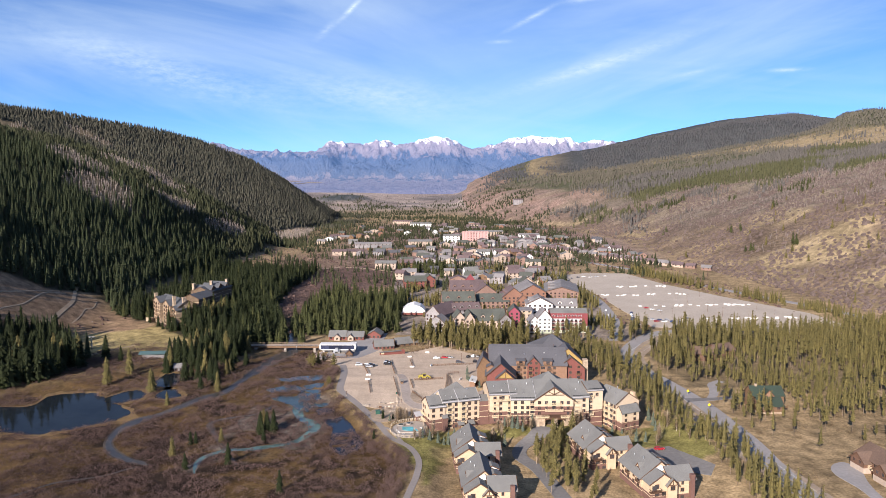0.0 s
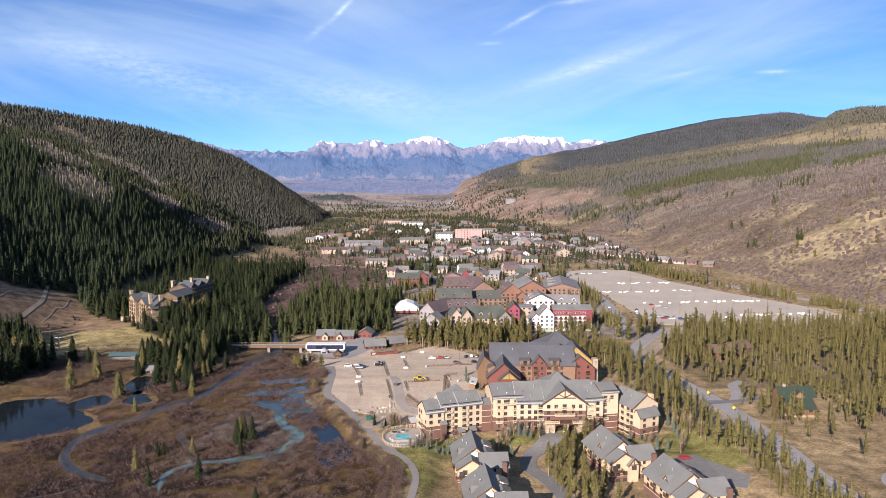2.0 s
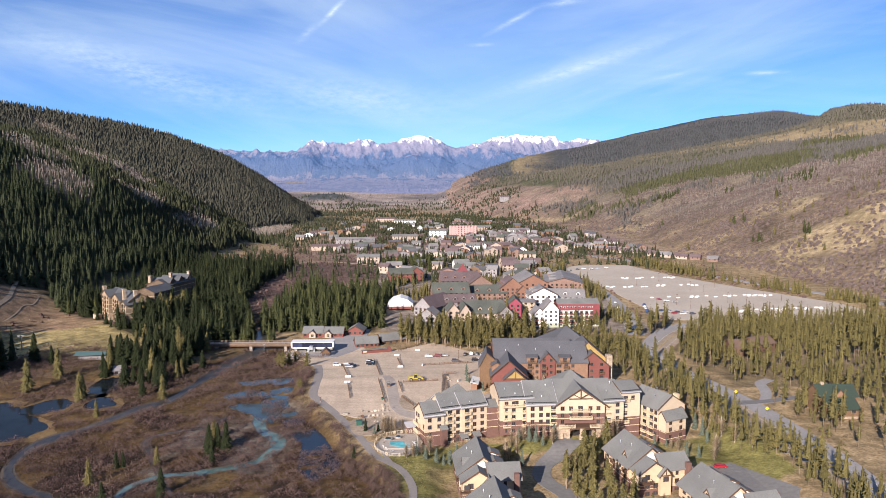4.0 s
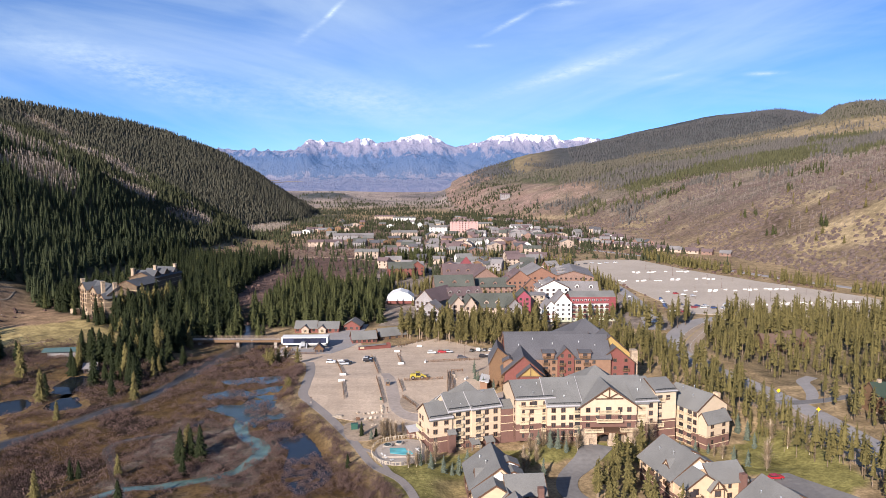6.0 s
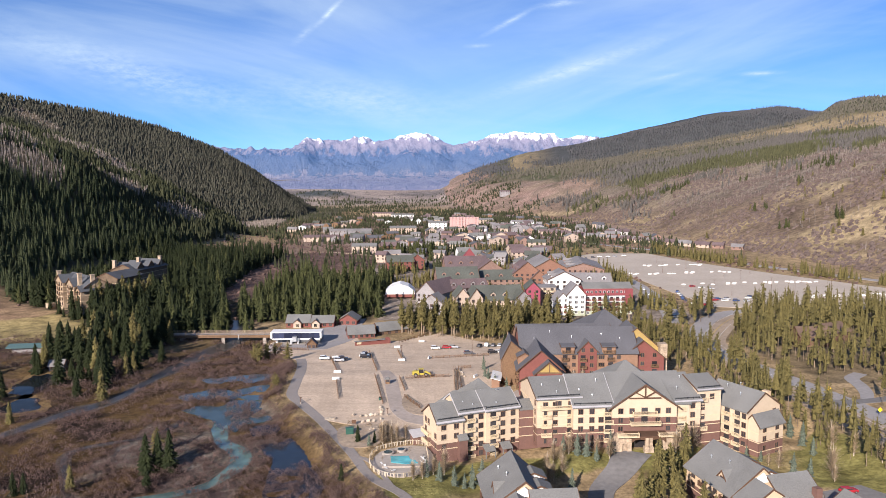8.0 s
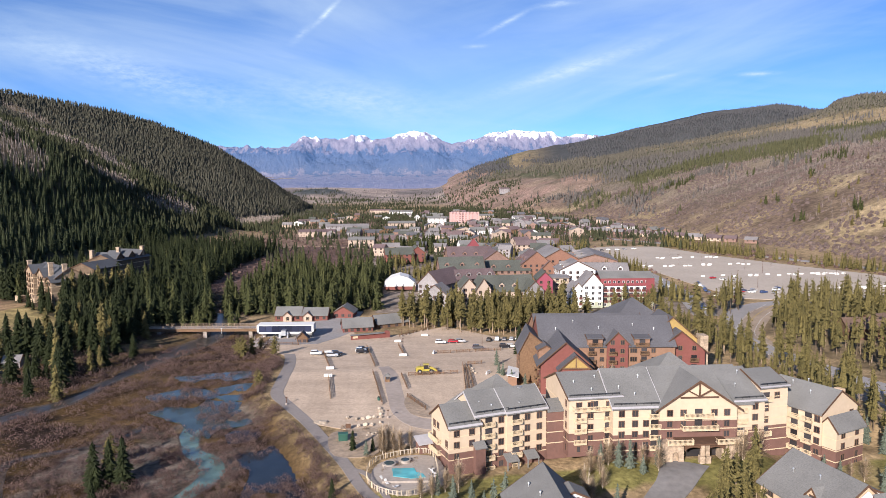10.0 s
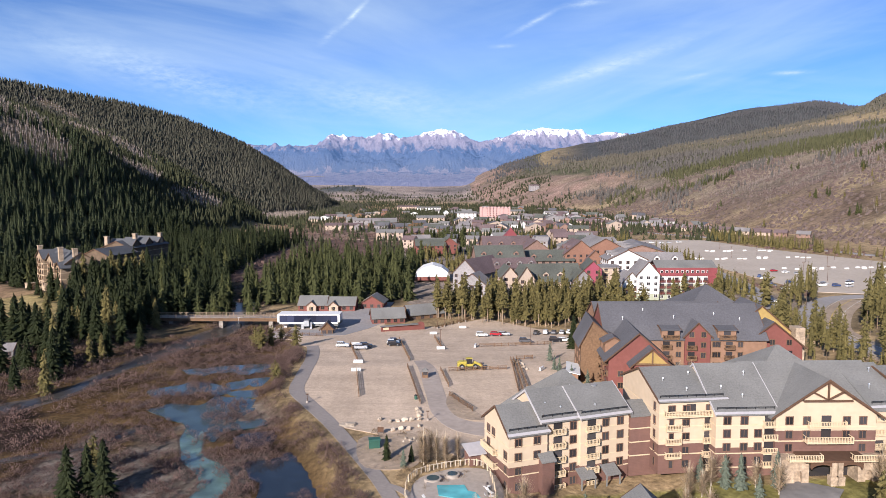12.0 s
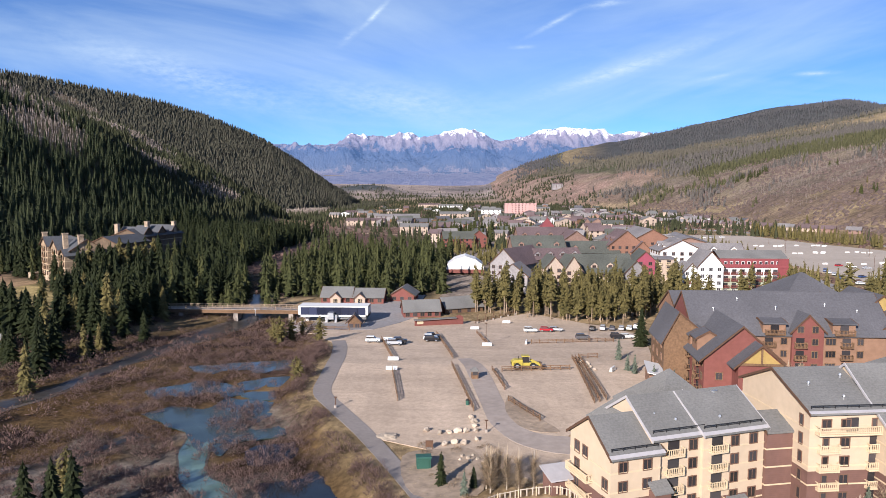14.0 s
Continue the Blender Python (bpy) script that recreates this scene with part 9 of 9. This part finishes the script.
for x, y, s in ((-202.6, 413, 1.1), (-198, 433.6, 0.9), (-232, 473, 1.0), (-218, 465, 0.8), (-178, 441, 0.8), (-177, 461, 1.1), (-171.6, 457, 1.1), (-131.8, 401, 0.7), (-145, 429, 0.9), (-152, 426, 0.8), (-151.8, 376, 0.5),
                (-94, 297.4, 0.75), (-110.8, 291, 0.6), (-122, 306, 0.6), (-89, 333.6, 0.75), (-86.4, 336, 0.85), (-83, 335.6, 0.9), (-85, 323.5, 0.45), (-105, 322.5, 0.45), (-119, 320.6, 0.4), (-117, 322, 0.4),
                (-138.8, 452, 0.9), (-133.5, 467, 0.8), (-160, 453, 1.1), (-166, 455.5, 1.0), (-149, 465, 1.1), (-64.7, 269, 0.7), (-142, 470, 1.0), (-155, 468, 1.15), (-165, 472, 1.2), (-176, 480, 1.2), (-168, 490, 1.3), (-158, 486, 1.2),
                (-32, 322, 0.35), (28, 450.9, 0.7), (-29.8, 347.4, 0.33), (-24.6, 346.2, 0.26)):
    tree("spruce", x, y, s * 1.3, "spruces on the river flats")
for x, y, s in ((-71.6, 454.4, 0.72), (-87.3, 466, 0.82), (-84.6, 470.4, 0.75), (-91, 471, 0.7), (-82, 476, 0.6), (-66.9, 404.9, 0.6), (-91, 347.5, 0.75)):
    tree("bushy", x, y, s * 1.25, "pines on the river flats")
tr = random.Random(8)
for _ in range(44):
    tree("spruce", tr.uniform(-300, -244), tr.uniform(418, 474), tr.uniform(1.3, 2.1), "spruces at the edge of the meadow")
for _ in range(26):
    x, y = tr.uniform(-182, -136), tr.uniform(394, 450)
    if not any(inside(x, y, w) for w in WATERS) and not near_line(np.array([x]), np.array([y]), RIVER, 8)[0]:
        tree("spruce", x, y, tr.uniform(0.6, 1.45), "spruces on the river flats")
for _ in range(30):
    tree("spruce", tr.uniform(-214, -186), tr.uniform(556, 602), tr.uniform(1.4, 1.9), "spruces before the hotel")
for _ in range(90):
    x, y = tr.uniform(-186, -128), tr.uniform(462, 508)
    if x < -135 - (503 - y) * 0.4 and not inside(x, y, MEADOW):
        tree("spruce", x, y, tr.uniform(0.9, 1.75), "spruces by the bridge")
for x, y, q in ((73, 523, 1.5), (88, 522, 1.7), (96, 524, 1.5), (131, 526, 1.9), (136, 520, 1.5), (112, 522, 1.3), (61, 528, 1.2)):
    tree("bushy", x, y, q * 0.85, "spruces before the white hotel", " beside the hotel")
for _ in range(330):
    x, y = tr.uniform(-22, 66), tr.uniform(488, 546)
    if y > 510 - 0.42 * x and not (x > 34 and y < 500):
        tree("pine", x, y, 0.55 + 0.8 * tr.random() ** 0.8, "pines behind the car park")
for _ in range(50):
    x, y = tr.uniform(42, 63), tr.uniform(252, 322)
    if x > 41 + max(0, (y - 300) * 0.3) and not (x > 58 and 284 < y < 318):
        tree("pine", x, y, tr.uniform(0.65, 1.0), "pines beside the drive")
for _ in range(52):
    x = tr.uniform(90, 128)
    y = tr.uniform(440, 545) if x < 112 else tr.uniform(380, 470)
    if not (x < 88 and y < 440):
        tree("pine", x, y, tr.uniform(0.8, 1.2), "pines beside the red lodge")
for x, y in ((-8.8, 321), (-5.4, 318.7), (-1.4, 318.6), (1.3, 318.5), (3.5, 319.4), (6.3, 321.3), (31.8, 337.5), (35.2, 334), (37.7, 333), (39.9, 330), (30, 316.6), (45, 334), (80, 334.5), (83.9, 331), (89.2, 333), (107.7, 351.5), (108, 344.5), (93.4, 322.8), (106.8, 336.5), (97.6, 321.7),
             (16.3, 428.7), (15.7, 415.7), (16.8, 412.7), (18.1, 400), (22.5, 399), (60, 398), (66, 398), (57, 397), (-26.1, 343.6)):
    tree("blue", x, y, tr.uniform(0.6, 1.1), "blue spruces on the lawns")
for x, y in ((-22.6, 346), (-22, 344.5), (-19.4, 345.8), (-17.6, 344.8), (-20.6, 347.5), (-15, 347), (28, 333), (30, 331.5), (33, 335), (36, 336), (41, 334), (44, 331), (64, 333), (66, 335), (69, 333.5), (90, 330), (92, 328), (40, 399), (44, 401), (48, 398), (52, 400), (58, 401),
             (-7, 322.5), (-10, 319.5), (-12.5, 318.8), (-4, 323), (24, 318), (26, 322), (29, 325), (25, 326), (113, 338), (115, 330), (118, 322), (101, 316), (104, 322)):
    tree("aspen", x, y, tr.uniform(0.75, 1.3), "bare aspens by the lodge")
